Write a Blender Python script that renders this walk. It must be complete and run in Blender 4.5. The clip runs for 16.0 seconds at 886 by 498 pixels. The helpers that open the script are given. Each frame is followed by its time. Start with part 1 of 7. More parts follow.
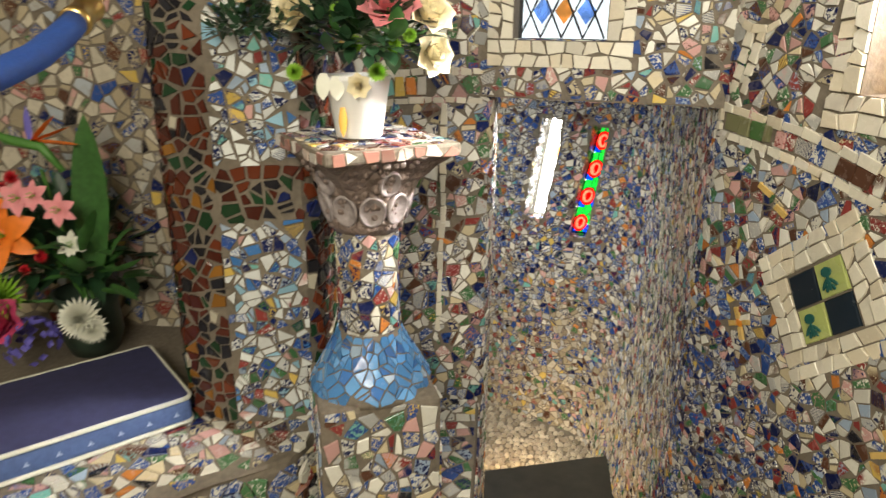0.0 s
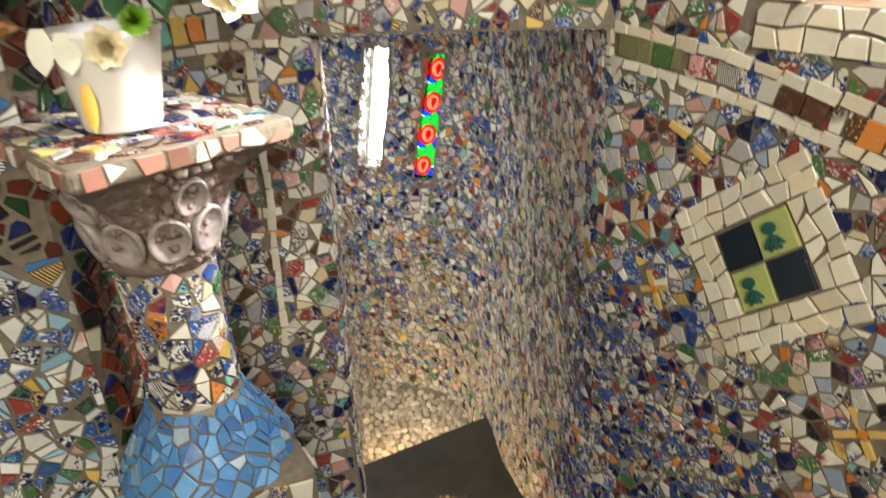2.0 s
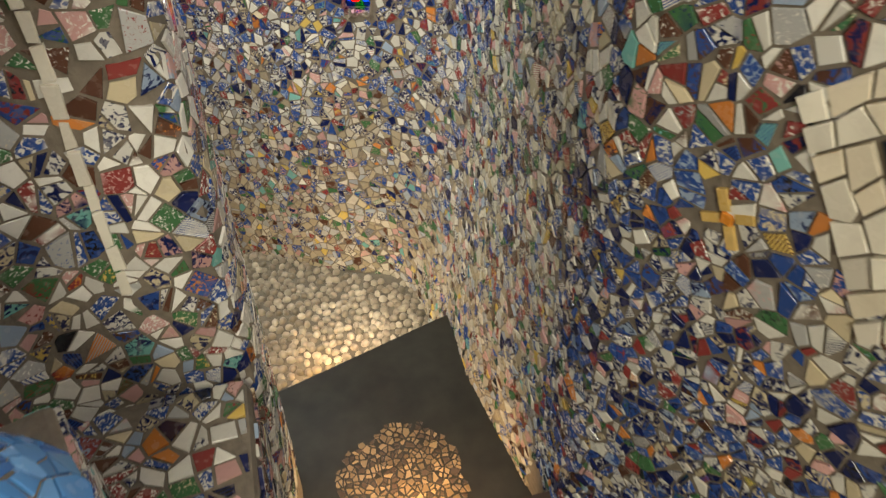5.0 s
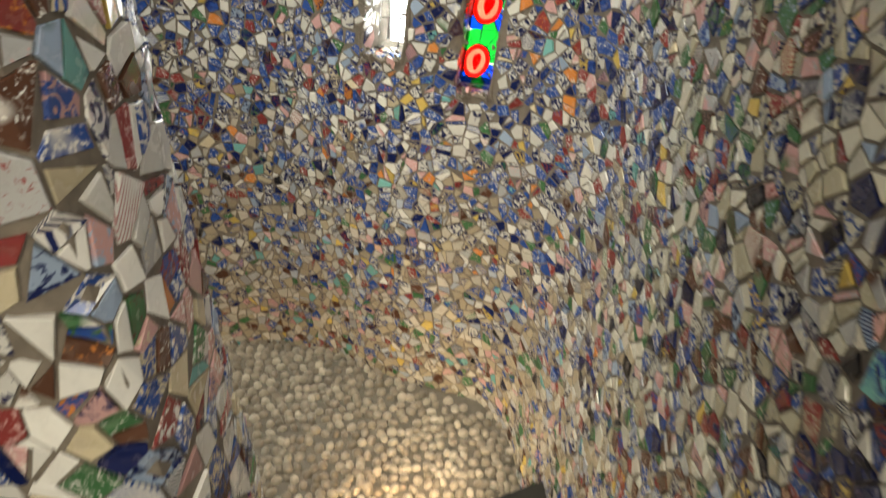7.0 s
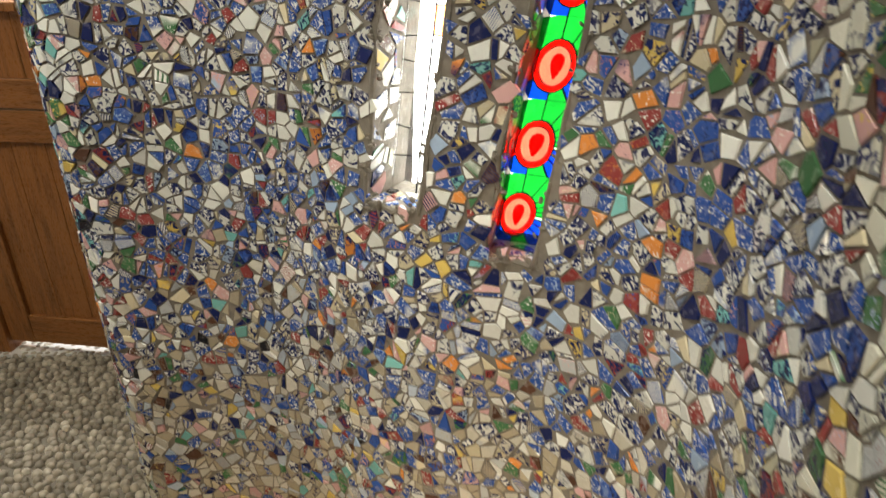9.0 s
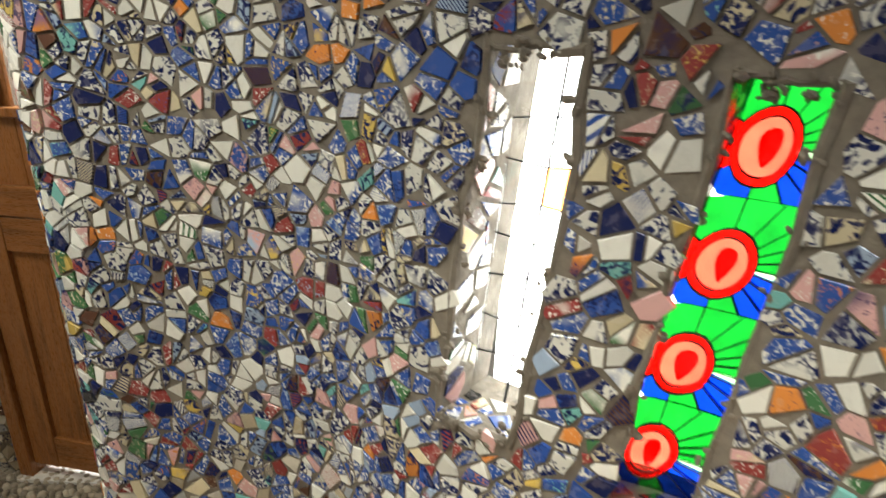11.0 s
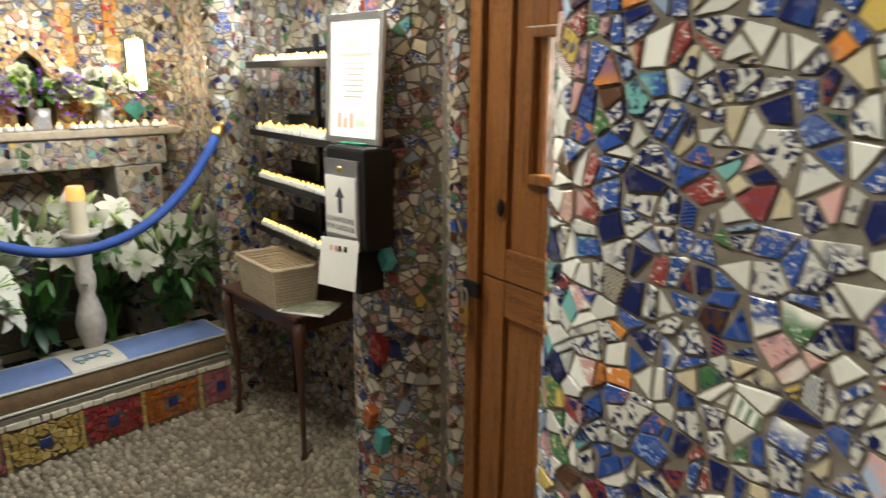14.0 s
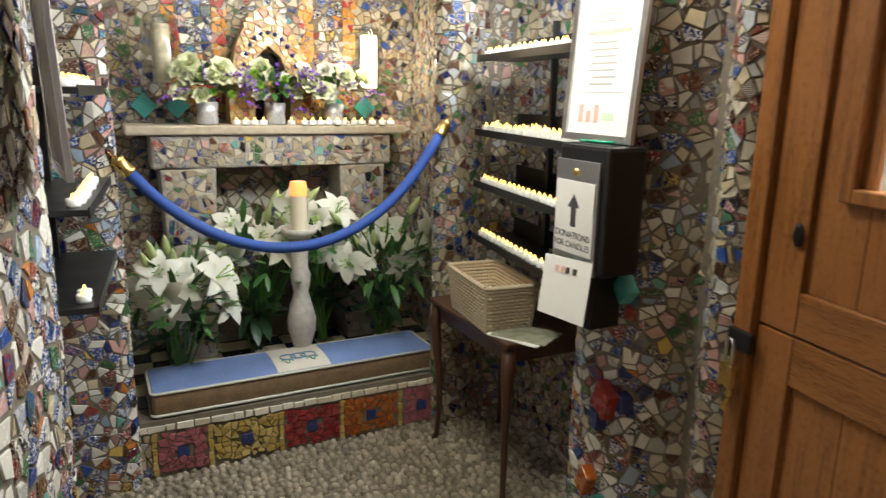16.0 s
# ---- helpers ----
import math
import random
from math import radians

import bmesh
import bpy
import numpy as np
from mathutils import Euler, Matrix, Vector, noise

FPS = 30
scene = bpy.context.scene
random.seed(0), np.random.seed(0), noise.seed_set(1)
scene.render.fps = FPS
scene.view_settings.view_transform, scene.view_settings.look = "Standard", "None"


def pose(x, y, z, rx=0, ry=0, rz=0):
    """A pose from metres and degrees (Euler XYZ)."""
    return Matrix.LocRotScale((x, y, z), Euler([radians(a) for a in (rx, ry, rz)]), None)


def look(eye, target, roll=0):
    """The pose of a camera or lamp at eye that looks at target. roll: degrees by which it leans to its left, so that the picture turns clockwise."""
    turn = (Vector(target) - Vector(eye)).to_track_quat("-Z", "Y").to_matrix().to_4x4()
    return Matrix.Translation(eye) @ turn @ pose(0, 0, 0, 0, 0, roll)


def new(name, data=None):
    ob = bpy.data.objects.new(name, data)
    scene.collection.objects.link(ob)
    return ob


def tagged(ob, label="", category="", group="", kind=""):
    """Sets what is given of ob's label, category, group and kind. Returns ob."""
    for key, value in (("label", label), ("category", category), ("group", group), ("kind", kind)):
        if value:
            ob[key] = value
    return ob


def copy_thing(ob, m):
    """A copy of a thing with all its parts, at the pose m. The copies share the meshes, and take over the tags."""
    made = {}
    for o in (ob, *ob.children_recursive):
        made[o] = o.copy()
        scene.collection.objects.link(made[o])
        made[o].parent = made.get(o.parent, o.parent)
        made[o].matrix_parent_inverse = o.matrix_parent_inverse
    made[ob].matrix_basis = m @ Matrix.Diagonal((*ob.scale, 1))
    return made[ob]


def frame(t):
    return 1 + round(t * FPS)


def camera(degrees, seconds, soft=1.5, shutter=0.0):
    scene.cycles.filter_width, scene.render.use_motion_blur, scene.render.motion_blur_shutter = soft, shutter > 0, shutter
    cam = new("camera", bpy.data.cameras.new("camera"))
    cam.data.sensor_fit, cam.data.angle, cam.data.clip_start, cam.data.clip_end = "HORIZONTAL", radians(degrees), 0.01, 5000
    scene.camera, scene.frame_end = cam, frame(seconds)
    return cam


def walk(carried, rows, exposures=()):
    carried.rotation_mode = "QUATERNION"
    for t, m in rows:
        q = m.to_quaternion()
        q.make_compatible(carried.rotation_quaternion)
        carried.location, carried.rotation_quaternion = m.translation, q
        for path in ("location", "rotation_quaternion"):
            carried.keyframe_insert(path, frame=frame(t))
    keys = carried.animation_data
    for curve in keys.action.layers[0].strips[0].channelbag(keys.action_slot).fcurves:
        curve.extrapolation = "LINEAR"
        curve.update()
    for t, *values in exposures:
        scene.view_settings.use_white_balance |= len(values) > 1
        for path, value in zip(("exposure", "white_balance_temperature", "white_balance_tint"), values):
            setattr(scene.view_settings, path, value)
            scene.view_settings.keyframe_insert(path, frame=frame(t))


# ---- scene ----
cam = camera(66.17, 16.0, soft=1.35, shutter=0.5)
PATH = [  # seconds, eye x, y, z, yaw, pitch, roll
    (0.0, 0.000, 0.000, 2.006, 4.22, -18.71, 0.71),
    (0.5, -0.053, 0.147, 2.018, -1.11, -18.90, -0.06),
    (1.0, -0.055, 0.291, 2.036, -5.70, -19.46, -0.52),
    (1.5, -0.063, 0.400, 2.026, -8.58, -21.29, -1.06),
    (2.0, -0.061, 0.478, 1.995, -11.75, -25.41, -1.77),
    (2.5, -0.059, 0.541, 1.971, -14.70, -30.37, -2.07),
    (3.0, -0.007, 0.617, 1.936, -16.21, -33.46, -1.94),
    (3.5, 0.045, 0.695, 1.906, -16.29, -35.93, -1.78),
    (3.7, 0.065, 0.733, 1.900, -16.29, -36.72, -1.44),
    (5.8, 0.177, 1.287, 1.767, -12.31, -40.47, -0.50),
    (6.0, 0.202, 1.332, 1.767, -11.07, -40.42, -0.27),
    (6.5, 0.214, 1.441, 1.741, -7.82, -39.84, 0.14),
    (7.0, 0.192, 1.586, 1.686, -5.45, -35.95, -0.17),
    (7.5, 0.209, 1.695, 1.645, -4.37, -30.97, -0.42),
    (8.0, 0.230, 1.784, 1.574, -3.76, -28.96, -0.34),
    (8.2, 0.241, 1.832, 1.557, -3.52, -28.21, -0.28),
    (10.3, 0.288, 2.324, 1.629, 3.47, -23.62, -0.56),
    (10.5, 0.273, 2.354, 1.629, 3.48, -22.70, -0.46),
    (11.0, 0.219, 2.423, 1.637, 4.52, -20.51, -0.34),
    (11.5, 0.188, 2.500, 1.635, 8.16, -18.78, -0.28),
    (12.0, 0.151, 2.557, 1.627, 13.79, -17.79, -0.23),
    (12.5, 0.093, 2.635, 1.606, 20.79, -17.26, -0.03),
    (13.0, 0.057, 2.718, 1.589, 28.89, -16.77, 0.08),
    (13.5, 0.018, 2.748, 1.594, 37.74, -15.20, 0.29),
    (14.0, -0.052, 2.782, 1.595, 44.74, -14.01, 0.41),
    (14.5, -0.140, 2.818, 1.576, 50.02, -13.49, 0.52),
    (15.0, -0.217, 2.866, 1.557, 54.46, -13.25, 0.67),
    (15.5, -0.310, 2.934, 1.525, 58.58, -13.16, 0.87),
    (16.0, -0.399, 2.992, 1.504, 63.18, -12.78, 1.16),
]


def carried_pose(x, y, z, yaw, pitch, roll):
    a, b = radians(yaw), radians(pitch)
    way = Vector((-math.sin(a) * math.cos(b), math.cos(a) * math.cos(b), math.sin(b)))
    eye = Vector((x, y, z))
    return look(eye, eye + way, roll)


walk(cam, [(r[0], carried_pose(*r[1:])) for r in PATH])

# ---------------------------------------------------------------- world and light
world = bpy.data.worlds.new("sky")
world.use_nodes = True
scene.world = world
sky = world.node_tree.nodes.new("ShaderNodeTexSky")
sky.sky_type, sky.sun_disc = "NISHITA", False
sky.sun_elevation, sky.sun_rotation = radians(48), radians(160)
world.node_tree.links.new(sky.outputs[0], world.node_tree.nodes["Background"].inputs[0])
world.node_tree.nodes["Background"].inputs[1].default_value = 0.12


def lamp(name, kind, energy, m, size=0.1, size_y=None, colour=(1, 1, 1), spread=180, blend=0.5):
    data = bpy.data.lights.new(name, kind)
    data.energy, data.color = energy, colour
    if kind == "AREA":
        data.size = size
        data.spread = radians(spread)
        if size_y:
            data.shape, data.size_y = "RECTANGLE", size_y
    elif kind == "SPOT":
        data.spot_size, data.spot_blend, data.shadow_soft_size = radians(spread), blend, size
    elif kind == "POINT":
        data.shadow_soft_size = size
    ob = new(name, data)
    ob.matrix_world = m
    return ob


WARM, DAY, TUNGSTEN = (1.0, 0.78, 0.52), (0.97, 0.98, 1.0), (1.0, 0.62, 0.28)
# windows of the upper chapel, behind and beside the walker
lamp("window_light", "AREA", 72, look((-0.25, -1.1, 2.8), (0.3, 1.7, 1.1)), 1.0, 0.8, (1.0, 0.92, 0.74))
lamp("window_light", "AREA", 3, look((-1.7, 0.1, 2.9), (0.0, 1.7, 1.2)), 0.6, 0.8, (1.0, 0.93, 0.78))
lamp("window_light", "AREA", 2.2, look((0.70, 1.36, 2.40), (-0.20, 1.44, 1.76)), 0.12, 0.12, (1, 0.98, 0.92), 34)
lamp("window_light", "AREA", 5, look((0.70, 1.33, 2.16), (-0.6, 1.3, 1.2)), 0.2, 0.4, (1, 0.97, 0.92), 150)
# fill lamp added under the stairwell ceiling; no roof light is known there
lamp("stair_light", "AREA", 3.9, look((0.20, 2.50, 2.38), (0.12, 2.90, 0)), 0.4, 0.4, (0.95, 0.98, 0.94), 70)
# low lamps under the step noses
lamp("step_lamp", "AREA", 0.75, look((0.14, 2.545, 0.125), (0.12, 2.72, 0.0)), 0.10, 0.02, TUNGSTEN, 130)
# second lamp at the lower step, added to brighten the far wall's foot
lamp("step_lamp", "AREA", 1.3, look((0.30, 2.62, 0.10), (0.28, 3.1, 0.30)), 0.20, 0.03, (1.0, 0.80, 0.55))
lamp("step_lamp", "AREA", 3.2, look((0.26, 1.87, 0.29), (0.26, 2.2, 0.05)), 0.16, 0.02, TUNGSTEN)
# spots of the lower chapel, with broad fill lamps added under its ceiling
lamp("altar_spot", "SPOT", 56, look((-2.75, 3.95, 2.3), (-3.86, 3.85, 1.72)), 0.05, None, (1, 0.91, 0.74), 80, 0.7)
lamp("chapel_light", "AREA", 26, look((-2.0, 3.65, 2.37), (-2.1, 3.65, 0)), 0.6, 0.6, (0.98, 0.96, 0.84))
lamp("sign_spot", "SPOT", 24, look((-1.78, 3.70, 2.3), (-1.84, 4.15, 1.68)), 0.03, None, (1, 0.97, 0.88), 42, 0.5)
# fill with no known fitting, added for the near end of the stair wall
lamp("hall_light", "AREA", 8.5, look((-0.62, 2.80, 2.37), (-0.12, 3.30, 0.7)), 0.4, 0.4, (0.96, 0.97, 0.88), 95)
lamp("window_light", "AREA", 24, look((-2.45, 4.50, 2.15), (-2.5, 2.95, 1.1)), 0.35, 0.25, (0.85, 0.92, 1.0))


# ---------------------------------------------------------------- materials
def nodes_of(name):
    mat = bpy.data.materials.new(name)
    mat.use_nodes = True
    nt = mat.node_tree
    return mat, nt, nt.nodes, nt.nodes["Principled BSDF"]


def ramp(nt, stops, constant=False):
    r = nt.nodes.new("ShaderNodeValToRGB")
    if constant:
        r.color_ramp.interpolation = "CONSTANT"
    els = r.color_ramp.elements
    while len(els) < len(stops):
        els.new(0.5)
    for e, (p, c) in zip(els, stops):
        e.position, e.color = p, (*c, 1)
    return r


def maths(nt, op, a, b=None):
    m = nt.nodes.new("ShaderNodeMath")
    m.operation = op
    for i, v in enumerate((a, b)):
        if v is None:
            continue
        if isinstance(v, (int, float)):
            m.inputs[i].default_value = v
        else:
            nt.links.new(v, m.inputs[i])
    return m.outputs[0]


def mixed(nt, fac, a, b, blend="MIX"):
    m = nt.nodes.new("ShaderNodeMix")
    m.data_type, m.blend_type = "RGBA", blend
    for socket, v in ((m.inputs["Factor"], fac), (m.inputs[6], a), (m.inputs[7], b)):
        if isinstance(v, (int, float)):
            socket.default_value = v
        elif isinstance(v, tuple):
            socket.default_value = (*v, 1)
        else:
            nt.links.new(v, socket)
    return m.outputs[2]


def noise_of(nt, scale, detail=3, w=None, coords=None, kind="ShaderNodeTexNoise"):
    n = nt.nodes.new(kind)
    n.inputs["Scale"].default_value = scale
    if kind == "ShaderNodeTexNoise":
        n.inputs["Detail"].default_value = detail
        if w is not None:
            n.noise_dimensions = "4D"
            nt.links.new(w, n.inputs["W"])
    tc = coords
    if tc is None:
        tc = nt.nodes.new("ShaderNodeTexCoord").outputs["Object"]
    nt.links.new(tc, n.inputs["Vector"])
    return n


def bumped(nt, bsdf, height, strength=0.3, distance=0.004):
    b = nt.nodes.new("ShaderNodeBump")
    b.inputs["Strength"].default_value, b.inputs["Distance"].default_value = strength, distance
    nt.links.new(height, b.inputs["Height"])
    nt.links.new(b.outputs[0], bsdf.inputs["Normal"])


def piece_random(nt):
    """One random number a piece, whether the piece is an object or an island."""
    a = nt.nodes.new("ShaderNodeObjectInfo").outputs["Random"]
    b = nt.nodes.new("ShaderNodeNewGeometry").outputs["Random Per Island"]
    return maths(nt, "FRACT", maths(nt, "ADD", a, b))


def weighted(colours):
    total, at, stops = sum(w for w, _ in colours), 0.0, []
    for w, c in colours:
        stops.append((at / total, c))
        at += w
    return stops


def china(name, grounds, motifs, plain=0.4, motif_scale=85, rough=0.16, dirt=0.25):
    """Broken glazed crockery: a ground colour a piece, and a transfer-print motif on some."""
    mat, nt, nodes, bsdf = nodes_of(name)
    r = piece_random(nt)
    r2 = maths(nt, "FRACT", maths(nt, "MULTIPLY", r, 37.77))
    r3 = maths(nt, "FRACT", maths(nt, "MULTIPLY", r, 91.31))
    g = ramp(nt, weighted(grounds), True)
    nt.links.new(r, g.inputs[0])
    m = ramp(nt, weighted(motifs), True)
    nt.links.new(r2, m.inputs[0])
    w = maths(nt, "MULTIPLY", r3, 60.0)
    n1 = noise_of(nt, motif_scale, 1.6, w)
    nt.links.new(maths(nt, "ADD", maths(nt, "MULTIPLY", r2, motif_scale * 0.8), motif_scale * 0.5), n1.inputs["Scale"])
    n1.inputs["Distortion"].default_value = 2.2
    cut = ramp(nt, [(0.0, (0, 0, 0)), (0.455, (0, 0, 0)), (0.475, (0.9, 0.9, 0.9)), (0.50, (0.72, 0.72, 0.72)), (0.53, (1, 1, 1))])
    nt.links.new(maths(nt, "ADD", n1.outputs[0], maths(nt, "MULTIPLY", maths(nt, "SUBTRACT", r2, 0.42), 0.20)), cut.inputs[0])
    show = maths(nt, "GREATER_THAN", r3, plain)
    n2 = noise_of(nt, 14, 2, w)
    patch = ramp(nt, [(0.0, (0, 0, 0)), (0.34, (0, 0, 0)), (0.42, (1, 1, 1))])
    nt.links.new(n2.outputs[0], patch.inputs[0])
    # bands on some pieces, instead of flowers
    turned = nodes.new("ShaderNodeVectorRotate")
    turned.rotation_type = "EULER_XYZ"
    nt.links.new(nodes.new("ShaderNodeTexCoord").outputs["Object"], turned.inputs["Vector"])
    spin = nodes.new("ShaderNodeCombineXYZ")
    for k in range(3):
        nt.links.new(maths(nt, "MULTIPLY", r3, 5.0 + 3 * k), spin.inputs[k])
    nt.links.new(spin.outputs[0], turned.inputs["Rotation"])
    wave = nodes.new("ShaderNodeTexWave")
    wave.inputs["Scale"].default_value, wave.inputs["Distortion"].default_value = 95, 0.5
    nt.links.new(turned.outputs[0], wave.inputs["Vector"])
    lines = maths(nt, "GREATER_THAN", wave.outputs["Fac"], 0.62)
    banded = maths(nt, "LESS_THAN", maths(nt, "FRACT", maths(nt, "MULTIPLY", r, 17.3)), 0.07)
    print_ = mixed(nt, banded, cut.outputs[0], lines)
    fac = maths(nt, "MULTIPLY", maths(nt, "MULTIPLY", print_, show), patch.outputs[0])
    colour = mixed(nt, fac, g.outputs[0], m.outputs[0])
    tone = nodes.new("ShaderNodeHueSaturation")
    nt.links.new(colour, tone.inputs["Color"])
    v = maths(nt, "ADD", maths(nt, "MULTIPLY", r2, 0.35), 0.72)
    nt.links.new(v, tone.inputs["Value"])
    grime = noise_of(nt, 60, 4)
    gr = ramp(nt, [(0.0, (0, 0, 0)), (0.5, (0, 0, 0)), (0.75, (1, 1, 1))])
    nt.links.new(grime.outputs[0], gr.inputs[0])
    colour = mixed(nt, maths(nt, "MULTIPLY", gr.outputs[0], dirt), tone.outputs[0], (0.20, 0.16, 0.12))
    nt.links.new(colour, bsdf.inputs["Base Color"])
    rr = maths(nt, "ADD", maths(nt, "MULTIPLY", gr.outputs[0], 0.3), rough)
    nt.links.new(rr, bsdf.inputs["Roughness"])
    bumped(nt, bsdf, noise_of(nt, 45, 1).outputs[0], 0.12, 0.004)
    return mat


def plain(name, colour, rough=0.6, metal=0.0, grain=40.0, vary=0.25, bump=0.2, second=None, distance=0.003, wear=None):
    mat, nt, nodes, bsdf = nodes_of(name)
    n1, n2 = noise_of(nt, grain, 5), noise_of(nt, grain * 0.12, 3)
    dark = tuple(c * (1 - vary) for c in colour)
    light = second or tuple(min(1, c * (1 + vary)) for c in colour)
    r = ramp(nt, [(0.25, dark), (0.75, light)])
    mixn = maths(nt, "ADD", maths(nt, "MULTIPLY", n1.outputs[0], 0.55), maths(nt, "MULTIPLY", n2.outputs[0], 0.45))
    nt.links.new(mixn, r.inputs[0])
    nt.links.new(r.outputs[0], bsdf.inputs["Base Color"])
    nt.links.new(maths(nt, "ADD", maths(nt, "MULTIPLY", n2.outputs[0], 0.2), rough - 0.1), bsdf.inputs["Roughness"])
    bsdf.inputs["Metallic"].default_value = metal
    if bump:
        bumped(nt, bsdf, n1.outputs[0], bump, distance)
    return mat


def tinted(name, colours, rough=0.2, vary=0.3, bump=0.15, dirt=0.2):
    """Pieces of a few plain colours, each with its own tone."""
    mat, nt, nodes, bsdf = nodes_of(name)
    r = piece_random(nt)
    g = ramp(nt, weighted(colours), True)
    nt.links.new(r, g.inputs[0])
    tone = nodes.new("ShaderNodeHueSaturation")
    nt.links.new(g.outputs[0], tone.inputs["Color"])
    v = maths(nt, "ADD", maths(nt, "MULTIPLY", maths(nt, "FRACT", maths(nt, "MULTIPLY", r, 53.3)), vary), 1 - vary * 0.6)
    nt.links.new(v, tone.inputs["Value"])
    grime = noise_of(nt, 35, 4)
    gr = ramp(nt, [(0.45, (0, 0, 0)), (0.75, (1, 1, 1))])
    nt.links.new(grime.outputs[0], gr.inputs[0])
    colour = mixed(nt, maths(nt, "MULTIPLY", gr.outputs[0], dirt), tone.outputs[0], (0.17, 0.13, 0.10))
    nt.links.new(colour, bsdf.inputs["Base Color"])
    nt.links.new(maths(nt, "ADD", maths(nt, "MULTIPLY", gr.outputs[0], 0.25), rough), bsdf.inputs["Roughness"])
    bumped(nt, bsdf, noise_of(nt, 30, 2).outputs[0], bump, 0.005)
    return mat


WHITE, CREAM, NAVY, BLUE, PALE = (0.74, 0.72, 0.63), (0.64, 0.55, 0.36), (0.010, 0.018, 0.090), (0.030, 0.080, 0.29), (0.34, 0.43, 0.55)
TEAL, GREEN, RED, BROWN, PINK = (0.20, 0.48, 0.43), (0.055, 0.15, 0.06), (0.25, 0.045, 0.04), (0.10, 0.045, 0.026), (0.58, 0.34, 0.31)
ORANGE, YELLOW, GREY, BLACK = (0.60, 0.22, 0.05), (0.66, 0.47, 0.12), (0.40, 0.40, 0.38), (0.015, 0.015, 0.02)
MOTIFS = [(9, NAVY), (6, BLUE), (1.0, RED), (0.7, PINK), (0.4, GREEN), (0.35, ORANGE)]
PASTEL = [(4, NAVY), (4, BLUE), (1.2, RED), (1.0, PINK), (1.3, GREEN), (1.0, BROWN), (1.0, GREY)]
mortar = plain("mortar", (0.165, 0.138, 0.104), 0.9, 0, 60, 0.4, 0.7, None, 0.006)
china_blue = china("china_blue", [(28, WHITE), (4, CREAM), (2, PALE), (1.0, BLUE), (3.6, NAVY), (1.3, TEAL), (0.5, GREEN), (0.7, PINK), (0.6, RED), (1.2, YELLOW), (0.5, ORANGE), (0.4, BROWN), (0.5, GREY)], MOTIFS, 0.18)
china_sky = china("china_sky", [(34, (0.76, 0.78, 0.76)), (5, (0.30, 0.52, 0.66)), (4, PALE), (2, (0.06, 0.20, 0.50)), (1.5, NAVY), (2, TEAL), (1.2, GREEN), (0.8, RED), (1.6, YELLOW), (0.8, PINK)], MOTIFS, 0.5)
china_navy = china("china_navy", [(18, WHITE), (3, CREAM), (2, PALE), (1.6, BLUE), (6, NAVY), (0.7, GREEN), (1.2, RED), (1.0, YELLOW), (1.4, BROWN), (1.2, BLACK)], MOTIFS, 0.12)
china_mixed = china("china_mixed", [(22, WHITE), (6, CREAM), (3, PALE), (0.8, BLUE), (2.2, NAVY), (0.8, TEAL), (1.0, GREEN), (1.6, PINK), (1.4, RED), (0.8, YELLOW), (0.9, ORANGE), (2.0, BROWN), (1.5, GREY), (1.4, BLACK)], PASTEL, 0.42)
# pale pier china; part of its white stands in for light on the piers
china_pier = china("china_pier", [(26, (0.80, 0.78, 0.70)), (6, CREAM), (2, PALE), (0.8, BLUE), (2.0, NAVY), (0.6, TEAL), (0.8, GREEN), (2.2, PINK), (1.2, RED), (0.8, YELLOW), (1.6, ORANGE), (1.8, BROWN), (0.8, BLACK)], PASTEL, 0.40)
china_olive = china("china_olive", [(20, (0.66, 0.63, 0.50)), (8, (0.50, 0.46, 0.32)), (3, PALE), (1.5, NAVY), (1.8, GREEN), (1.6, PINK), (1.6, RED), (2.0, BROWN), (1.6, GREY), (1.5, YELLOW), (1.2, BLACK)], PASTEL, 0.3)
china_cream = china("china_cream", [(16, (0.44, 0.37, 0.25)), (14, (0.58, 0.53, 0.42)), (2, (0.42, 0.46, 0.50)), (0.8, BLUE), (0.9, GREEN), (1.6, PINK), (1.8, BROWN), (3, GREY), (0.8, YELLOW), (0.5, TEAL), (0.8, NAVY), (0.8, BLACK)], PASTEL, 0.62, dirt=0.5)
cream_tile = tinted("cream_tile", [(3, (0.72, 0.68, 0.56)), (2, (0.70, 0.63, 0.48)), (1, (0.62, 0.58, 0.48))], 0.22, 0.22)
glazed_red = tinted("glazed_red", [(5, (0.075, 0.018, 0.011)), (2.5, (0.13, 0.030, 0.012)), (2.2, (0.012, 0.045, 0.018)), (4.0, BLACK), (1.0, (0.25, 0.11, 0.02)), (0.7, NAVY), (0.8, (0.5, 0.46, 0.36))], 0.05, 0.4, 0.3, 0.05)
sky_tile = tinted("sky_tile", [(4, (0.075, 0.23, 0.50)), (3, (0.13, 0.31, 0.58)), (1.5, (0.05, 0.15, 0.40)), (0.6, (0.35, 0.45, 0.55))], 0.14, 0.5, 0.2, 0.08)
pebble_stone = tinted("pebble_stone", [(4, (0.33, 0.28, 0.205)), (3, (0.25, 0.21, 0.15)), (2, (0.42, 0.365, 0.275))], 0.40, 0.45, 0.15, 0.2)
cement = plain("cement", (0.16, 0.135, 0.10), 0.85, 0, 30, 0.35, 0.5, None, 0.005)
slate = plain("slate", (0.022, 0.021, 0.016), 0.34, 0, 14, 0.85, 0.5)
plaster = plain("plaster", (0.45, 0.42, 0.36), 0.9, 0, 20, 0.2, 0.3)
dark_iron = plain("dark_iron", (0.012, 0.012, 0.013), 0.35, 0.4, 50, 0.3, 0.05)


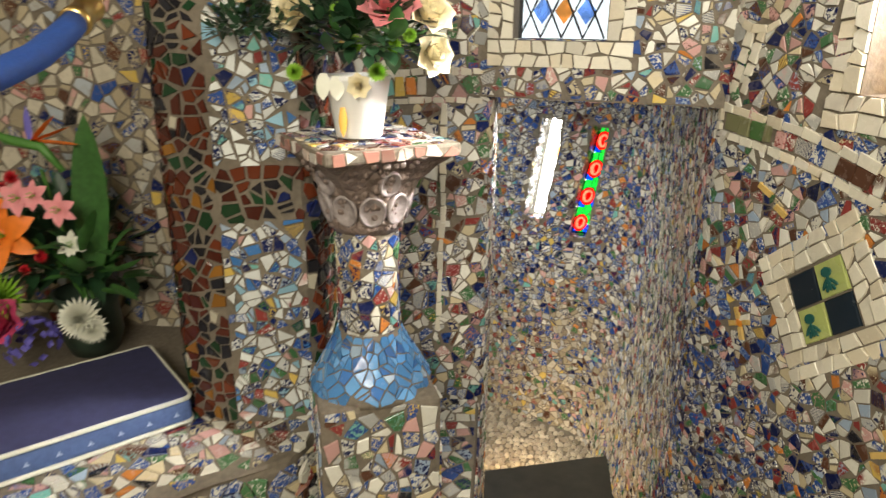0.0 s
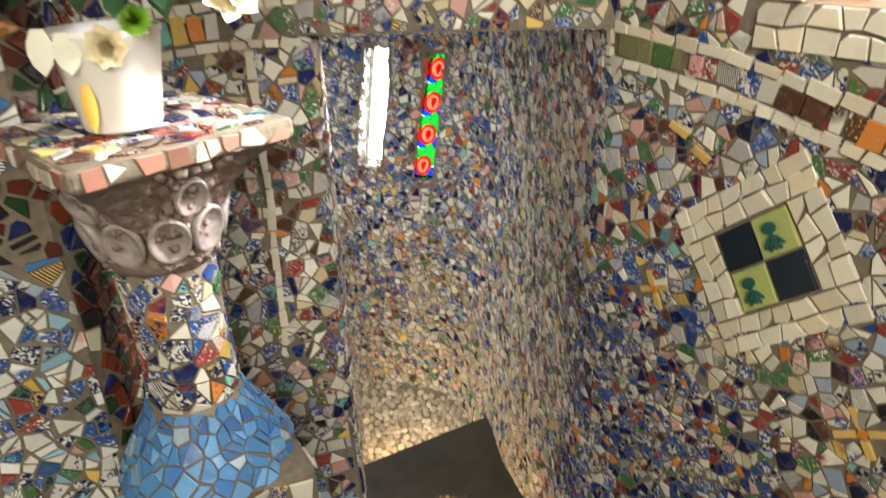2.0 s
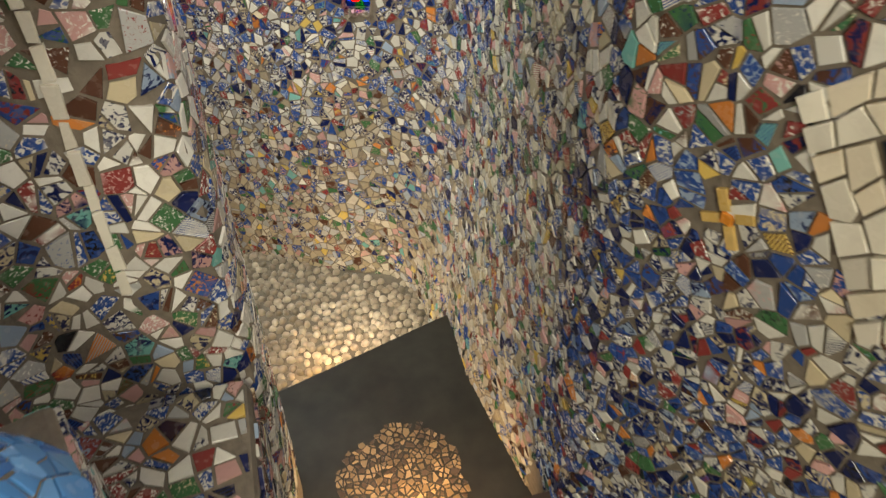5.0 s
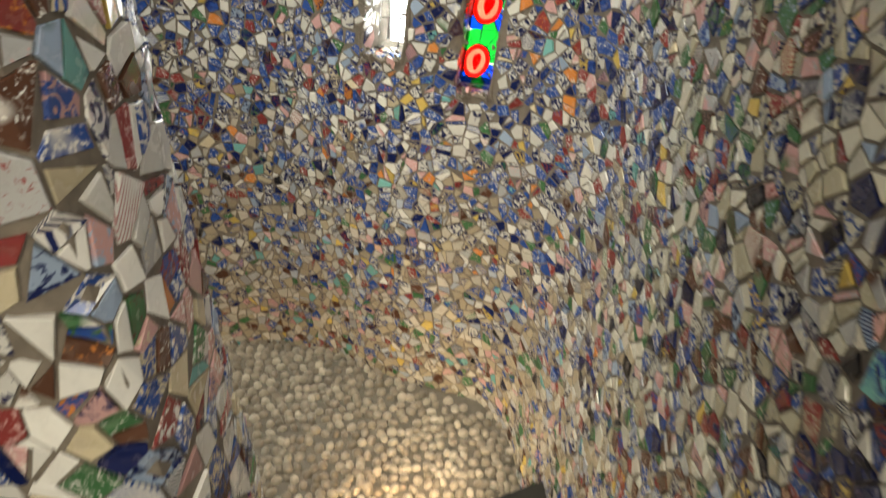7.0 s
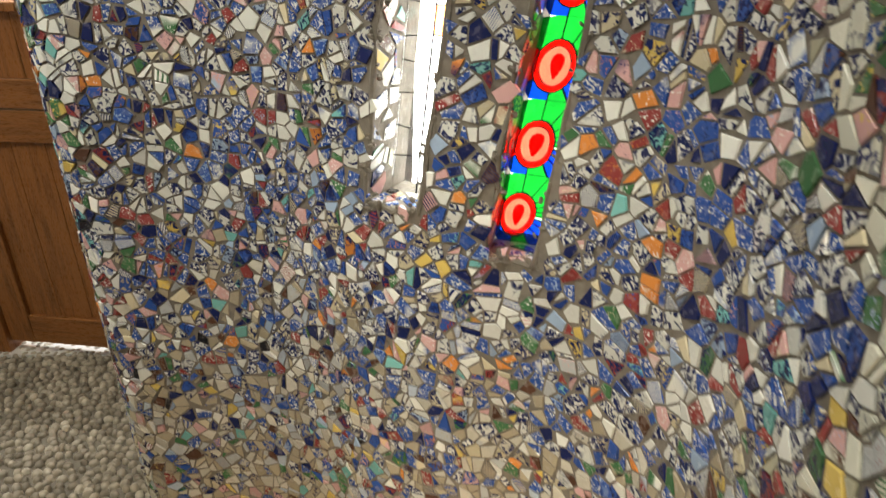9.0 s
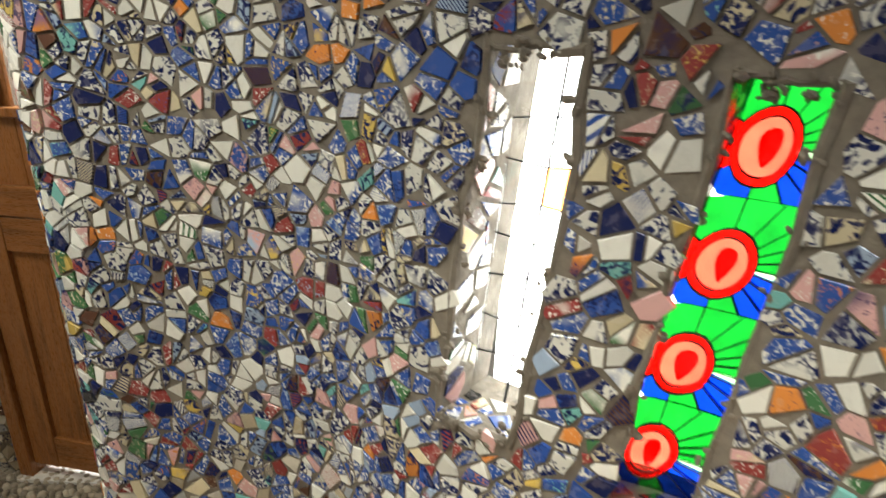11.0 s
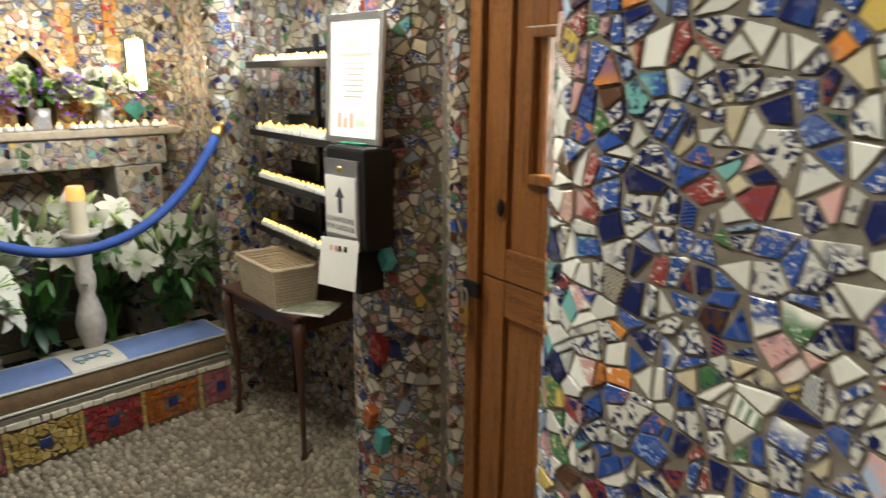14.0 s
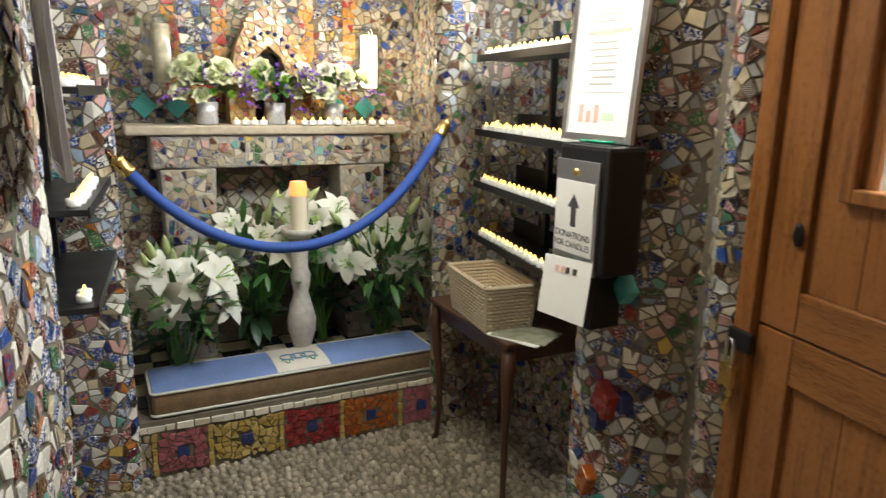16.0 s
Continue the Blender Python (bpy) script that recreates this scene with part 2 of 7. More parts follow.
# ---------------------------------------------------------------- building tools
def mesh_object(name, bm, material, parent=None, smooth=False):
    me = bpy.data.meshes.new(name)
    bm.normal_update()
    bm.to_mesh(me)
    bm.free()
    for mat in material if isinstance(material, (list, tuple)) else (material,):
        me.materials.append(mat)
    if smooth:
        for p in me.polygons:
            p.use_smooth = True
    ob = new(name, me)
    ob.parent = parent
    return ob


def part(name, bm, material, parent, label="", smooth=False):
    return tagged(mesh_object(name, bm, material, parent, smooth), label)


def thing(name, m, label, category, group="", kind=""):
    ob = new(name)
    ob.empty_display_size = 0.1
    ob.matrix_world = m
    return tagged(ob, label, category, group, kind)


def box(x0, x1, y0, y1, z0, z1, bevel=0.0, bm=None, m=None):
    own = bmesh.new()
    bmesh.ops.create_cube(own, size=1, matrix=Matrix.Translation(((x0 + x1) / 2, (y0 + y1) / 2, (z0 + z1) / 2)) @ Matrix.Diagonal((x1 - x0, y1 - y0, z1 - z0, 1)))
    if bevel:
        bmesh.ops.bevel(own, geom=own.edges[:], offset=bevel, segments=2, affect="EDGES", profile=0.5)
    if m is not None:
        bmesh.ops.transform(own, matrix=m, verts=own.verts)
    return joined(bm, own)


def joined(bm, own):
    if bm is None:
        return own
    me = bpy.data.meshes.new("tmp")
    own.to_mesh(me)
    own.free()
    bm.from_mesh(me)
    bpy.data.meshes.remove(me)
    return bm


def lathe(profile, n=24, bm=None, m=None, cap=True):
    own = bmesh.new()
    rings = []
    for r, z in profile:
        rings.append([own.verts.new((r * math.cos(2 * math.pi * i / n), r * math.sin(2 * math.pi * i / n), z)) for i in range(n)])
    for a, b in zip(rings, rings[1:]):
        for i in range(n):
            own.faces.new((a[i], a[(i + 1) % n], b[(i + 1) % n], b[i]))
    if cap:
        own.faces.new(rings[0][::-1])
        own.faces.new(rings[-1])
    if m is not None:
        bmesh.ops.transform(own, matrix=m, verts=own.verts)
    return joined(bm, own)


def tube(points, radius, n=8, bm=None, taper=None):
    """A round bar along points."""
    own = bmesh.new()
    pts = [Vector(p) for p in points]
    rings, side = [], None
    for i, p in enumerate(pts):
        d = (pts[min(i + 1, len(pts) - 1)] - pts[max(i - 1, 0)]).normalized()
        if side is None:
            side = d.orthogonal().normalized()
        side = (side - d * side.dot(d)).normalized()
        up = d.cross(side)
        r = radius * (taper[i] if taper else 1)
        rings.append([own.verts.new(p + side * (r * math.cos(2 * math.pi * k / n)) + up * (r * math.sin(2 * math.pi * k / n))) for k in range(n)])
    for a, b in zip(rings, rings[1:]):
        for k in range(n):
            own.faces.new((a[k], a[(k + 1) % n], b[(k + 1) % n], b[k]))
    own.faces.new(rings[0][::-1])
    own.faces.new(rings[-1])
    return joined(bm, own)


class Wall:
    """An upright face along a line in plan; u runs along it, the room lies on its left hand when side is 1."""

    def __init__(self, pts, side=1, step=0.03, lean=None, skew=None):
        self.side, self.lean, self.skew = side, lean, skew
        p = [Vector((*q, 0)) for q in pts]
        p = [p[0] * 2 - p[1]] + p + [p[-1] * 2 - p[-2]]
        line = []
        for a, b, c, d in zip(p, p[1:], p[2:], p[3:]):
            n = max(2, int((c - b).length / step))
            for i in range(n):
                t = i / n
                line.append(0.5 * ((2 * b) + (c - a) * t + (2 * a - 5 * b + 4 * c - d) * t * t + (3 * b - a - 3 * c + d) * t ** 3))
        line.append(p[-2])
        self.line = np.array([(v.x, v.y) for v in line])
        self.s = np.r_[0, np.cumsum(np.linalg.norm(np.diff(self.line, axis=0), axis=1))]
        self.length = float(self.s[-1])

    def at(self, u, z, h=0.0):
        if self.skew:
            u = u + self.skew(u, z)
        x, y = np.interp(u, self.s, self.line[:, 0]), np.interp(u, self.s, self.line[:, 1])
        e = 0.012
        dx = np.interp(u + e, self.s, self.line[:, 0]) - np.interp(u - e, self.s, self.line[:, 0])
        dy = np.interp(u + e, self.s, self.line[:, 1]) - np.interp(u - e, self.s, self.line[:, 1])
        k = math.hypot(dx, dy) or 1
        if self.lean:
            h = h + self.lean(u, z)
        return Vector((x - dy / k * h * self.side, y + dx / k * h * self.side, z))

    def build(self, name, z0, z1, holes=(), thick=0.12, label="", material=None, du=0.05):
        us = set(np.linspace(0, self.length, max(2, int(self.length / du))).round(4))
        zs = {z0, z1} | set(np.linspace(z0, z1, max(2, int((z1 - z0) / 0.12))).round(4))
        for a, b, c, d in holes:
            us |= {a, b}
            zs |= {c, d}
        us, zs = sorted(us), sorted(zs)
        bm = bmesh.new()
        F = [[bm.verts.new(self.at(u, z, 0.002 * noise.noise(Vector((u * 9, z * 9, 1))))) for z in zs] for u in us]
        B = [[bm.verts.new(self.at(u, z, -thick)) for z in zs] for u in us]

        def solid(i, j):
            if not (0 <= i < len(us) - 1 and 0 <= j < len(zs) - 1):
                return False
            u, z = (us[i] + us[i + 1]) / 2, (zs[j] + zs[j + 1]) / 2
            return not any(a < u < b and c < z < d for a, b, c, d in holes)

        flip = self.side < 0

        def face(*v):
            bm.faces.new(v[::-1] if flip else v)

        for i in range(len(us) - 1):
            for j in range(len(zs) - 1):
                if not solid(i, j):
                    continue
                face(F[i][j], F[i][j + 1], F[i + 1][j + 1], F[i + 1][j])
                face(B[i][j], B[i + 1][j], B[i + 1][j + 1], B[i][j + 1])
                if not solid(i - 1, j):
                    face(F[i][j], B[i][j], B[i][j + 1], F[i][j + 1])
                if not solid(i + 1, j):
                    face(F[i + 1][j], F[i + 1][j + 1], B[i + 1][j + 1], B[i + 1][j])
                if not solid(i, j - 1):
                    face(F[i][j], F[i + 1][j], B[i + 1][j], B[i][j])
                if not solid(i, j + 1):
                    face(F[i][j + 1], B[i][j + 1], B[i + 1][j + 1], F[i + 1][j + 1])
        bmesh.ops.recalc_face_normals(bm, faces=bm.faces)
        ob = mesh_object(name, bm, material or mortar)
        return tagged(ob, label or "mortar wall set with broken crockery", "wall", kind="structure")


def clip(poly, nx, ny, d):
    """Keeps the side of a polygon where n . p <= d."""
    out = []
    k = len(poly)
    for i in range(k):
        ax, ay = poly[i]
        bx, by = poly[(i + 1) % k]
        sa, sb = nx * ax + ny * ay - d, nx * bx + ny * by - d
        if sa <= 0:
            out.append((ax, ay))
        if (sa < 0 < sb) or (sb < 0 < sa):
            t = sa / (sa - sb)
            out.append((ax + (bx - ax) * t, ay + (by - ay) * t))
    return out


def cells(u0, u1, v0, v1, size, gap=0.004, rng=None, jitter=0.68, aspect=1.0, bounds=None, keep=None, whole=False):
    """Broken pieces that fill a rectangle: convex shards with joints between them."""
    rng = rng or random.Random(3)
    sx, sy = size * aspect, size
    nx, ny = max(1, int(round((u1 - u0) / sx))), max(1, int(round((v1 - v0) / sy)))
    sx, sy = (u1 - u0) / nx, (v1 - v0) / ny
    seed, heavy = {}, {}
    for i in range(-2, nx + 2):
        for j in range(-2, ny + 2):
            heavy[i, j] = rng.uniform(-0.16, 0.16) * sx * sy + (0.25 * sx * sy if rng.random() < 0.12 else 0)
            seed[i, j] = (u0 + (i + 0.5 + (0.5 if j % 2 else 0) * 0.6 + rng.uniform(-jitter, jitter)) * sx, v0 + (j + 0.5 + rng.uniform(-jitter, jitter)) * sy)
    out = []
    lo_u, hi_u, lo_v, hi_v = bounds or (u0, u1, v0, v1)
    for i in range(-1, nx + 1):
        for j in range(-1, ny + 1):
            px, py = seed[i, j]
            if keep and not keep(px, py):
                continue
            r = 1.5 * max(sx, sy)
            poly = [(max(px - r, lo_u), max(py - r, lo_v)), (min(px + r, hi_u), max(py - r, lo_v)), (min(px + r, hi_u), min(py + r, hi_v)), (max(px - r, lo_u), min(py + r, hi_v))]
            if poly[0][0] >= poly[1][0] - gap or poly[0][1] >= poly[2][1] - gap or px < lo_u or px > hi_u or py < lo_v or py > hi_v:
                continue
            g = gap * (rng.uniform(0.6, 1.5) if whole else rng.uniform(0.45, 1.15))
            for a in range(-2, 3):
                for b in range(-2, 3):
                    if (a or b) and (i + a, j + b) in seed:
                        qx, qy = seed[i + a, j + b]
                        dx, dy = qx - px, qy - py
                        L = math.hypot(dx, dy)
                        if L < 1e-6 or L > 2.9 * max(sx, sy):
                            continue
                        dx, dy = dx / L, dy / L
                        poly = clip(poly, dx, dy, dx * (px + qx) / 2 + dy * (py + qy) / 2 - g / 2 + (heavy[i, j] - heavy[i + a, j + b]) / (2 * L))
                        if len(poly) < 3:
                            break
                if len(poly) < 3:
                    break
            if len(poly) < 3:
                continue
            area = abs(sum(poly[k][0] * poly[(k + 1) % len(poly)][1] - poly[(k + 1) % len(poly)][0] * poly[k][1] for k in range(len(poly)))) / 2
            if area < 0.12 * sx * sy:
                continue
            k = rng.random()
            if k < 0.30 and area > 0.6 * sx * sy:
                # cracked in two along a chord
                a, mx, my = rng.uniform(0, 6.283), sum(q[0] for q in poly) / len(poly), sum(q[1] for q in poly) / len(poly)
                nx_, ny_ = math.cos(a), math.sin(a)
                d = nx_ * mx + ny_ * my + rng.uniform(-0.12, 0.12) * sx
                for s_ in (1, -1):
                    half_ = clip(poly, s_ * nx_, s_ * ny_, s_ * d - g / 2)
                    if len(half_) > 2:
                        out.append(tidy(half_, 0.10 * min(sx, sy)) if whole else chipped(half_, rng))
                continue
            out.append(tidy(poly, 0.20 * min(sx, sy)) if whole else chipped(tidy(poly, 0.08 * min(sx, sy)), rng))
    return [p for p in out if len(p) > 2]


def chipped(poly, rng):
    """Breaks a cell down to a shard of three to five corners, as crockery breaks."""
    k = rng.random()
    target = 3 if k < 0.08 else 4 if k < 0.62 else 5
    poly = list(poly)
    while len(poly) > target:
        n = len(poly)
        area = [abs((poly[i][0] - poly[i - 1][0]) * (poly[(i + 1) % n][1] - poly[i - 1][1]) - (poly[(i + 1) % n][0] - poly[i - 1][0]) * (poly[i][1] - poly[i - 1][1])) for i in range(n)]
        poly.pop(area.index(min(area)))
    return poly


def paving(u0, u1, v0, v1, rows, length, gap, rng):
    """Rows of roughly broken tiles that fill a strip to its edges."""
    flat = u1 - u0 >= v1 - v0
    a0, a1, b0, b1 = (u0, u1, v0, v1) if flat else (v0, v1, u0, u1)
    seed = rng.uniform(0, 99)

    def line(j, a):
        b = b0 + (b1 - b0) * j / rows
        return b if j in (0, rows) else b + (b1 - b0) / rows * 0.35 * noise.noise(Vector((a * 28, j * 3.1, seed)))

    out = []
    for j in range(rows):
        cuts, a = [(a0, a0)], a0
        while a < a1 - 1.5 * length:
            a += length * rng.uniform(0.65, 1.35)
            k = rng.uniform(-0.3, 0.3) * length
            cuts.append((a - k / 2, a + k / 2))
        cuts.append((a1, a1))
        for (p, q), (r, t) in zip(cuts, cuts[1:]):
            g = gap / 2
            poly = [(p + g, line(j, p) + g), (r - g, line(j, r) + g), (t - g, line(j + 1, t) - g), (q + g, line(j + 1, q) - g)]
            if rng.random() < 0.35:
                poly[2:3] = [(t - g, poly[2][1] - 0.3 * (b1 - b0) / rows), (t - g - 0.25 * length, poly[2][1])]
            out.append(poly if flat else [(y, x) for x, y in poly][::-1])
    return out


def tidy(poly, least):
    """Drops corners that lie closer together than least."""
    out = []
    for p in poly:
        if not out or math.hypot(p[0] - out[-1][0], p[1] - out[-1][1]) > least:
            out.append(p)
    if len(out) > 3 and math.hypot(out[0][0] - out[-1][0], out[0][1] - out[-1][1]) <= least:
        out.pop()
    return out


def shard_mesh(poly, place, h, rng, verts, faces):
    """One shard: a slightly tilted, rounded plate on the wall, added to verts and faces."""
    cx, cy = sum(p[0] for p in poly) / len(poly), sum(p[1] for p in poly) / len(poly)
    tu, tv = rng.uniform(-0.07, 0.07), rng.uniform(-0.07, 0.07)
    hh = h * 0.55 * rng.uniform(0.6, 1.4)
    n, base = len(poly), len(verts)
    for f, k in ((1.0, 0), (0.985, 1), (0.93, 2)):
        for x, y in poly:
            dx, dy = (x - cx) * f, (y - cy) * f
            top = (-0.004, hh * 0.8, hh)[k] + (tu * dx + tv * dy if k else 0)
            verts.append(tuple(place(cx + dx, cy + dy, top)))
    for r in range(2):
        for i in range(n):
            a, b = base + r * n + i, base + r * n + (i + 1) % n
            faces.append((a, b, b + n, a + n))
    faces.append(tuple(base + 2 * n + i for i in range(n)))


def lay(parent, polys, place, material, near=None, h=0.005, name="shard", seed=5, limit=300, flip=False):
    """Lays shards on a face: those near become objects, the rest one joined mesh."""
    rng = random.Random(seed)
    if near is None:
        near = lambda x, y: False
    verts, faces, count = [], [], 0
    mats = material if isinstance(material, (list, tuple)) else [material]
    for poly in polys:
        cx, cy = sum(p[0] for p in poly) / len(poly), sum(p[1] for p in poly) / len(poly)
        if count < limit and near(cx, cy):
            v, f = [], []
            shard_mesh(poly, place, h, rng, v, f)
            raw_object(name, v, f, mats[0], parent, flip)
            count += 1
        else:
            shard_mesh(poly, place, h, rng, verts, faces)
    if verts:
        tagged(raw_object(name + "s", verts, faces, mats[0], parent, flip), kind="stuff")


def raw_object(name, verts, faces, material, parent, flip=False):
    me = bpy.data.meshes.new(name)
    me.from_pydata(verts, [], [f[::-1] for f in faces] if flip else faces)
    me.materials.append(material)
    ob = new(name, me)
    ob.parent = parent
    return ob




def timber(name, dark, light, rough=0.32, along="Z", scale=5.0):
    """Planed, varnished wood with its grain along one axis."""
    mat, nt, nodes, bsdf = nodes_of(name)
    tc = nodes.new("ShaderNodeTexCoord").outputs["Object"]
    mp = nodes.new("ShaderNodeMapping")
    nt.links.new(tc, mp.inputs["Vector"])
    mp.inputs["Scale"].default_value = {"Z": (9, 9, 0.7), "X": (0.7, 9, 9), "Y": (9, 0.7, 9)}[along]
    n = noise_of(nt, scale, 5, None, mp.outputs[0])
    n.inputs["Distortion"].default_value = 0.8
    fine = noise_of(nt, scale * 14, 3, None, mp.outputs[0])
    r = ramp(nt, [(0.3, dark), (0.55, light), (0.75, tuple(c * 0.8 for c in light))])
    nt.links.new(maths(nt, "ADD", maths(nt, "MULTIPLY", n.outputs[0], 0.75), maths(nt, "MULTIPLY", fine.outputs[0], 0.25)), r.inputs[0])
    nt.links.new(r.outputs[0], bsdf.inputs["Base Color"])
    nt.links.new(maths(nt, "ADD", maths(nt, "MULTIPLY", fine.outputs[0], 0.2), rough - 0.08), bsdf.inputs["Roughness"])
    bumped(nt, bsdf, fine.outputs[0], 0.08, 0.002)
    return mat


door_wood = timber("door_wood", (0.13, 0.049, 0.013), (0.28, 0.110, 0.031), 0.27)
rail_wood = timber("rail_wood", (0.13, 0.049, 0.013), (0.27, 0.107, 0.030), 0.27, along="X")
dark_wood = timber("dark_wood", (0.035, 0.014, 0.008), (0.075, 0.03, 0.016), 0.3)
wax = plain("wax", (0.78, 0.70, 0.52), 0.5, 0, 20, 0.06, 0.05)
white_plastic = plain("white_plastic", (0.82, 0.82, 0.80), 0.35, 0, 60, 0.04, 0.03)
black_metal = plain("black_metal", (0.010, 0.010, 0.011), 0.4, 0.2, 80, 0.3, 0.05)
steel = plain("steel", (0.62, 0.62, 0.62), 0.32, 1.0, 80, 0.1, 0.03)
brass = plain("brass", (0.72, 0.50, 0.18), 0.28, 1.0, 60, 0.2, 0.05)
paper = plain("paper", (0.80, 0.79, 0.75), 0.7, 0, 40, 0.03, 0.02)
# sign print is paled, the spot's overexposing light put into its colour
washed_ink = plain("washed_ink", (0.42, 0.40, 0.36), 0.7, 0, 40, 0.1, 0)
ink = plain("ink", (0.05, 0.05, 0.06), 0.7, 0, 40, 0.1, 0)
red_ink = plain("red_ink", (0.72, 0.42, 0.36), 0.7, 0, 40, 0.1, 0)
green_ink = plain("green_ink", (0.55, 0.66, 0.52), 0.7, 0, 40, 0.1, 0)
rope_blue = plain("rope_blue", (0.02, 0.07, 0.30), 0.7, 0, 250, 0.3, 0.4, None, 0.002)
velvet_blue = plain("velvet_blue", (0.17, 0.25, 0.50), 0.8, 0, 90, 0.2, 0.25)
velvet_navy = plain("velvet_navy", (0.032, 0.034, 0.095), 0.8, 0, 40, 0.25, 0.3)
damask = plain("damask_blue", (0.062, 0.105, 0.25), 0.7, 0, 70, 0.3, 0.2)
piping_white = plain("piping_white", (0.58, 0.58, 0.50), 0.7, 0, 200, 0.1, 0.2)
braid = plain("braid_gold", (0.20, 0.13, 0.07), 0.7, 0, 160, 0.5, 0.5)
linen = plain("linen", (0.66, 0.62, 0.54), 0.8, 0, 180, 0.08, 0.3)
wicker_mat = plain("wicker", (0.52, 0.43, 0.30), 0.6, 0, 120, 0.25, 0.2)
leaf_green = plain("leaf_green", (0.045, 0.13, 0.03), 0.45, 0, 60, 0.4, 0.15)
leaf_dark = plain("leaf_dark", (0.018, 0.055, 0.022), 0.4, 0, 60, 0.4, 0.15)
stem_green = plain("stem_green", (0.07, 0.20, 0.035), 0.5, 0, 60, 0.3, 0.1)
lime = plain("lime_petal", (0.22, 0.42, 0.03), 0.6, 0, 60, 0.25, 0.1)
petal_white = plain("petal_white", (0.70, 0.70, 0.60), 0.55, 0, 60, 0.06, 0.1)
petal_ivory = plain("petal_ivory", (0.72, 0.76, 0.52), 0.55, 0, 60, 0.08, 0.1)
petal_cream = plain("petal_cream", (0.78, 0.70, 0.48), 0.55, 0, 60, 0.10, 0.1)
damask_pale = plain("damask_pale", (0.36, 0.42, 0.62), 0.7, 0, 70, 0.2, 0.1)
petal_yellow = plain("petal_yellow", (0.70, 0.42, 0.08), 0.5, 0, 40, 0.2, 0.1)
petal_pink = plain("petal_pink", (0.75, 0.28, 0.30), 0.55, 0, 40, 0.25, 0.1)
petal_rose = plain("petal_rose", (0.62, 0.08, 0.20), 0.55, 0, 40, 0.25, 0.1)
petal_orange = plain("petal_orange", (0.80, 0.20, 0.02), 0.5, 0, 40, 0.25, 0.1)
petal_red = plain("petal_red", (0.45, 0.01, 0.02), 0.55, 0, 40, 0.25, 0.1)
petal_violet = plain("petal_violet", (0.12, 0.10, 0.42), 0.55, 0, 40, 0.35, 0.1)
petal_purple = plain("petal_purple", (0.20, 0.06, 0.48), 0.55, 0, 40, 0.35, 0.1)
shell = plain("shell_nacre", (0.26, 0.20, 0.20), 0.20, 0.0, 60, 0.6, 0.6, (0.42, 0.37, 0.36))
shell_mortar = plain("shell_mortar", (0.17, 0.125, 0.105), 0.5, 0, 60, 0.7, 1.0, None, 0.012)
teal_tile = tinted("teal_tile", [(1, (0.08, 0.42, 0.42))], 0.15, 0.25)
pink_stone = tinted("pink_stone", [(1, (0.42, 0.13, 0.15)), (1, (0.36, 0.10, 0.12))], 0.35, 0.4)
yellow_stone = tinted("yellow_stone", [(1, (0.48, 0.33, 0.08)), (1, (0.55, 0.41, 0.14))], 0.3, 0.35)
red_stone = tinted("red_stone", [(1, (0.24, 0.02, 0.025)), (1, (0.30, 0.035, 0.035))], 0.2, 0.4)
orange_stone = tinted("orange_stone", [(1, (0.42, 0.13, 0.02)), (1, (0.36, 0.09, 0.015))], 0.25, 0.4)
orange_tile = tinted("orange_tile", [(3, (0.62, 0.27, 0.05)), (1, (0.55, 0.33, 0.10)), (1, (0.40, 0.05, 0.04))], 0.2, 0.4)
blue_tile = tinted("blue_tile", [(1, (0.02, 0.04, 0.16))], 0.12, 0.2)
black_tile = tinted("black_tile", [(1, (0.012, 0.02, 0.03))], 0.1, 0.3, 0.05, 0.02)
green_tile = tinted("green_tile", [(1, (0.42, 0.48, 0.16))], 0.18, 0.1)
motif_green = plain("motif_green", (0.02, 0.10, 0.09), 0.2, 0, 30, 0.3, 0.05)
straw_tile = tinted("straw_tile", [(1, (0.62, 0.42, 0.13))], 0.25, 0.2)
orange_bit = tinted("orange_bit", [(1, (0.65, 0.24, 0.03))], 0.25, 0.2)
floor_cream = plain("floor_cream", (0.50, 0.43, 0.27), 0.4, 0, 15, 0.15, 0.1)
chip_mat = tinted("stone_chips", [(2, (0.17, 0.115, 0.06)), (2, (0.27, 0.19, 0.10)), (2, (0.07, 0.045, 0.03))], 0.35, 0.4)
lead = plain("lead_came", (0.03, 0.03, 0.03), 0.5, 0.6, 80, 0.2, 0.1)


def clear_glass(name, colour, gloss=0.06):
    mat, nt, nodes, bsdf = nodes_of(name)
    nodes.remove(bsdf)
    t, g, m = nodes.new("ShaderNodeBsdfTransparent"), nodes.new("ShaderNodeBsdfGlossy"), nodes.new("ShaderNodeMixShader")
    n = noise_of(nt, 30, 3)
    r = ramp(nt, [(0.3, tuple(c * 0.8 for c in colour)), (0.7, colour)])
    nt.links.new(n.outputs[0], r.inputs[0])
    nt.links.new(r.outputs[0], t.inputs[0])
    g.inputs["Roughness"].default_value = 0.08
    m.inputs[0].default_value = gloss
    nt.links.new(t.outputs[0], m.inputs[1])
    nt.links.new(g.outputs[0], m.inputs[2])
    nt.links.new(m.outputs[0], nodes["Material Output"].inputs[0])
    return mat


def glowing(name, colour, strength):
    mat, nt, nodes, bsdf = nodes_of(name)
    bsdf.inputs["Base Color"].default_value = (*colour, 1)
    bsdf.inputs["Emission Color"].default_value = (*colour, 1)
    bsdf.inputs["Emission Strength"].default_value = strength
    return mat


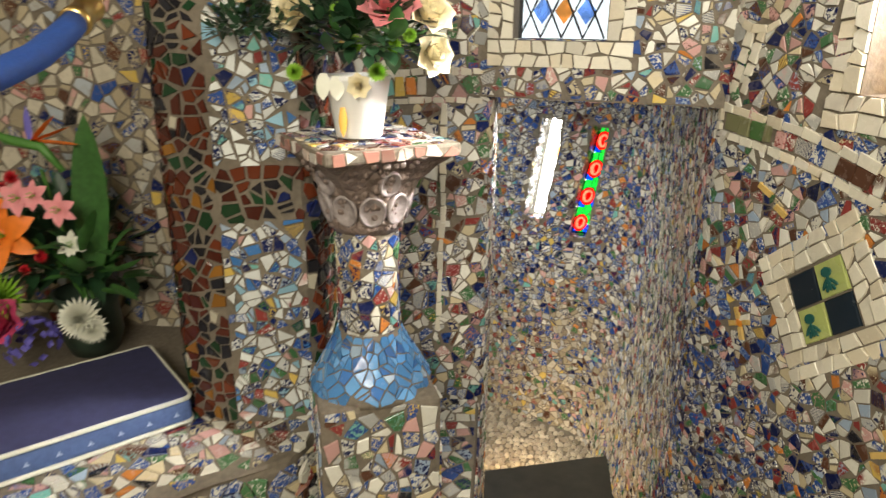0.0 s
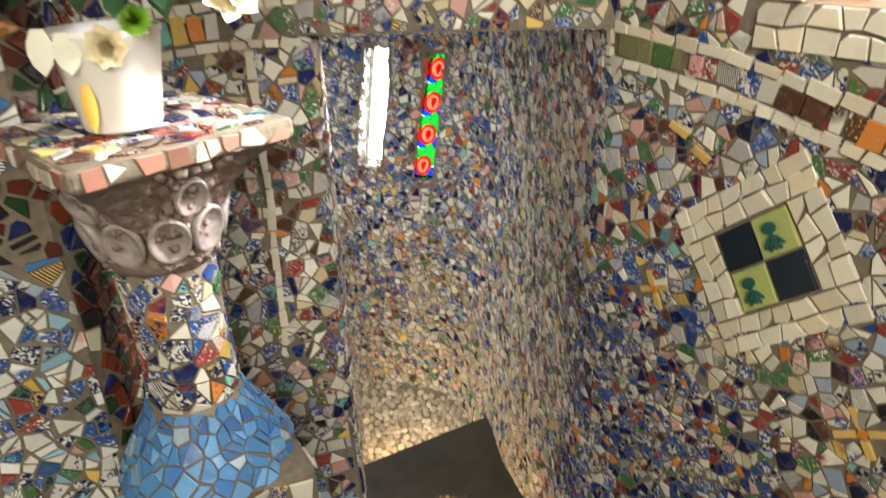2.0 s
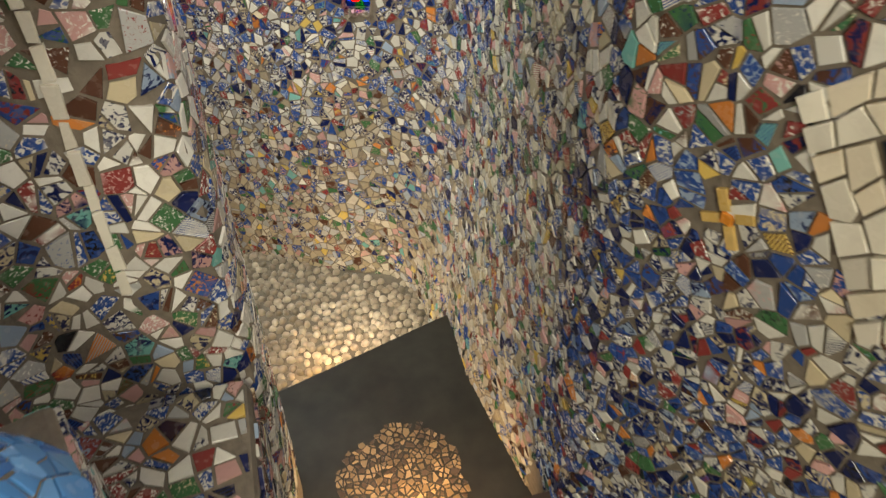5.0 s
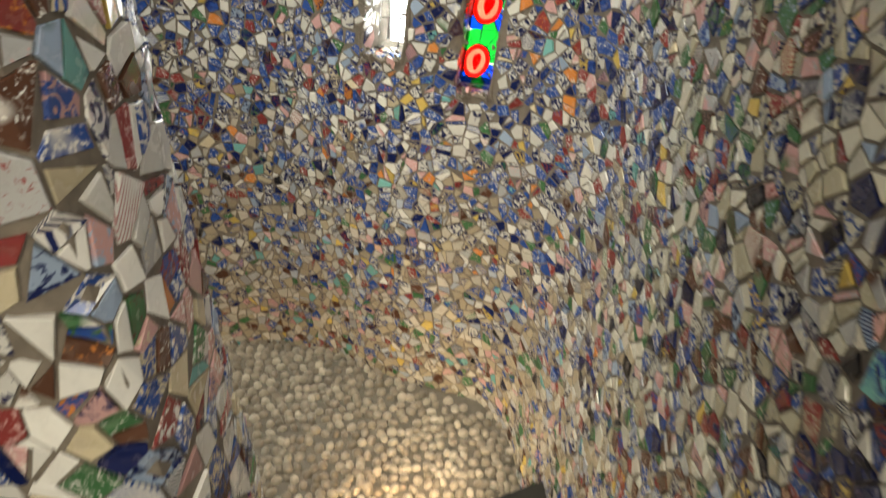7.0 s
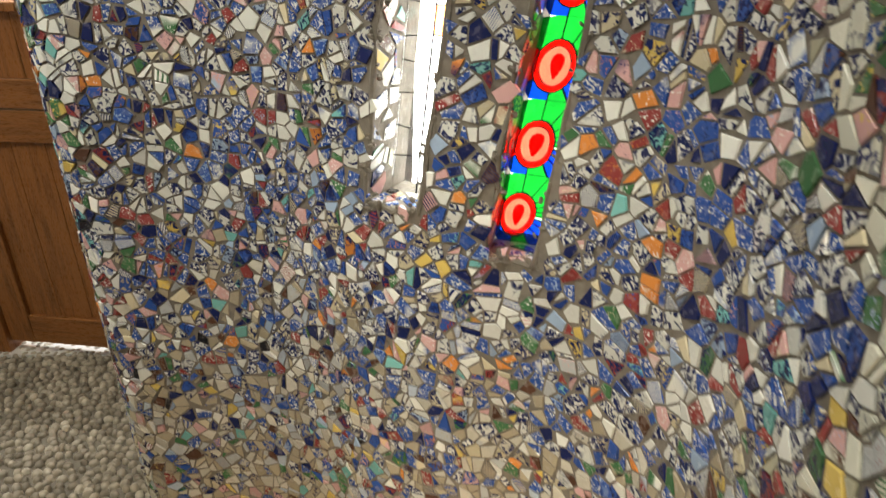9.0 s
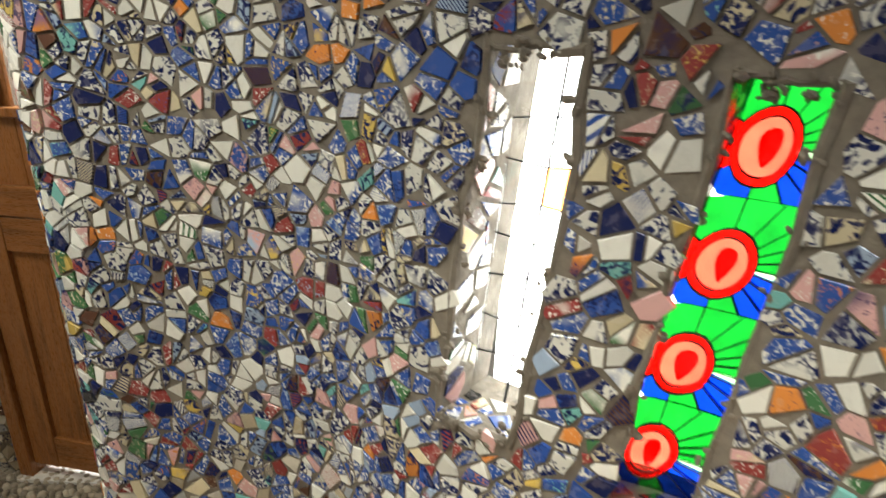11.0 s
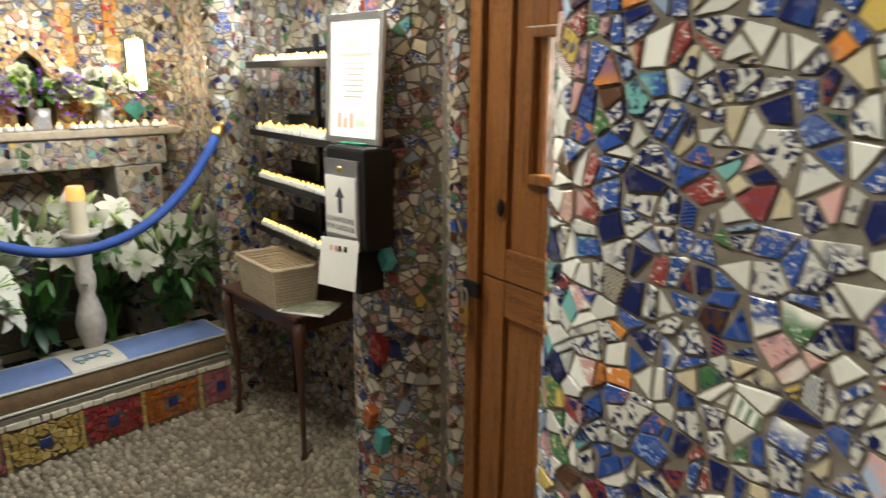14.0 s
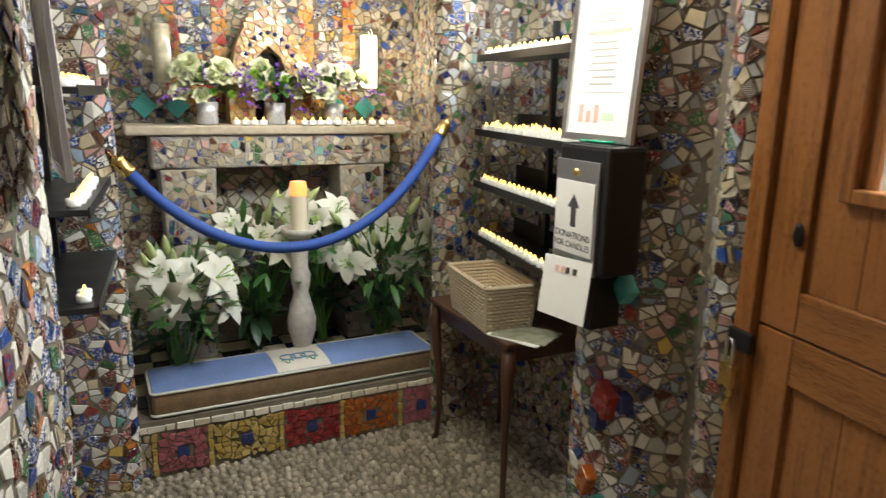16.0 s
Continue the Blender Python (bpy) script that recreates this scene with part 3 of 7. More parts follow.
glass_red, glass_green, glass_blue = clear_glass("glass_red", (0.95, 0.05, 0.03)), clear_glass("glass_green", (0.06, 0.50, 0.13)), clear_glass("glass_blue", (0.03, 0.17, 0.62))
glass_pale, glass_clear, glass_amber = clear_glass("glass_pale", (0.75, 0.95, 0.72)), clear_glass("glass_clear", (0.93, 0.95, 0.95)), clear_glass("glass_amber", (1.0, 0.62, 0.28))
glass_rose = clear_glass("glass_rose", (1.0, 0.30, 0.22))
glass_sky = clear_glass("glass_sky", (0.45, 0.62, 0.95))
vase_glass = clear_glass("vase_glass", (0.985, 0.995, 0.99), 0.035)
outside_glow = glowing("outside_daylight", (1.0, 0.99, 0.96), 24.0)
slot_glow = glowing("stained_slot_daylight", (1.0, 1.0, 0.97), 5.0)
flame_glow = glowing("led_flame", (1.0, 0.62, 0.14), 3.5)
lamp_glow = glowing("lamp_glow", (1.0, 0.86, 0.60), 14.0)
candle_tip = glowing("candle_tip", (1.0, 0.36, 0.10), 1.2)

# ---------------------------------------------------------------- plan
def slot_skew(u, z):
    """The slot windows and the china round them lean over to one side."""
    near = max(0.0, min(1.0, (u - 2.80) / 0.28)) * max(0.0, min(1.0, (3.85 - u) / 0.30))
    return -0.15 * max(-0.32, min(0.32, z - 1.35)) * near


def foot_lean(u, z):
    """The wall beside the stair swells out towards its foot."""
    near = max(0.0, min(1.0, (u - 1.98) / 0.45)) * max(0.0, min(1.0, (3.20 - u) / 0.35))
    k = max(0.0, min(1.0, (0.95 - z) / 0.95))
    return 0.115 * near * k ** 1.3


UP = 0.52                                   # floor of the upper chapel
right_line = Wall([(0.98, 0.0), (0.98, 0.6), (0.86, 1.1), (0.73, 1.42), (0.61, 1.70), (0.575, 1.80), (0.585, 1.95), (0.60, 2.1), (0.635, 2.5), (0.63, 2.76), (0.56, 2.94), (0.44, 3.06), (0.30, 3.12), (0.13, 3.22), (-0.03, 3.33), (-0.25, 3.40), (-0.44, 3.40), (-0.53, 3.45), (-0.57, 3.58), (-0.58, 3.9), (-0.6, 4.21)], 1, lean=foot_lean, skew=slot_skew)
left_line = Wall([(-0.46, 1.66), (-0.38, 1.86), (-0.22, 1.95), (-0.05, 1.955), (-0.01, 1.98), (0.002, 2.06), (0.003, 2.13), (-0.03, 2.20), (-0.25, 2.34), (-0.6, 2.48), (-1.1, 2.62), (-1.6, 2.77), (-1.95, 2.84), (-2.2, 2.87), (-2.28, 2.80), (-2.30, 2.64)], -1)
lintel_line = Wall([(-0.10, 1.958), (-0.01, 1.945), (0.28, 1.87), (0.575, 1.79), (0.62, 1.74)], -1)
niche_line = Wall([(-0.98, 1.98), (-0.86, 1.74), (-0.79, 1.55), (-0.74, 1.505), (-0.64, 1.49), (-0.55, 1.51), (-0.45, 1.55), (-0.42, 1.62), (-0.42, 1.85)], -1)
box_line = Wall([(-1.475, 4.40), (-1.50, 4.345), (-1.55, 4.33), (-1.62, 4.37), (-1.67, 4.28), (-1.74, 4.215), (-1.86, 4.19), (-1.96, 4.25), (-2.02, 4.40), (-2.06, 4.60), (-2.5, 4.66), (-2.95, 4.66), (-3.06, 4.56), (-3.01, 4.44), (-2.985, 4.35), (-3.04, 4.28), (-3.2, 4.36), (-3.5, 4.48), (-3.84, 4.52)], 1)
altar_line = Wall([(-3.84, 4.6), (-3.86, 4.3), (-3.88, 3.75), (-3.86, 3.2), (-3.82, 2.8)], 1)
west_line = Wall([(-3.84, 2.92), (-3.5, 2.94), (-3.2, 2.98), (-3.04, 3.04), (-2.985, 3.0), (-3.0, 2.88), (-2.95, 2.70), (-2.6, 2.66), (-2.28, 2.68)], 1)


def u_of(w, x, y):
    d = np.hypot(w.line[:, 0] - x, w.line[:, 1] - y)
    return float(w.s[int(d.argmin())])


DOOR_TOP = 1.80
SLOTS = [(3.375, 3.495, 1.098, 1.588), (3.152, 3.246, 1.034, 1.568)]
# ---------------------------------------------------------------- structure
LW = u_of(lintel_line, 0.036, 1.935), u_of(lintel_line, 0.268, 1.873)
WIN2 = (1.28, 1.482, 1.872, 2.45)
wall_right = right_line.build("wall_right", 0.0, 2.75, SLOTS + [WIN2], 0.13, "curved mortar wall set with broken blue and white china")
wall_left = left_line.build("wall_left", 0.0, 2.75, (), 0.10, "curved mortar pier set with broken china")
wall_lintel = lintel_line.build("wall_lintel", DOOR_TOP, 2.75, [(*LW, 1.955, 2.35)], 0.11, "mortar wall over the doorway set with broken china")
wall_niche = niche_line.build("wall_niche", 0.95, 2.75, (), 0.10, "mosaic pier of red glazed and blue pieces")
wall_shelves = box_line.build("wall_shelves", 0.0, 2.4, (), 0.10, "mortar wall with a shelf niche set with broken china")
wall_altar = altar_line.build("wall_altar", 0.0, 2.4, (), 0.12, "altar wall set with orange and pale broken china")
wall_west = west_line.build("wall_west", 0.0, 2.4, (), 0.10, "mortar wall with a shelf niche set with broken china")


def slab(name, x0, x1, y0, y1, z0, z1, material, label, category):
    return tagged(mesh_object(name, box(x0, x1, y0, y1, z0, z1), material), label, category, kind="structure")


floor = slab("floor", -4.2, 1.3, 1.75, 5.4, -0.2, 0.0, cement, "cement floor set with rows of pebbles", "floor")
slab("floor_upper", -2.6, 1.3, -1.6, 1.45, UP - 0.1, UP, cement, "cement floor of the upper chapel", "floor")
slab("ceiling", -4.2, 1.3, 2.10, 5.4, 2.4, 2.5, plaster, "plastered ceiling of the stair and lower chapel", "ceiling")
slab("ceiling_upper", -2.6, 1.5, -1.6, 2.2, 3.2, 3.3, plaster, "plastered ceiling of the upper chapel", "ceiling")
slab("wall_back", -2.6, 1.5, -1.7, -1.6, 0.3, 3.2, plaster, "plastered wall", "wall")
slab("wall_east", 1.4, 1.5, -1.6, 2.2, 0.3, 3.2, plaster, "plastered wall", "wall")
slab("wall_far", -2.7, -2.6, -1.6, 2.3, 0.3, 3.2, plaster, "plastered wall", "wall")
slab("wall_over", -2.6, 1.4, 2.12, 2.2, 2.4, 3.2, plaster, "plastered wall", "wall")
wall_behind = slab("wall_behind", -2.6, -0.6, 2.04, 2.14, 0.3, 3.2, mortar, "rough mortar wall set with pale shards", "wall")
slab("wall_north", -2.2, 1.3, 4.9, 5.0, 0.0, 2.4, plaster, "plain wall of the porch", "wall")
slab("wall_porch", -0.62, -0.5, 4.22, 4.9, 0.0, 2.4, plaster, "plain wall of the porch", "wall")


def prism(points, z0, z1, bevel=0.0):
    bm = bmesh.new()
    lo, hi = [bm.verts.new((x, y, z0)) for x, y in points], [bm.verts.new((x, y, z1)) for x, y in points]
    n = len(points)
    bm.faces.new(lo[::-1])
    bm.faces.new(hi)
    for i in range(n):
        bm.faces.new((lo[i], lo[(i + 1) % n], hi[(i + 1) % n], hi[i]))
    if bevel:
        bmesh.ops.bevel(bm, geom=bm.edges[:], offset=bevel, segments=2, affect="EDGES", profile=0.5)
    return bm


step_low = thing("stair_step", pose(0, 0, 0), "worn dark slate step above the pebble floor", "stair step", "steps of the stair", "structure")
part("riser", prism([(-0.06, 1.80), (0.66, 1.80), (0.66, 2.60), (0.50, 2.575), (-0.06, 2.42)], 0.0, 0.135), cement, step_low)
part("tread", prism([(-0.06, 1.80), (0.66, 1.80), (0.66, 2.655), (0.50, 2.612), (-0.06, 2.45)], 0.135, 0.17, 0.006), slate, step_low, "dark slate tread")
step_high = thing("stair_step", pose(0, 0, 0), "dark brown step in the narrow doorway", "stair step", "steps of the stair", "structure")
part("riser", box(-0.06, 0.70, 1.40, 1.805, 0.0, 0.31), cement, step_high)
part("tread", box(-0.06, 0.70, 1.40, 1.84, 0.31, 0.345, 0.006), plain("brown_step", (0.05, 0.028, 0.018), 0.6, 0, 30, 0.4, 0.3), step_high, "dark brown painted tread")
# inlay of chips on the lower step
polys = [p for p in cells(0.09, 0.43, 1.87, 2.25, 0.0165, 0.006, random.Random(4)) if ((p[0][0] - 0.26) / 0.18) ** 2 + ((p[0][1] - 2.05) / 0.20) ** 2 < 1 + 0.3 * noise.noise(Vector((p[0][0] * 20, p[0][1] * 20, 0)))]
lay(step_low, polys, lambda a, b, h: Vector((a, b, 0.17 + h)), chip_mat, lambda x, y: True, 0.004, "stone_chip", 8, 300)

# ---------------------------------------------------------------- slot windows
def quad_piece(wall, pts, h, verts, faces):
    b = len(verts)
    for u, z in pts:
        verts.append(tuple(wall.at(u, z, h)))
    for u, z in pts:
        verts.append(tuple(wall.at(u, z, h - 0.004)))
    n = len(pts)
    faces.append(tuple(range(b, b + n)))
    faces.append(tuple(range(b + 2 * n - 1, b + n - 1, -1)))
    for i in range(n):
        j = (i + 1) % n
        faces.append((b + i, b + n + i, b + n + j, b + j))


def pane(wall, parent, pts, h, material, name="pane"):
    v, f = [], []
    quad_piece(wall, pts, h, v, f)
    return raw_object(name, v, f, material, parent)


DEEP = -0.085
u0, u1, z0, z1 = SLOTS[1]
slot_two = thing("window_1", pose(0, 0, 0), "narrow slot window of red, green and blue stained glass", "window", kind="structure")
pitch = (z1 - z0) / 4
wide = u1 - u0
cames = bmesh.new()
for k in range(4):
    cz = z0 + (k + 0.42) * pitch
    r, ru, cu = 0.043, 0.026, u1 - 0.030
    # a red roundel at the far side of the slot, fans spread from it

    def ring_of(size, n=20):
        return [(cu - size * ru / r * math.cos(a), cz + size * math.sin(a)) for a in np.linspace(0, 2 * math.pi, n, endpoint=False)]

    disc, inner = ring_of(r), ring_of(0.76 * r)
    pane(right_line, slot_two, inner, DEEP, glass_rose, "rose_pane")
    for i in range(20):
        j = (i + 1) % 20
        pane(right_line, slot_two, [disc[i], disc[j], inner[j], inner[i]], DEEP, glass_red, "red_pane")
    bean = [(cu - 0.002 - 0.008 * math.cos(a) * (1 + 0.5 * math.sin(a)), cz + 0.021 * math.sin(a)) for a in np.linspace(0, 2 * math.pi, 14, endpoint=False)]
    pane(right_line, slot_two, bean, DEEP + 0.005, glass_red, "red_pane")

    def edge(a):
        c, s = math.cos(a), math.sin(a)
        t = 1e9
        if c > 1e-6:
            t = min(t, (cu - u0) / c)
        if c < -1e-6:
            t = min(t, (u1 - cu) / -c)
        top, low = z0 + (k + 1) * pitch - cz, z0 + k * pitch - cz
        if s > 1e-6:
            t = min(t, top / s)
        if s < -1e-6:
            t = min(t, low / s)
        t = max(t, 1.001 * r * ru / math.hypot(r * c, ru * s))
        return (cu - t * c, cz + t * s)

    for a0, a1, mat in ((-90, -64, glass_green), (-64, -46, glass_blue), (-46, -28, glass_blue), (-28, -10, glass_blue), (-10, 2, glass_pale), (2, 18, glass_green), (18, 34, glass_green), (34, 50, glass_green), (50, 68, glass_green), (68, 90, glass_green), (90, 135, glass_green), (135, 180, glass_red), (180, 225, glass_red), (225, 270, glass_blue)):
        angles = [radians(a0 + (a1 - a0) * i / 4) for i in range(5)]
        rim = [(cu - k_ * math.cos(a), cz + k_ * math.sin(a)) for a, k_ in ((a, r * ru / math.hypot(r * math.cos(a), ru * math.sin(a))) for a in angles)]
        pane(right_line, slot_two, rim[::-1] + [edge(a) for a in angles], DEEP, mat, "fan_pane")
        cames = tube([right_line.at(*rim[0], DEEP + 0.002), right_line.at(*edge(angles[0]), DEEP + 0.002)], 0.0009, 6, cames)
    for line in (disc, inner):
        cames = tube([right_line.at(a, b, DEEP + 0.002) for a, b in line + line[:1]], 0.0012, 6, cames)
part("came", cames, lead, slot_two, "dark lead cames")
u0, u1, z0, z1 = SLOTS[0]
slot_one = thing("window_2", pose(0, 0, 0), "narrow slot window of clear leaded glass", "window", kind="structure")
cames = bmesh.new()
mid = (u0 + u1) / 2
zs = [z0, z0 + 0.07, z0 + 0.13, z0 + 0.19, z0 + 0.25, z0 + 0.29, z0 + 0.35, z0 + 0.40, z1]
for i, (a, b) in enumerate(zip(zs, zs[1:])):
    k = 0.006 if i % 2 else -0.006
    pane(right_line, slot_one, [(u0, a), (mid, a + k), (mid, b - k), (u0, b)], DEEP, glass_amber if i == 5 else glass_clear)
    pane(right_line, slot_one, [(mid, a + k), (u1, a), (u1, b), (mid, b - k)], DEEP, glass_clear)
    cames = tube([right_line.at(u0, a, DEEP + 0.002), right_line.at(mid, a + k, DEEP + 0.002), right_line.at(u1, a, DEEP + 0.002)], 0.0011, 6, cames)
cames = tube([right_line.at(mid, z0, DEEP + 0.002), right_line.at(mid, z1, DEEP + 0.002)], 0.0018, 6, cames)
part("came", cames, lead, slot_one, "dark lead cames")
# daylight outside the slots: two near-white glowing cards
for (a, b, c, d), mat in zip(SLOTS, (outside_glow, slot_glow)):
    v, f = [], []
    quad_piece(right_line, [(a - 0.10, c - 0.3), (b + 0.10, c - 0.3), (b + 0.10, d + 0.3), (a - 0.10, d + 0.3)], -0.25, v, f)
    tagged(raw_object("backdrop", v, f, mat, None), "bright daylight outside the slot window", "backdrop", kind="structure")
# shards on the splays of the slots
for n, (a, b, c, d) in enumerate(SLOTS):
    rg = random.Random(40 + n)
    polys = cells(0.004, 0.080, c, d, 0.034, 0.006, rg)
    lay(wall_right, polys, (lambda edge_u: lambda p, q, top: right_line.at(edge_u - top, q, -p))(b), china_mixed, lambda x, y: True, 0.003, "splay_shard", 30 + n)
    polys = cells(a + 0.003, b - 0.003, 0.004, 0.080, 0.03, 0.006, rg)
    lay(wall_right, polys, (lambda low: lambda p, q, top: right_line.at(p, low + top, -q))(c), china_mixed, lambda x, y: True, 0.003, "sill_shard", 33 + n)
    # rough mortar lip round the opening
    lip = bmesh.new()
    loop = [(a, c), (b, c), (b, d), (a, d), (a, c)]
    pts = []
    for (ua, za), (ub, zb) in zip(loop, loop[1:]):
        for i in range(8):
            t = i / 8
            pts.append(right_line.at(ua + (ub - ua) * t + rg.uniform(-0.006, 0.006), za + (zb - za) * t + rg.uniform(-0.006, 0.006), rg.uniform(-0.006, 0.003)))
    lip = tube(pts + [pts[0]], 0.005, 6, lip, [rg.uniform(0.5, 1.5) for _ in range(len(pts) + 1)])
    for k in range(150):
        p = pts[rg.randrange(len(pts))].lerp(pts[rg.randrange(len(pts))], rg.uniform(0, 0.02))
        p = p + Vector((rg.uniform(-0.011, 0.011), rg.uniform(-0.008, 0.008), rg.uniform(-0.013, 0.013)))
        bmesh.ops.create_icosphere(lip, subdivisions=1, radius=rg.uniform(0.003, 0.0085), matrix=Matrix.Translation(p) @ pose(0, 0, 0, rg.uniform(0, 90), rg.uniform(0, 90), 0) @ Matrix.Diagonal((1, 0.7, 0.5, 1)))
    part("lip", lip, mortar, slot_one if n == 0 else slot_two, "rough mortar lip")

# ---------------------------------------------------------------- laid features of the upper walls
FEATURES = []                               # (wall, test) of areas that plain shards leave free


def along(wall, pts, width, length, material, parent, name="cream_piece", seed=1, h=0.012, gap=0.004):
    """A row of roughly cut pieces along a line on a wall."""
    rg = random.Random(seed)
    pos = [Vector((a, b, 0)) for a, b in pts]
    total = sum((q - p).length for p, q in zip(pos, pos[1:]))
    polys, s = [], 0.0

    def at(s):
        for p, q in zip(pos, pos[1:]):
            L = (q - p).length
            if s <= L:
                return p + (q - p) * (s / L), (q - p) / L
            s -= L
        return pos[-1], (pos[-1] - pos[-2]).normalized()

    while s < total - 0.3 * length:
        e = min(s + length * rg.uniform(0.7, 1.35), total)
        a, da = at(s + gap / 2)
        b, db = at(e - gap / 2)
        na, nb = Vector((-da.y, da.x, 0)), Vector((-db.y, db.x, 0))
        w = width / 2 * rg.uniform(0.88, 1.06)
        polys.append([(p.x + rg.uniform(-0.003, 0.003), p.y + rg.uniform(-0.0025, 0.0025)) for p in (a - na * w, b - nb * w, b + nb * w, a + na * w)])
        s = e
    lay(parent, polys, wall.at, material, lambda x, y: True, h, name, seed, 300, wall.side < 0)
    FEATURES.append((wall, pos, width / 2))


def near_line(pos, u, v, reach):
    p = Vector((u, v, 0))
    for a, b in zip(pos, pos[1:]):
        d = b - a
        t = max(0, min(1, (p - a).dot(d) / d.length_squared))
        if (a + d * t - p).length < reach:
            return True
    return False


# band across the right wall
along(right_line, [(1.86, 1.806), (1.61, 1.782), (1.39, 1.738), (1.10, 1.67)], 0.022, 0.045, cream_tile, wall_right, "cream_piece", 3)
along(right_line, [(1.866, 1.742), (1.61, 1.716), (1.38, 1.668), (1.10, 1.60)], 0.020, 0.045, cream_tile, wall_right, "cream_piece", 4)
along(right_line, [(1.868, 1.80), (1.868, 1.745)], 0.016, 0.03, cream_tile, wall_right, "cream_piece", 5)
along(right_line, [(1.84, 1.772), (1.69, 1.760)], 0.042, 0.04, tinted("leaf_tile", [(1, (0.06, 0.14, 0.04)), (1, (0.12, 0.19, 0.07)), (1, (0.2, 0.2, 0.1))], 0.15, 0.4), wall_right, "green_piece", 6)
along(right_line, [(1.675, 1.757), (1.60, 1.748), (1.39, 1.704), (1.10, 1.635)], 0.042, 0.035, china_mixed, wall_right, "band_piece", 7)
# upright of cream pieces and the ring over it
along(right_line, [(1.835, 1.84), (1.80, 1.99)], 0.026, 0.04, cream_tile, wall_right, "cream_piece", 8)
along(right_line, [(1.80, 1.84), (1.765, 1.99)], 0.024, 0.045, cream_tile, wall_right, "cream_piece", 9)
ring = [(1.775 + 0.115 * math.cos(a), 2.115 + 0.125 * math.sin(a)) for a in np.linspace(0, 2 * math.pi, 30)]
along(right_line, ring, 0.02, 0.035, cream_tile, wall_right, "cream_piece", 10)
# frame of the right window
def cream_frame(wall, parent, a, b, c, d, wide, seed, flip):
    """Roughly broken cream tiles round the foot and sides of an opening."""
    rg = random.Random(seed)
    for e0, e1, f0, f1 in ((a - wide, b + wide, c - wide, c), (a - wide, a, c, d), (b, b + wide, c, d)):
        polys = paving(e0, e1, f0, f1, 2, 0.042, 0.004, rg)
        lay(parent, polys, wall.at, cream_tile, lambda x, y: True, 0.014, "cream_piece", seed, 200, flip)
        if e1 - e0 > f1 - f0:
            FEATURES.append((wall, [Vector((e0, (f0 + f1) / 2, 0)), Vector((e1, (f0 + f1) / 2, 0))], (f1 - f0) / 2))
        else:
            FEATURES.append((wall, [Vector(((e0 + e1) / 2, f0, 0)), Vector(((e0 + e1) / 2, f1, 0))], (e1 - e0) / 2))


cream_frame(right_line, wall_right, *WIN2, 0.075, 33, False)
# frame of the window over the doorway
cream_frame(lintel_line, wall_lintel, LW[0], LW[1], 1.955, 2.35, 0.072, 34, True)
# line and band beside the doorway
LB = u_of(left_line, -0.135, 1.956)
along(left_line, [(LB, 1.78), (LB, 1.45), (LB - 0.012, 1.06)], 0.017, 0.05, cream_tile, wall_left, "cream_piece", 20)
along(left_line, [(0.05, 1.85), (LB, 1.868), (LB + 0.115, 1.868)], 0.019, 0.03, cream_tile, wall_left, "cream_piece", 21)
along(left_line, [(0.05, 1.768), (LB, 1.79), (LB + 0.115, 1.79)], 0.017, 0.035, cream_tile, wall_left, "cream_piece", 22)
along(left_line, [(0.05, 1.81), (LB - 0.05, 1.828)], 0.05, 0.03, tinted("bright_bits", [(2, YELLOW), (2, ORANGE), (1, WHITE), (1, TEAL)], 0.2, 0.3), wall_left, "band_piece", 23)

# diamond panel: four picture tiles in a frame of cream pieces
DC, DX, DY = Vector((1.467, 1.435, 0)), Vector((-0.100, 0.084, 0)), Vector((-0.082, -0.125, 0))
ex, ey = DX.normalized(), DY.normalized()
half = 0.079


def dia(a, b):
    p = DC + ex * a + ey * b
    return (p.x, p.y)


panel = thing("diamond_plaque", pose(0, 0, 0), "diamond plaque of four old glazed tiles framed in cream pieces", "wall plaque")
for i in (0, 1):
    for j in (0, 1):
        g = 0.002
        poly = [dia(-half + half * i + g, -half + half * j + g), dia(-half + half * (i + 1) - g, -half + half * j + g), dia(-half + half * (i + 1) - g, -half + half * (j + 1) - g), dia(-half + half * i + g, -half + half * (j + 1) - g)]
        pale_one = (i + j) % 2 == 1
        v, f = [], []
        shard_mesh(poly, right_line.at, 0.010, random.Random(7), v, f)
        tile = raw_object("tile", v, f, green_tile if pale_one else black_tile, panel)
        tagged(tile, "pale green tile with a dark flower" if pale_one else "black glazed tile")
        if pale_one:
            cx, cy = -half + half * (i + 0.5), -half + half * (j + 0.5)
            for sx, sy, rx, ry, turn in ((0, -0.012, 0.013, 0.011, 0), (0, 0.012, 0.004, 0.016, 0), (-0.012, 0.012, 0.003, 0.013, 0.7), (0.012, 0.012, 0.003, 0.013, -0.7), (0.008, 0.022, 0.003, 0.008, -0.4), (-0.008, 0.022, 0.003, 0.008, 0.4)):
                pts = []
                for a in np.linspace(0, 2 * math.pi, 12, endpoint=False):
                    x, y = rx * math.cos(a), ry * math.sin(a)
                    pts.append(dia(cx + sx + x * math.cos(turn) - y * math.sin(turn), cy + sy + x * math.sin(turn) + y * math.cos(turn)))
                v, f = [], []
                quad_piece(right_line, pts, 0.0165, v, f)
                raw_object("flower_print", v, f, motif_green, tile)
OUT, IN = half + 0.070, half + 0.003
rg = random.Random(31)
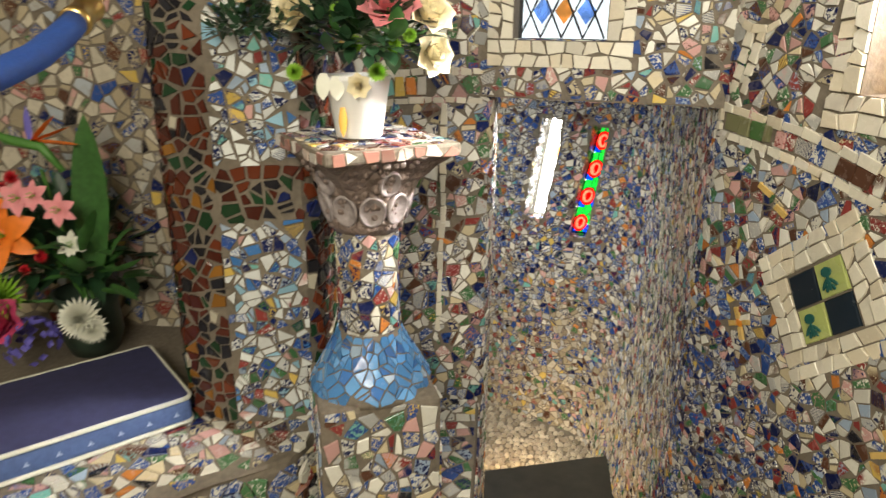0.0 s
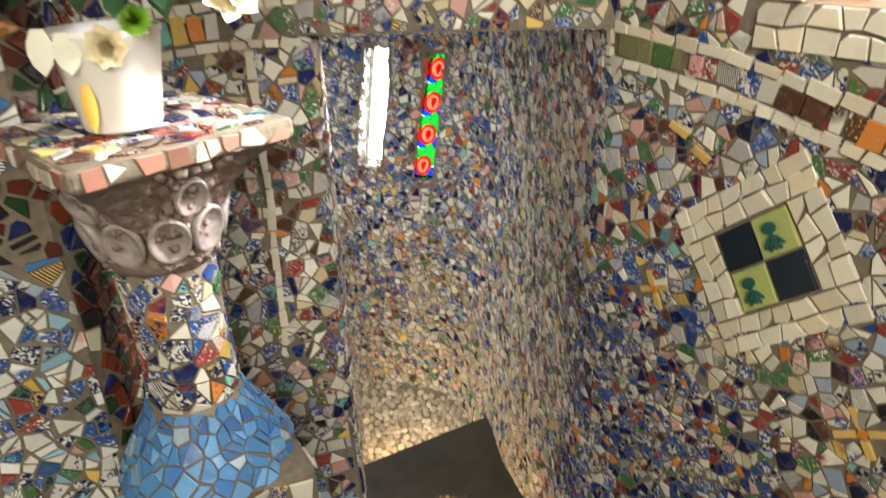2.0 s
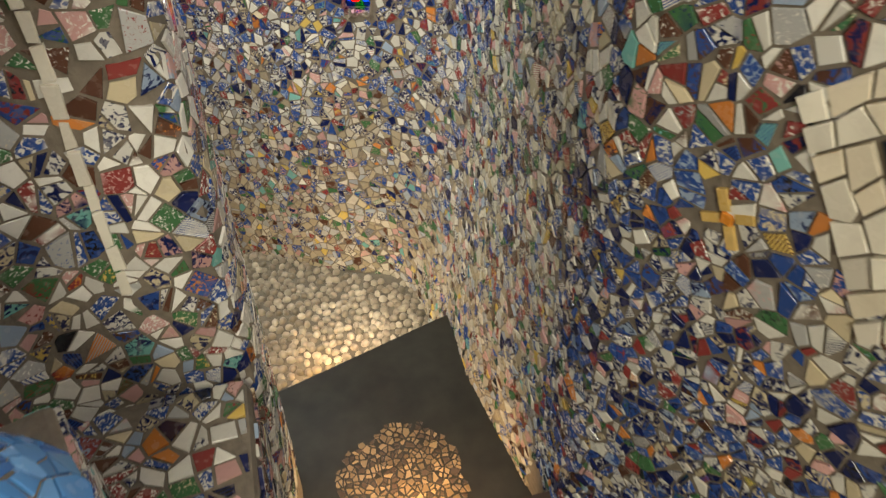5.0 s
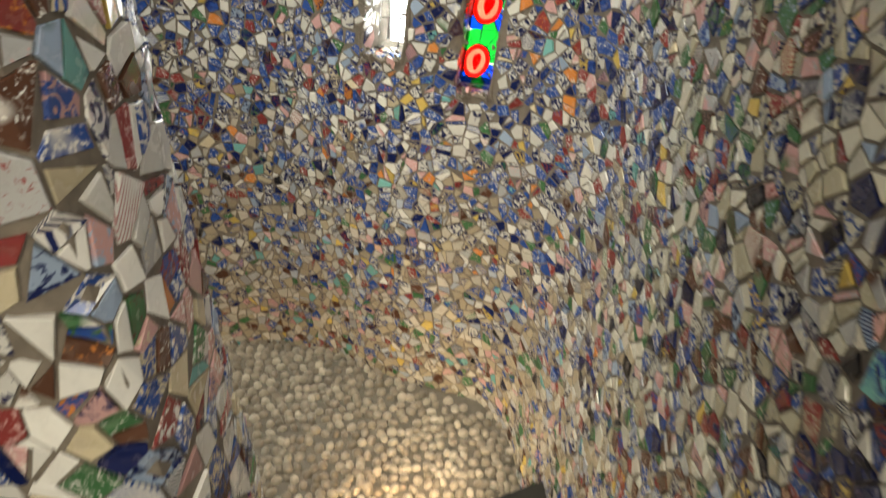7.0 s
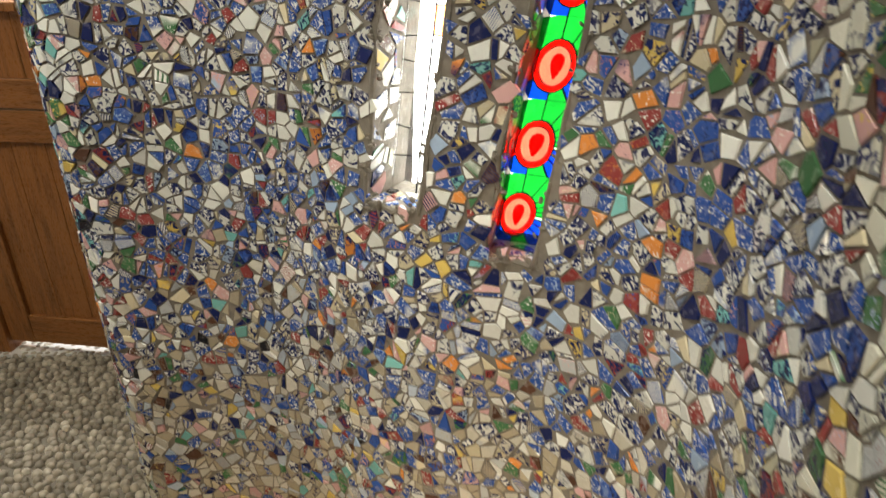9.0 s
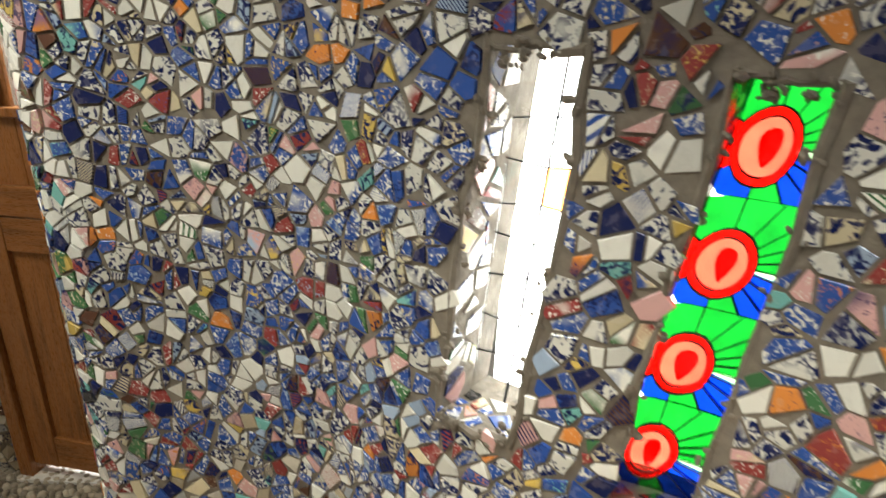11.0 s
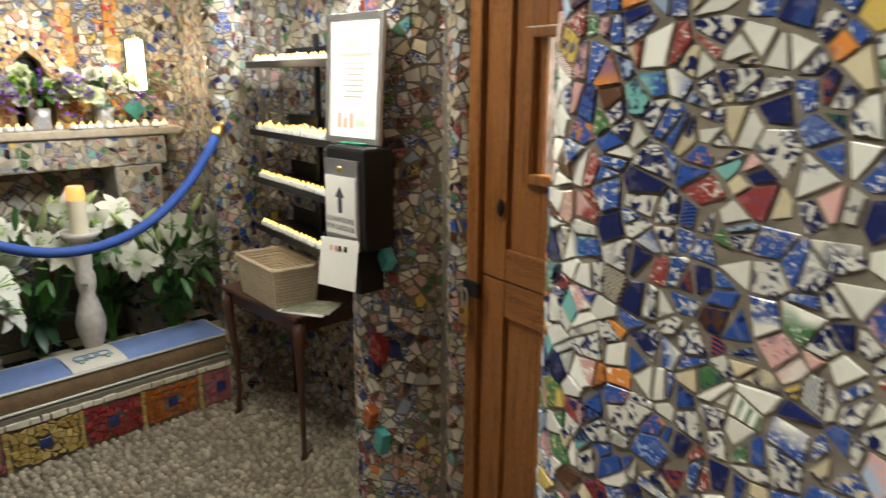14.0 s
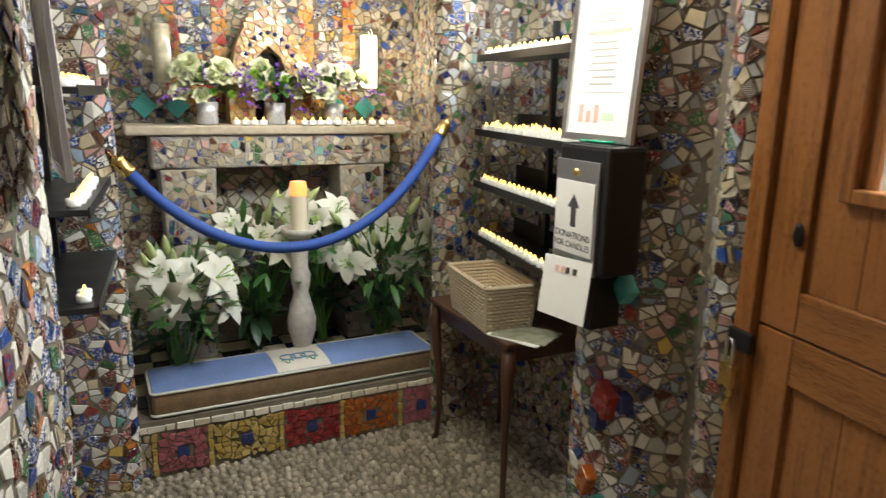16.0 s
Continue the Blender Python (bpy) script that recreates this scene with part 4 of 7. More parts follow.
for a, b, c, d in ((-OUT, OUT, -OUT, -IN), (-OUT, OUT, IN, OUT), (-OUT, -IN, -IN, IN), (IN, OUT, -IN, IN)):
    polys = paving(a, b, c, d, 2, 0.042, 0.0035, rg)
    lay(panel, polys, lambda p, q, t: right_line.at(*dia(p, q), t), cream_tile, lambda x, y: True, 0.014, "cream_piece", 31)
FEATURES.append((right_line, [DC - ex * 0.03, DC + ex * 0.03], 0.135))


def cross(cu, cz, turn, arms, seed):
    """A small cross of straw-coloured strips with a bright middle."""
    c = thing("mosaic_cross", pose(0, 0, 0), "small cross of straw yellow tile strips set in the wall", "mosaic cross", "mosaic crosses")
    rg = random.Random(seed)
    for k in range(4):
        a = turn + k * math.pi / 2
        d, n = Vector((math.cos(a), math.sin(a), 0)), Vector((-math.sin(a), math.cos(a), 0))
        p = Vector((cu, cz, 0))
        L = arms * rg.uniform(0.85, 1.1)
        poly = [(q.x, q.y) for q in (p + d * 0.010 - n * 0.007, p + d * L - n * 0.007, p + d * L + n * 0.007, p + d * 0.010 + n * 0.007)]
        if poly:
            v, f = [], []
            shard_mesh(poly, right_line.at, 0.009, rg, v, f)
            raw_object("strip", v, f, straw_tile, c)
        FEATURES.append((right_line, [p, p + d * L], 0.012))
    v, f = [], []
    shard_mesh([(cu - 0.008, cz - 0.008), (cu + 0.008, cz - 0.008), (cu + 0.008, cz + 0.008), (cu - 0.008, cz + 0.008)], right_line.at, 0.009, rg, v, f)
    tagged(raw_object("centre", v, f, orange_bit, c), "bright centre piece")


cross(1.692, 1.283, -0.44, 0.042, 1)
cross(1.243, 1.190, -0.58, 0.048, 2)
for a, b, c, d in ((1.698, 1.641, 1.655, 1.622), (1.639, 1.603, 1.603, 1.584)):
    along(right_line, [(a, b), (c, d)], 0.014, 0.06, straw_tile, wall_right, "straw_piece", 35)

# ---------------------------------------------------------------- plain shards of the walls
def open_area(wall, holes=(), pad=0.008):
    feats = [(p, w) for q, p, w in FEATURES if q is wall]

    def ok(u, v):
        if any(a - pad < u < b + pad and c - pad < v < d + pad for a, b, c, d in holes):
            return False
        return not any(near_line(p, u, v, w - 0.005) for p, w in feats)
    return ok


rng = random.Random(11)
STEP_U = u_of(right_line, 0.585, 1.95)


def low_edge(u):
    """Height up to which small dark pieces fill the wall beside the doorway."""
    return 1.27 - 0.55 * max(0.0, 1.80 - u) + 0.06 * noise.noise(Vector((u * 7, 0, 3)))


polys = cells(0.7, STEP_U, 0.30, 2.5, 0.028, 0.0046, rng, keep=open_area(right_line, [WIN2]))
lay(wall_right, [p for p in polys if p[0][1] > low_edge(p[0][0])], right_line.at, china_mixed, lambda u, v: 1.40 < u < STEP_U and 1.0 < v < 1.62, 0.006, "shard", 5, 300)
polys = cells(0.7, STEP_U, 0.30, 1.45, 0.023, 0.0046, rng, keep=open_area(right_line, [WIN2]))
lay(wall_right, [p for p in polys if p[0][1] <= low_edge(p[0][0])], right_line.at, china_navy, None, 0.006, "navy_shard", 45)
polys = cells(STEP_U, u_of(right_line, -0.57, 3.62), 0.0, 2.2, 0.0262, 0.0048, rng, keep=open_area(right_line, SLOTS, 0.006))
# cream shards towards the foot, largely the warm lamp light put into their colour
low = [p for p in polys if p[0][1] < 0.25 + 0.75 * rng.random()]
lay(wall_right, low, right_line.at, china_cream, None, 0.006, "low_shard", 36)
polys = [p for p in polys if not any(p is q for q in low)]
END_U = u_of(right_line, -0.44, 3.40)
lay(wall_right, [p for p in polys if p[0][0] > END_U], right_line.at, china_pier, None, 0.006, "end_shard", 37)
polys = [p for p in polys if p[0][0] <= END_U]
PASS_U = u_of(right_line, 0.635, 2.62)
side_ones = [p for p in polys if p[0][0] < PASS_U + 0.12 * math.sin(p[0][1] * 9)]
lay(wall_right, side_ones, right_line.at, china_olive, None, 0.006, "side_shard", 46)
polys = [p for p in polys if not p[0][0] < PASS_U + 0.12 * math.sin(p[0][1] * 9)]
lay(wall_right, polys, right_line.at, china_blue, lambda u, v: 3.49 < u < 4.05 and 0.9 < v < 1.72, 0.006, "china_shard", 6, 300)
polys = cells(0.0, u_of(left_line, -0.25, 2.34), 0.3, 2.3, 0.032, 0.0045, rng, keep=open_area(left_line))
lay(wall_left, polys, left_line.at, china_pier, lambda u, v: 0.45 < u < 0.9 and 0.6 < v < 1.7, 0.004, "shard", 7, 300, True)
polys = cells(u_of(left_line, -1.1, 2.62), left_line.length, 0.0, 2.2, 0.048, 0.014, rng)
lay(wall_left, polys, left_line.at, china_pier, None, 0.007, "far_shard", 8, 0, True)
polys = cells(0.02, lintel_line.length, DOOR_TOP + 0.005, 2.5, 0.029, 0.0055, rng, keep=open_area(lintel_line, [(*LW, 1.955, 2.35)]))
lay(wall_lintel, polys, lintel_line.at, china_mixed, lambda u, v: v < 2.1, 0.006, "shard", 9, 200, True)
# soffit of the doorway
polys = cells(0.06, lintel_line.length - 0.05, 0.004, 0.105, 0.026, 0.005, rng)
lay(wall_lintel, polys, lambda a, b, t: lintel_line.at(a, DOOR_TOP - t, -b), china_blue, None, 0.005, "soffit_shard", 10)
# niche pier: glazed red strips round two panels of blue china
NA, NB = u_of(niche_line, -0.78, 1.54), u_of(niche_line, -0.635, 1.49)
NC = u_of(niche_line, -0.445, 1.555)
polys = cells(NA - 0.02, NB, 1.0, 2.5, 0.032, 0.008, rng, jitter=0.5)
lay(wall_niche, polys, niche_line.at, glazed_red, lambda u, v: True, 0.009, "glazed_piece", 12, 200, True)
polys = cells(NB, NC, 1.545, 1.68, 0.032, 0.008, rng, jitter=0.5)
lay(wall_niche, polys, niche_line.at, glazed_red, lambda u, v: True, 0.009, "glazed_piece", 13, 60, True)
polys = cells(NC, niche_line.length, 1.0, 2.5, 0.034, 0.008, rng, jitter=0.5)
lay(wall_niche, polys, niche_line.at, glazed_red, lambda u, v: True, 0.009, "glazed_piece", 14, 80, True)
for a, b in ((1.005, 1.545), (1.68, 2.5)):
    polys = cells(NB + 0.003, NC - 0.003, a, b, 0.026, 0.005, rng)
    lay(wall_niche, polys, niche_line.at, china_sky, lambda u, v: v < 2.1, 0.006, "panel_shard", 15, 150, True)
polys = cells(0.0, NA - 0.02, 1.0, 2.5, 0.034, 0.006, rng)
lay(wall_niche, polys, niche_line.at, china_cream, None, 0.006, "pale_shard", 16, 0, True)
polys = cells(-2.2, -0.85, 1.0, 2.4, 0.04, 0.007, rng)
lay(wall_behind, polys, lambda a, b, t: Vector((a, 2.04 - t, b)), china_cream, None, 0.006, "pale_shard", 17, 0, True)
# lower chapel
polys = cells(0.0, box_line.length, 0.0, 2.2, 0.033, 0.006, rng)
lay(wall_shelves, [p for p in polys if not 0.28 < p[0][0] < 0.85], box_line.at, china_cream, lambda u, v: u < 0.28 and 0.2 < v < 1.6, 0.005, "pale_shard", 18, 150)
lay(wall_shelves, [p for p in polys if 0.28 < p[0][0] < 0.85], box_line.at, china_pier, lambda u, v: 0.2 < v < 1.2, 0.006, "bright_shard", 47, 150)
polys = cells(0.0, west_line.length, 0.0, 2.2, 0.037, 0.006, rng)
lay(wall_west, polys, west_line.at, china_pier, None, 0.006, "pale_shard", 19, 0)
AO = [(u_of(altar_line, -3.87, 4.06), 0), (u_of(altar_line, -3.87, 3.44), 0)]
panels = [(u - 0.075, u + 0.075, 1.55, 2.2) for u, _ in AO]
polys = cells(0.0, altar_line.length, 0.2, 2.2, 0.035, 0.006, rng, keep=open_area(altar_line, panels))
lay(wall_altar, polys, altar_line.at, china_cream, None, 0.006, "pale_shard", 21, 0)
for n, (a, b, c, d) in enumerate(panels):
    for q, (x0, x1, y0, y1, mat) in enumerate(((a, b, 1.40, 1.545, orange_tile), (a - 0.07, a, 1.40, d, orange_tile), (b, b + 0.07, 1.40, d, orange_tile), (a, b, 1.55, d, china_blue))):
        polys = cells(x0, x1, y0, y1, 0.04, 0.005, rng, jitter=0.4)
        lay(wall_altar, polys, altar_line.at, mat, lambda x, y: True, 0.011, "orange_piece" if mat is orange_tile else "blue_piece", 22 + q, 100)

# ---------------------------------------------------------------- pebbles
def pebbles(parent, region, size, near, seed):
    rg = random.Random(seed)
    x0, x1, y0, y1 = region
    polys = cells(x0, x1, y0, y1, size, 0.004, rg, 0.36)
    verts, faces, count = [], [], 0
    for poly in polys:
        cx, cy = sum(p[0] for p in poly) / len(poly), sum(p[1] for p in poly) / len(poly)
        if not INSIDE(cx, cy):
            continue
        R = size * rg.uniform(0.42, 0.54)
        turn, sq = rg.uniform(0, 3.14), rg.uniform(0.68, 0.95)
        near_one = count < 300 and near(cx, cy)
        v, f = ([], []) if near_one else (verts, faces)
        b = len(v)
        for k, (rr, hh) in enumerate(((1.0, 0.0), (0.93, 0.008), (0.62, 0.0145))):
            for i in range(8):
                a = i * math.pi / 4
                px, py = R * rr * math.cos(a), R * rr * sq * math.sin(a)
                v.append((cx + px * math.cos(turn) - py * math.sin(turn), cy + px * math.sin(turn) + py * math.cos(turn), hh * rg.uniform(0.9, 1.1) if k < 2 else hh))
        v.append((cx, cy, 0.0165))
        for k in range(2):
            for i in range(8):
                p, q = b + k * 8 + i, b + k * 8 + (i + 1) % 8
                f.append((p, q, q + 8, p + 8))
        for i in range(8):
            f.append((b + 16 + i, b + 16 + (i + 1) % 8, b + 24))
        if near_one:
            ob = raw_object("pebble", v, f, pebble_stone, parent)
            count += 1
            for p in ob.data.polygons:
                p.use_smooth = True
    ob = tagged(raw_object("pebbles", verts, faces, pebble_stone, parent), kind="stuff")
    for p in ob.data.polygons:
        p.use_smooth = True


def INSIDE(x, y):
    if x > -0.55:
        return y > 2.45 + 0.3 * (x + 0.06) - 0.02 and y < 3.42 and not (x > 0.15 and y > 3.22 - 0.6 * (x - 0.1))
    return 2.5 < y < 4.7


pebbles(floor, (-3.06, 0.62, 2.4, 4.7), 0.034, lambda x, y: x > -0.45 and y < 3.4, 9)

# ---------------------------------------------------------------- flowers
def petal(v, f, m, L, W, bend=0.3, cup=0.15, n=4, tip=0.15):
    """A leaf or petal along +y, bent up towards its tip."""
    b = len(v)
    for i in range(n + 1):
        t = i / n
        w = W * (math.sin(math.pi * min(1, 0.12 + t * (0.88 + (1 - tip) * 0.0))) ** 0.7) * (1 if t < 1 else tip) / 2
        a = bend * t * 1.6
        y = L * (t if abs(bend) < 1e-3 else math.sin(a) / (bend * 1.6))
        z = L * (0 if abs(bend) < 1e-3 else (1 - math.cos(a)) / (bend * 1.6))
        for s in (-1, 0, 1):
            v.append(tuple(m @ Vector((s * w, y, z + cup * abs(s) * w))))
    for i in range(n):
        for s in (0, 1):
            p = b + i * 3 + s
            f.append((p, p + 1, p + 4, p + 3))


def knit(f, starts):
    """Joins the petals of one bloom at its heart."""
    for a, b, c in zip(starts, starts[1:], starts[2:] + starts[:1]):
        f.append((a, b, c))


def bloom_part(name, v, f, material, parent, label=""):
    ob = raw_object(name, v, f, material, parent)
    for p in ob.data.polygons:
        p.use_smooth = True
    return tagged(ob, label)


def rose(parent, at, size, material, way=(0, -0.5, 1), seed=1, label="", name="rose"):
    rg = random.Random(seed)
    base = Matrix.Translation(at) @ Vector(way).to_track_quat("Z", "Y").to_matrix().to_4x4()
    v, f = [], []
    for ring, (count, tilt, L) in enumerate(((3, 86, 0.42), (4, 78, 0.48), (5, 66, 0.52), (6, 50, 0.55), (7, 30, 0.58))):
        for i in range(count):
            m = base @ pose(0, 0, 0, 0, 0, 360 / count * i + ring * 27 + rg.uniform(-8, 8)) @ pose(0, size * 0.04 * ring, 0, tilt + rg.uniform(-6, 6), 0, 0)
            petal(v, f, m, size * L, size * (0.34 + 0.07 * ring), 0.35 - 0.10 * ring, 0.5, 4, 0.6)
    knit(f, list(range(1, len(v), 15)))
    return bloom_part(name, v, f, material, parent, label)


def pompon(parent, at, size, material, way=(0, -0.4, 1), seed=1, label="", name="chrysanthemum", count=70, L=0.5, W=0.10):
    rg = random.Random(seed)
    base = Matrix.Translation(at) @ Vector(way).to_track_quat("Z", "Y").to_matrix().to_4x4()
    v, f = [], []
    for i in range(count):
        k = (i + 0.5) / count
        tilt = 90 - 105 * k ** 0.6
        petal(v, f, base @ pose(0, 0, 0, 0, 0, i * 137.5) @ pose(0, 0, 0, tilt, 0, 0), size * L * (0.75 + 0.25 * k), size * W * 1.3, 0.25, 0.3, 2, 0.5)
    knit(f, list(range(1, len(v), 9)))
    return bloom_part(name, v, f, material, parent, label)


def lily(parent, at, size, way, seed, material=None):
    rg = random.Random(seed)
    base = Matrix.Translation(at) @ Vector(way).to_track_quat("Z", "Y").to_matrix().to_4x4()
    v, f = [], []
    for i in range(6):
        m = base @ pose(0, 0, 0, 0, 0, 60 * i + rg.uniform(-6, 6)) @ pose(0, 0, 0, (52 if i % 2 else 44) + rg.uniform(-6, 6), 0, 0)
        petal(v, f, m, size * 0.60, size * (0.36 if i % 2 else 0.28), -0.85, 0.25, 5, 0.12)
    knit(f, list(range(1, len(v), 18)))
    ob = bloom_part("lily", v, f, material or petal_white, parent)
    st = bmesh.new()
    for i in range(5):
        a = i * 1.256
        st = tube([base @ Vector((0, 0, 0)), base @ Vector((size * 0.10 * math.cos(a), size * 0.10 * math.sin(a), size * 0.36))], size * 0.008, 5, st)
        st = tube([base @ Vector((size * 0.10 * math.cos(a) - size * 0.03, size * 0.10 * math.sin(a), size * 0.36)), base @ Vector((size * 0.10 * math.cos(a) + size * 0.03, size * 0.10 * math.sin(a), size * 0.36))], size * 0.016, 5, st)
    part("stamen", st, lime, ob)
    return ob


def bud(parent, at, size, way, seed=1, material=None):
    q = Matrix.Translation(at) @ Vector(way).to_track_quat("Z", "Y").to_matrix().to_4x4()
    part("bud", lathe([(0.02 * size, 0), (0.14 * size, 0.2 * size), (0.16 * size, 0.45 * size), (0.09 * size, 0.8 * size), (0.01 * size, size)], 8, None, q), material or lime_pale, parent, "", True)


lime_pale = plain("bud_green", (0.42, 0.50, 0.22), 0.5, 0, 40, 0.25, 0.1)


def leaves(parent, centre, radius, count, size, material, seed, name="foliage", squash=0.7, width=0.42, low=-0.3):
    rg = random.Random(seed)
    v, f = [], []
    for i in range(count):
        a, z = rg.uniform(0, 2 * math.pi), rg.uniform(low, 1)
        k = math.sqrt(max(0, 1 - z * z))
        d = Vector((k * math.cos(a), k * math.sin(a), z))
        p = Vector(centre) + Vector((d.x * radius, d.y * radius, d.z * radius * squash)) * rg.uniform(0.45, 1.0)
        m = Matrix.Translation(p) @ (d + Vector((rg.uniform(-0.6, 0.6), rg.uniform(-0.6, 0.6), rg.uniform(-0.5, 0.5)))).to_track_quat("Y", "Z").to_matrix().to_4x4()
        s = size * rg.uniform(0.7, 1.3)
        petal(v, f, m, s, s * width, rg.uniform(-0.5, 0.6), 0.3, 3)
    return bloom_part(name, v, f, material, parent)


def stems(parent, base, tips, radius, material=None, seed=2):
    rg = random.Random(seed)
    for t in tips:
        a, b = Vector(base) + Vector((rg.uniform(-0.02, 0.02), rg.uniform(-0.02, 0.02), 0)), Vector(t)
        mid = (a + b) / 2 + Vector((rg.uniform(-0.01, 0.01), rg.uniform(-0.01, 0.01), 0.02))
        part("stem", tube([a, mid, b], radius, 6), material or stem_green, parent)


# ---------------------------------------------------------------- upper chapel: ledge, pillar, pot
ledge = thing("ledge", pose(0, 0, 0), "stepped mortar ledge set with pale and coloured shards", "ledge", kind="structure")
part("ledge_top", prism([(-2.6, 0.9), (-0.95, 0.9), (-0.62, 1.26), (-0.46, 1.34), (-0.40, 1.66), (-0.44, 2.06), (-2.6, 2.06)], UP - 0.1, 1.0, 0.02), mortar, ledge)
part("ledge_foot", prism([(-0.62, 1.26), (-0.10, 1.20), (-0.02, 1.40), (-0.02, 1.95), (-0.46, 1.95)], 0.2, 0.83, 0.02), mortar, ledge)
rg = random.Random(77)
lay(ledge, [p for p in cells(-1.05, -0.43, 1.0, 1.62, 0.036, 0.007, rg) if all(q[1] > np.interp(q[0], [-1.05, -0.95, -0.62, -0.46, -0.43], [0.90, 0.91, 1.265, 1.345, 1.42]) for q in p)], lambda a, b, t: Vector((a, b, 1.0 + t)), china_mixed, lambda x, y: True, 0.007, "shard", 3)
front = Wall([(-0.98, 0.88), (-0.80, 1.06), (-0.63, 1.25), (-0.47, 1.33), (-0.41, 1.50), (-0.40, 1.66)], -1)
lay(ledge, cells(0, front.length, 0.55, 0.985, 0.036, 0.006, rg), front.at, china_mixed, lambda u, v: v > 0.7, 0.007, "shard", 4, 250, True)
lay(ledge, [p for p in cells(-0.50, -0.03, 1.22, 1.94, 0.034, 0.006, rg)], lambda a, b, t: Vector((a, b, 0.83 + t)), china_mixed, lambda x, y: True, 0.006, "shard", 5, 300)
side = Wall([(-0.62, 1.255), (-0.36, 1.225), (-0.11, 1.195), (-0.025, 1.30), (-0.018, 1.50), (-0.018, 1.95)], -1)
lay(ledge, cells(0, side.length, 0.35, 0.81, 0.034, 0.006, rg), side.at, china_mixed, lambda u, v: True, 0.006, "shard", 6, 250, True)

PX, PY = -0.288, 1.50
pillar = thing("pillar", pose(PX, PY, 0.83), "mosaic pillar with a shell capital, blue collar and shard shaft", "pillar")


def round_face(profile, unit):
    """A surface of revolution round the pillar as a place to lay shards: u is the way round in metres at the radius unit."""
    rs, zs = [p[0] for p in profile], [p[1] for p in profile]

    def place(u, v, t):
        r = np.interp(v, zs, rs)
        slope = (np.interp(v + 0.005, zs, rs) - np.interp(v - 0.005, zs, rs)) / 0.01
        k = math.hypot(1, slope)
        rr = r + t / k
        return Vector((rr * math.cos(u / unit), rr * math.sin(u / unit), v - t * slope / k))
    return place


def square_face(half, z0):
    """The sides of a square block; u runs round it."""
    def place(u, v, t):
        u = u % (8 * half)
        k, s = int(u // (2 * half)), u % (2 * half) - half
        p = Vector((s, -half - t, v))
        return Matrix.Rotation(k * math.pi / 2, 3, "Z") @ p
    return place


part("pedestal", box(-0.145, 0.145, -0.145, 0.145, 0.0, 0.325, 0.012, None, pose(0, 0, 0, 0, 0, 20)), mortar, pillar)
sq = square_face(0.145, 0)
turn20 = Matrix.Rotation(radians(20), 3, "Z")
rg = random.Random(5)
for k in range(4):
    lay(pillar, cells(k * 0.29 + 0.006, (k + 1) * 0.29 - 0.006, 0.0, 0.318, 0.034, 0.006, rg), lambda a, b, t: turn20 @ sq(a, b, t), china_mixed, lambda x, y: True, 0.007, "shard", 50 + k, 80)
collar_profile = [(0.152, 0.318), (0.147, 0.330), (0.124, 0.372), (0.098, 0.418), (0.081, 0.450), (0.074, 0.47)]
part("collar", lathe(collar_profile, 28), mortar, pillar, "mortar collar", True)
polys = []
polys = cells(0, 2 * math.pi * 0.12, 0.322, 0.464, 0.024, 0.0026, rg, 0.55, 1.1, whole=True)
lay(pillar, polys, round_face(collar_profile, 0.12), sky_tile, lambda x, y: True, 0.006, "blue_piece", 55, 200)
shaft_profile = [(0.073, 0.455), (0.071, 0.60), (0.074, 0.725)]
part("shaft", lathe(shaft_profile, 24), mortar, pillar, "", True)
polys = cells(0, 2 * math.pi * 0.072, 0.468, 0.72, 0.026, 0.0045, rg)
lay(pillar, polys, round_face(shaft_profile, 0.072), china_blue, lambda x, y: True, 0.006, "shaft_shard", 56, 250)
cap_profile = [(0.076, 0.715), (0.086, 0.73), (0.084, 0.742), (0.094, 0.785), (0.110, 0.835), (0.142, 0.88), (0.163, 0.90)]
cap_bm = lathe([(np.interp(z, [p[1] for p in cap_profile], [p[0] for p in cap_profile]), z) for z in np.linspace(0.715, 0.90, 34)], 64)
for vert in cap_bm.verts:
    t = max(0, min(1, (vert.co.z - 0.78) / 0.12))
    c = max(abs(vert.co.x), abs(vert.co.y)) or 1
    r = math.hypot(vert.co.x, vert.co.y)
    s = (1 - t) + t * (r / c) * 0.95
    n = 0.005 * noise.noise(vert.co * 38) + 0.003 * noise.noise(vert.co * 95)
    vert.co.x, vert.co.y = vert.co.x * s * (1 + n * 8), vert.co.y * s * (1 + n * 8)
bmesh.ops.transform(cap_bm, matrix=pose(0, 0, 0, 0, 0, 35), verts=cap_bm.verts)
part("capital", cap_bm, shell_mortar, pillar, "rough pinkish mortar capital", True)
for k in range(10):
    for row, (zz, rr, big) in enumerate(((0.778, 0.094, 0.036), (0.842, 0.116, 0.030))):
        a = radians(36 * k + (18 if row else 0))
        m = Matrix.Translation((rr * math.cos(a), rr * math.sin(a), zz)) @ Vector((math.cos(a), math.sin(a), -0.25 - 0.2 * row)).to_track_quat("Z", "Y").to_matrix().to_4x4() @ Matrix.Diagonal((0.78, 1.0, 1.0, 1))
        if k % 2 == 0 or row == 0:
            bm = lathe([(big * 1.05, -0.004), (big * 1.08, 0.006), (big * 0.98, 0.010), (big * 0.86, 0.006), (big * 0.45, 0.001), (0.002, 0.0)], 18, None, m)
            part("limpet_shell", bm, shell, pillar, "pearly limpet shell", True)
rg2 = random.Random(9)
pebs = bmesh.new()
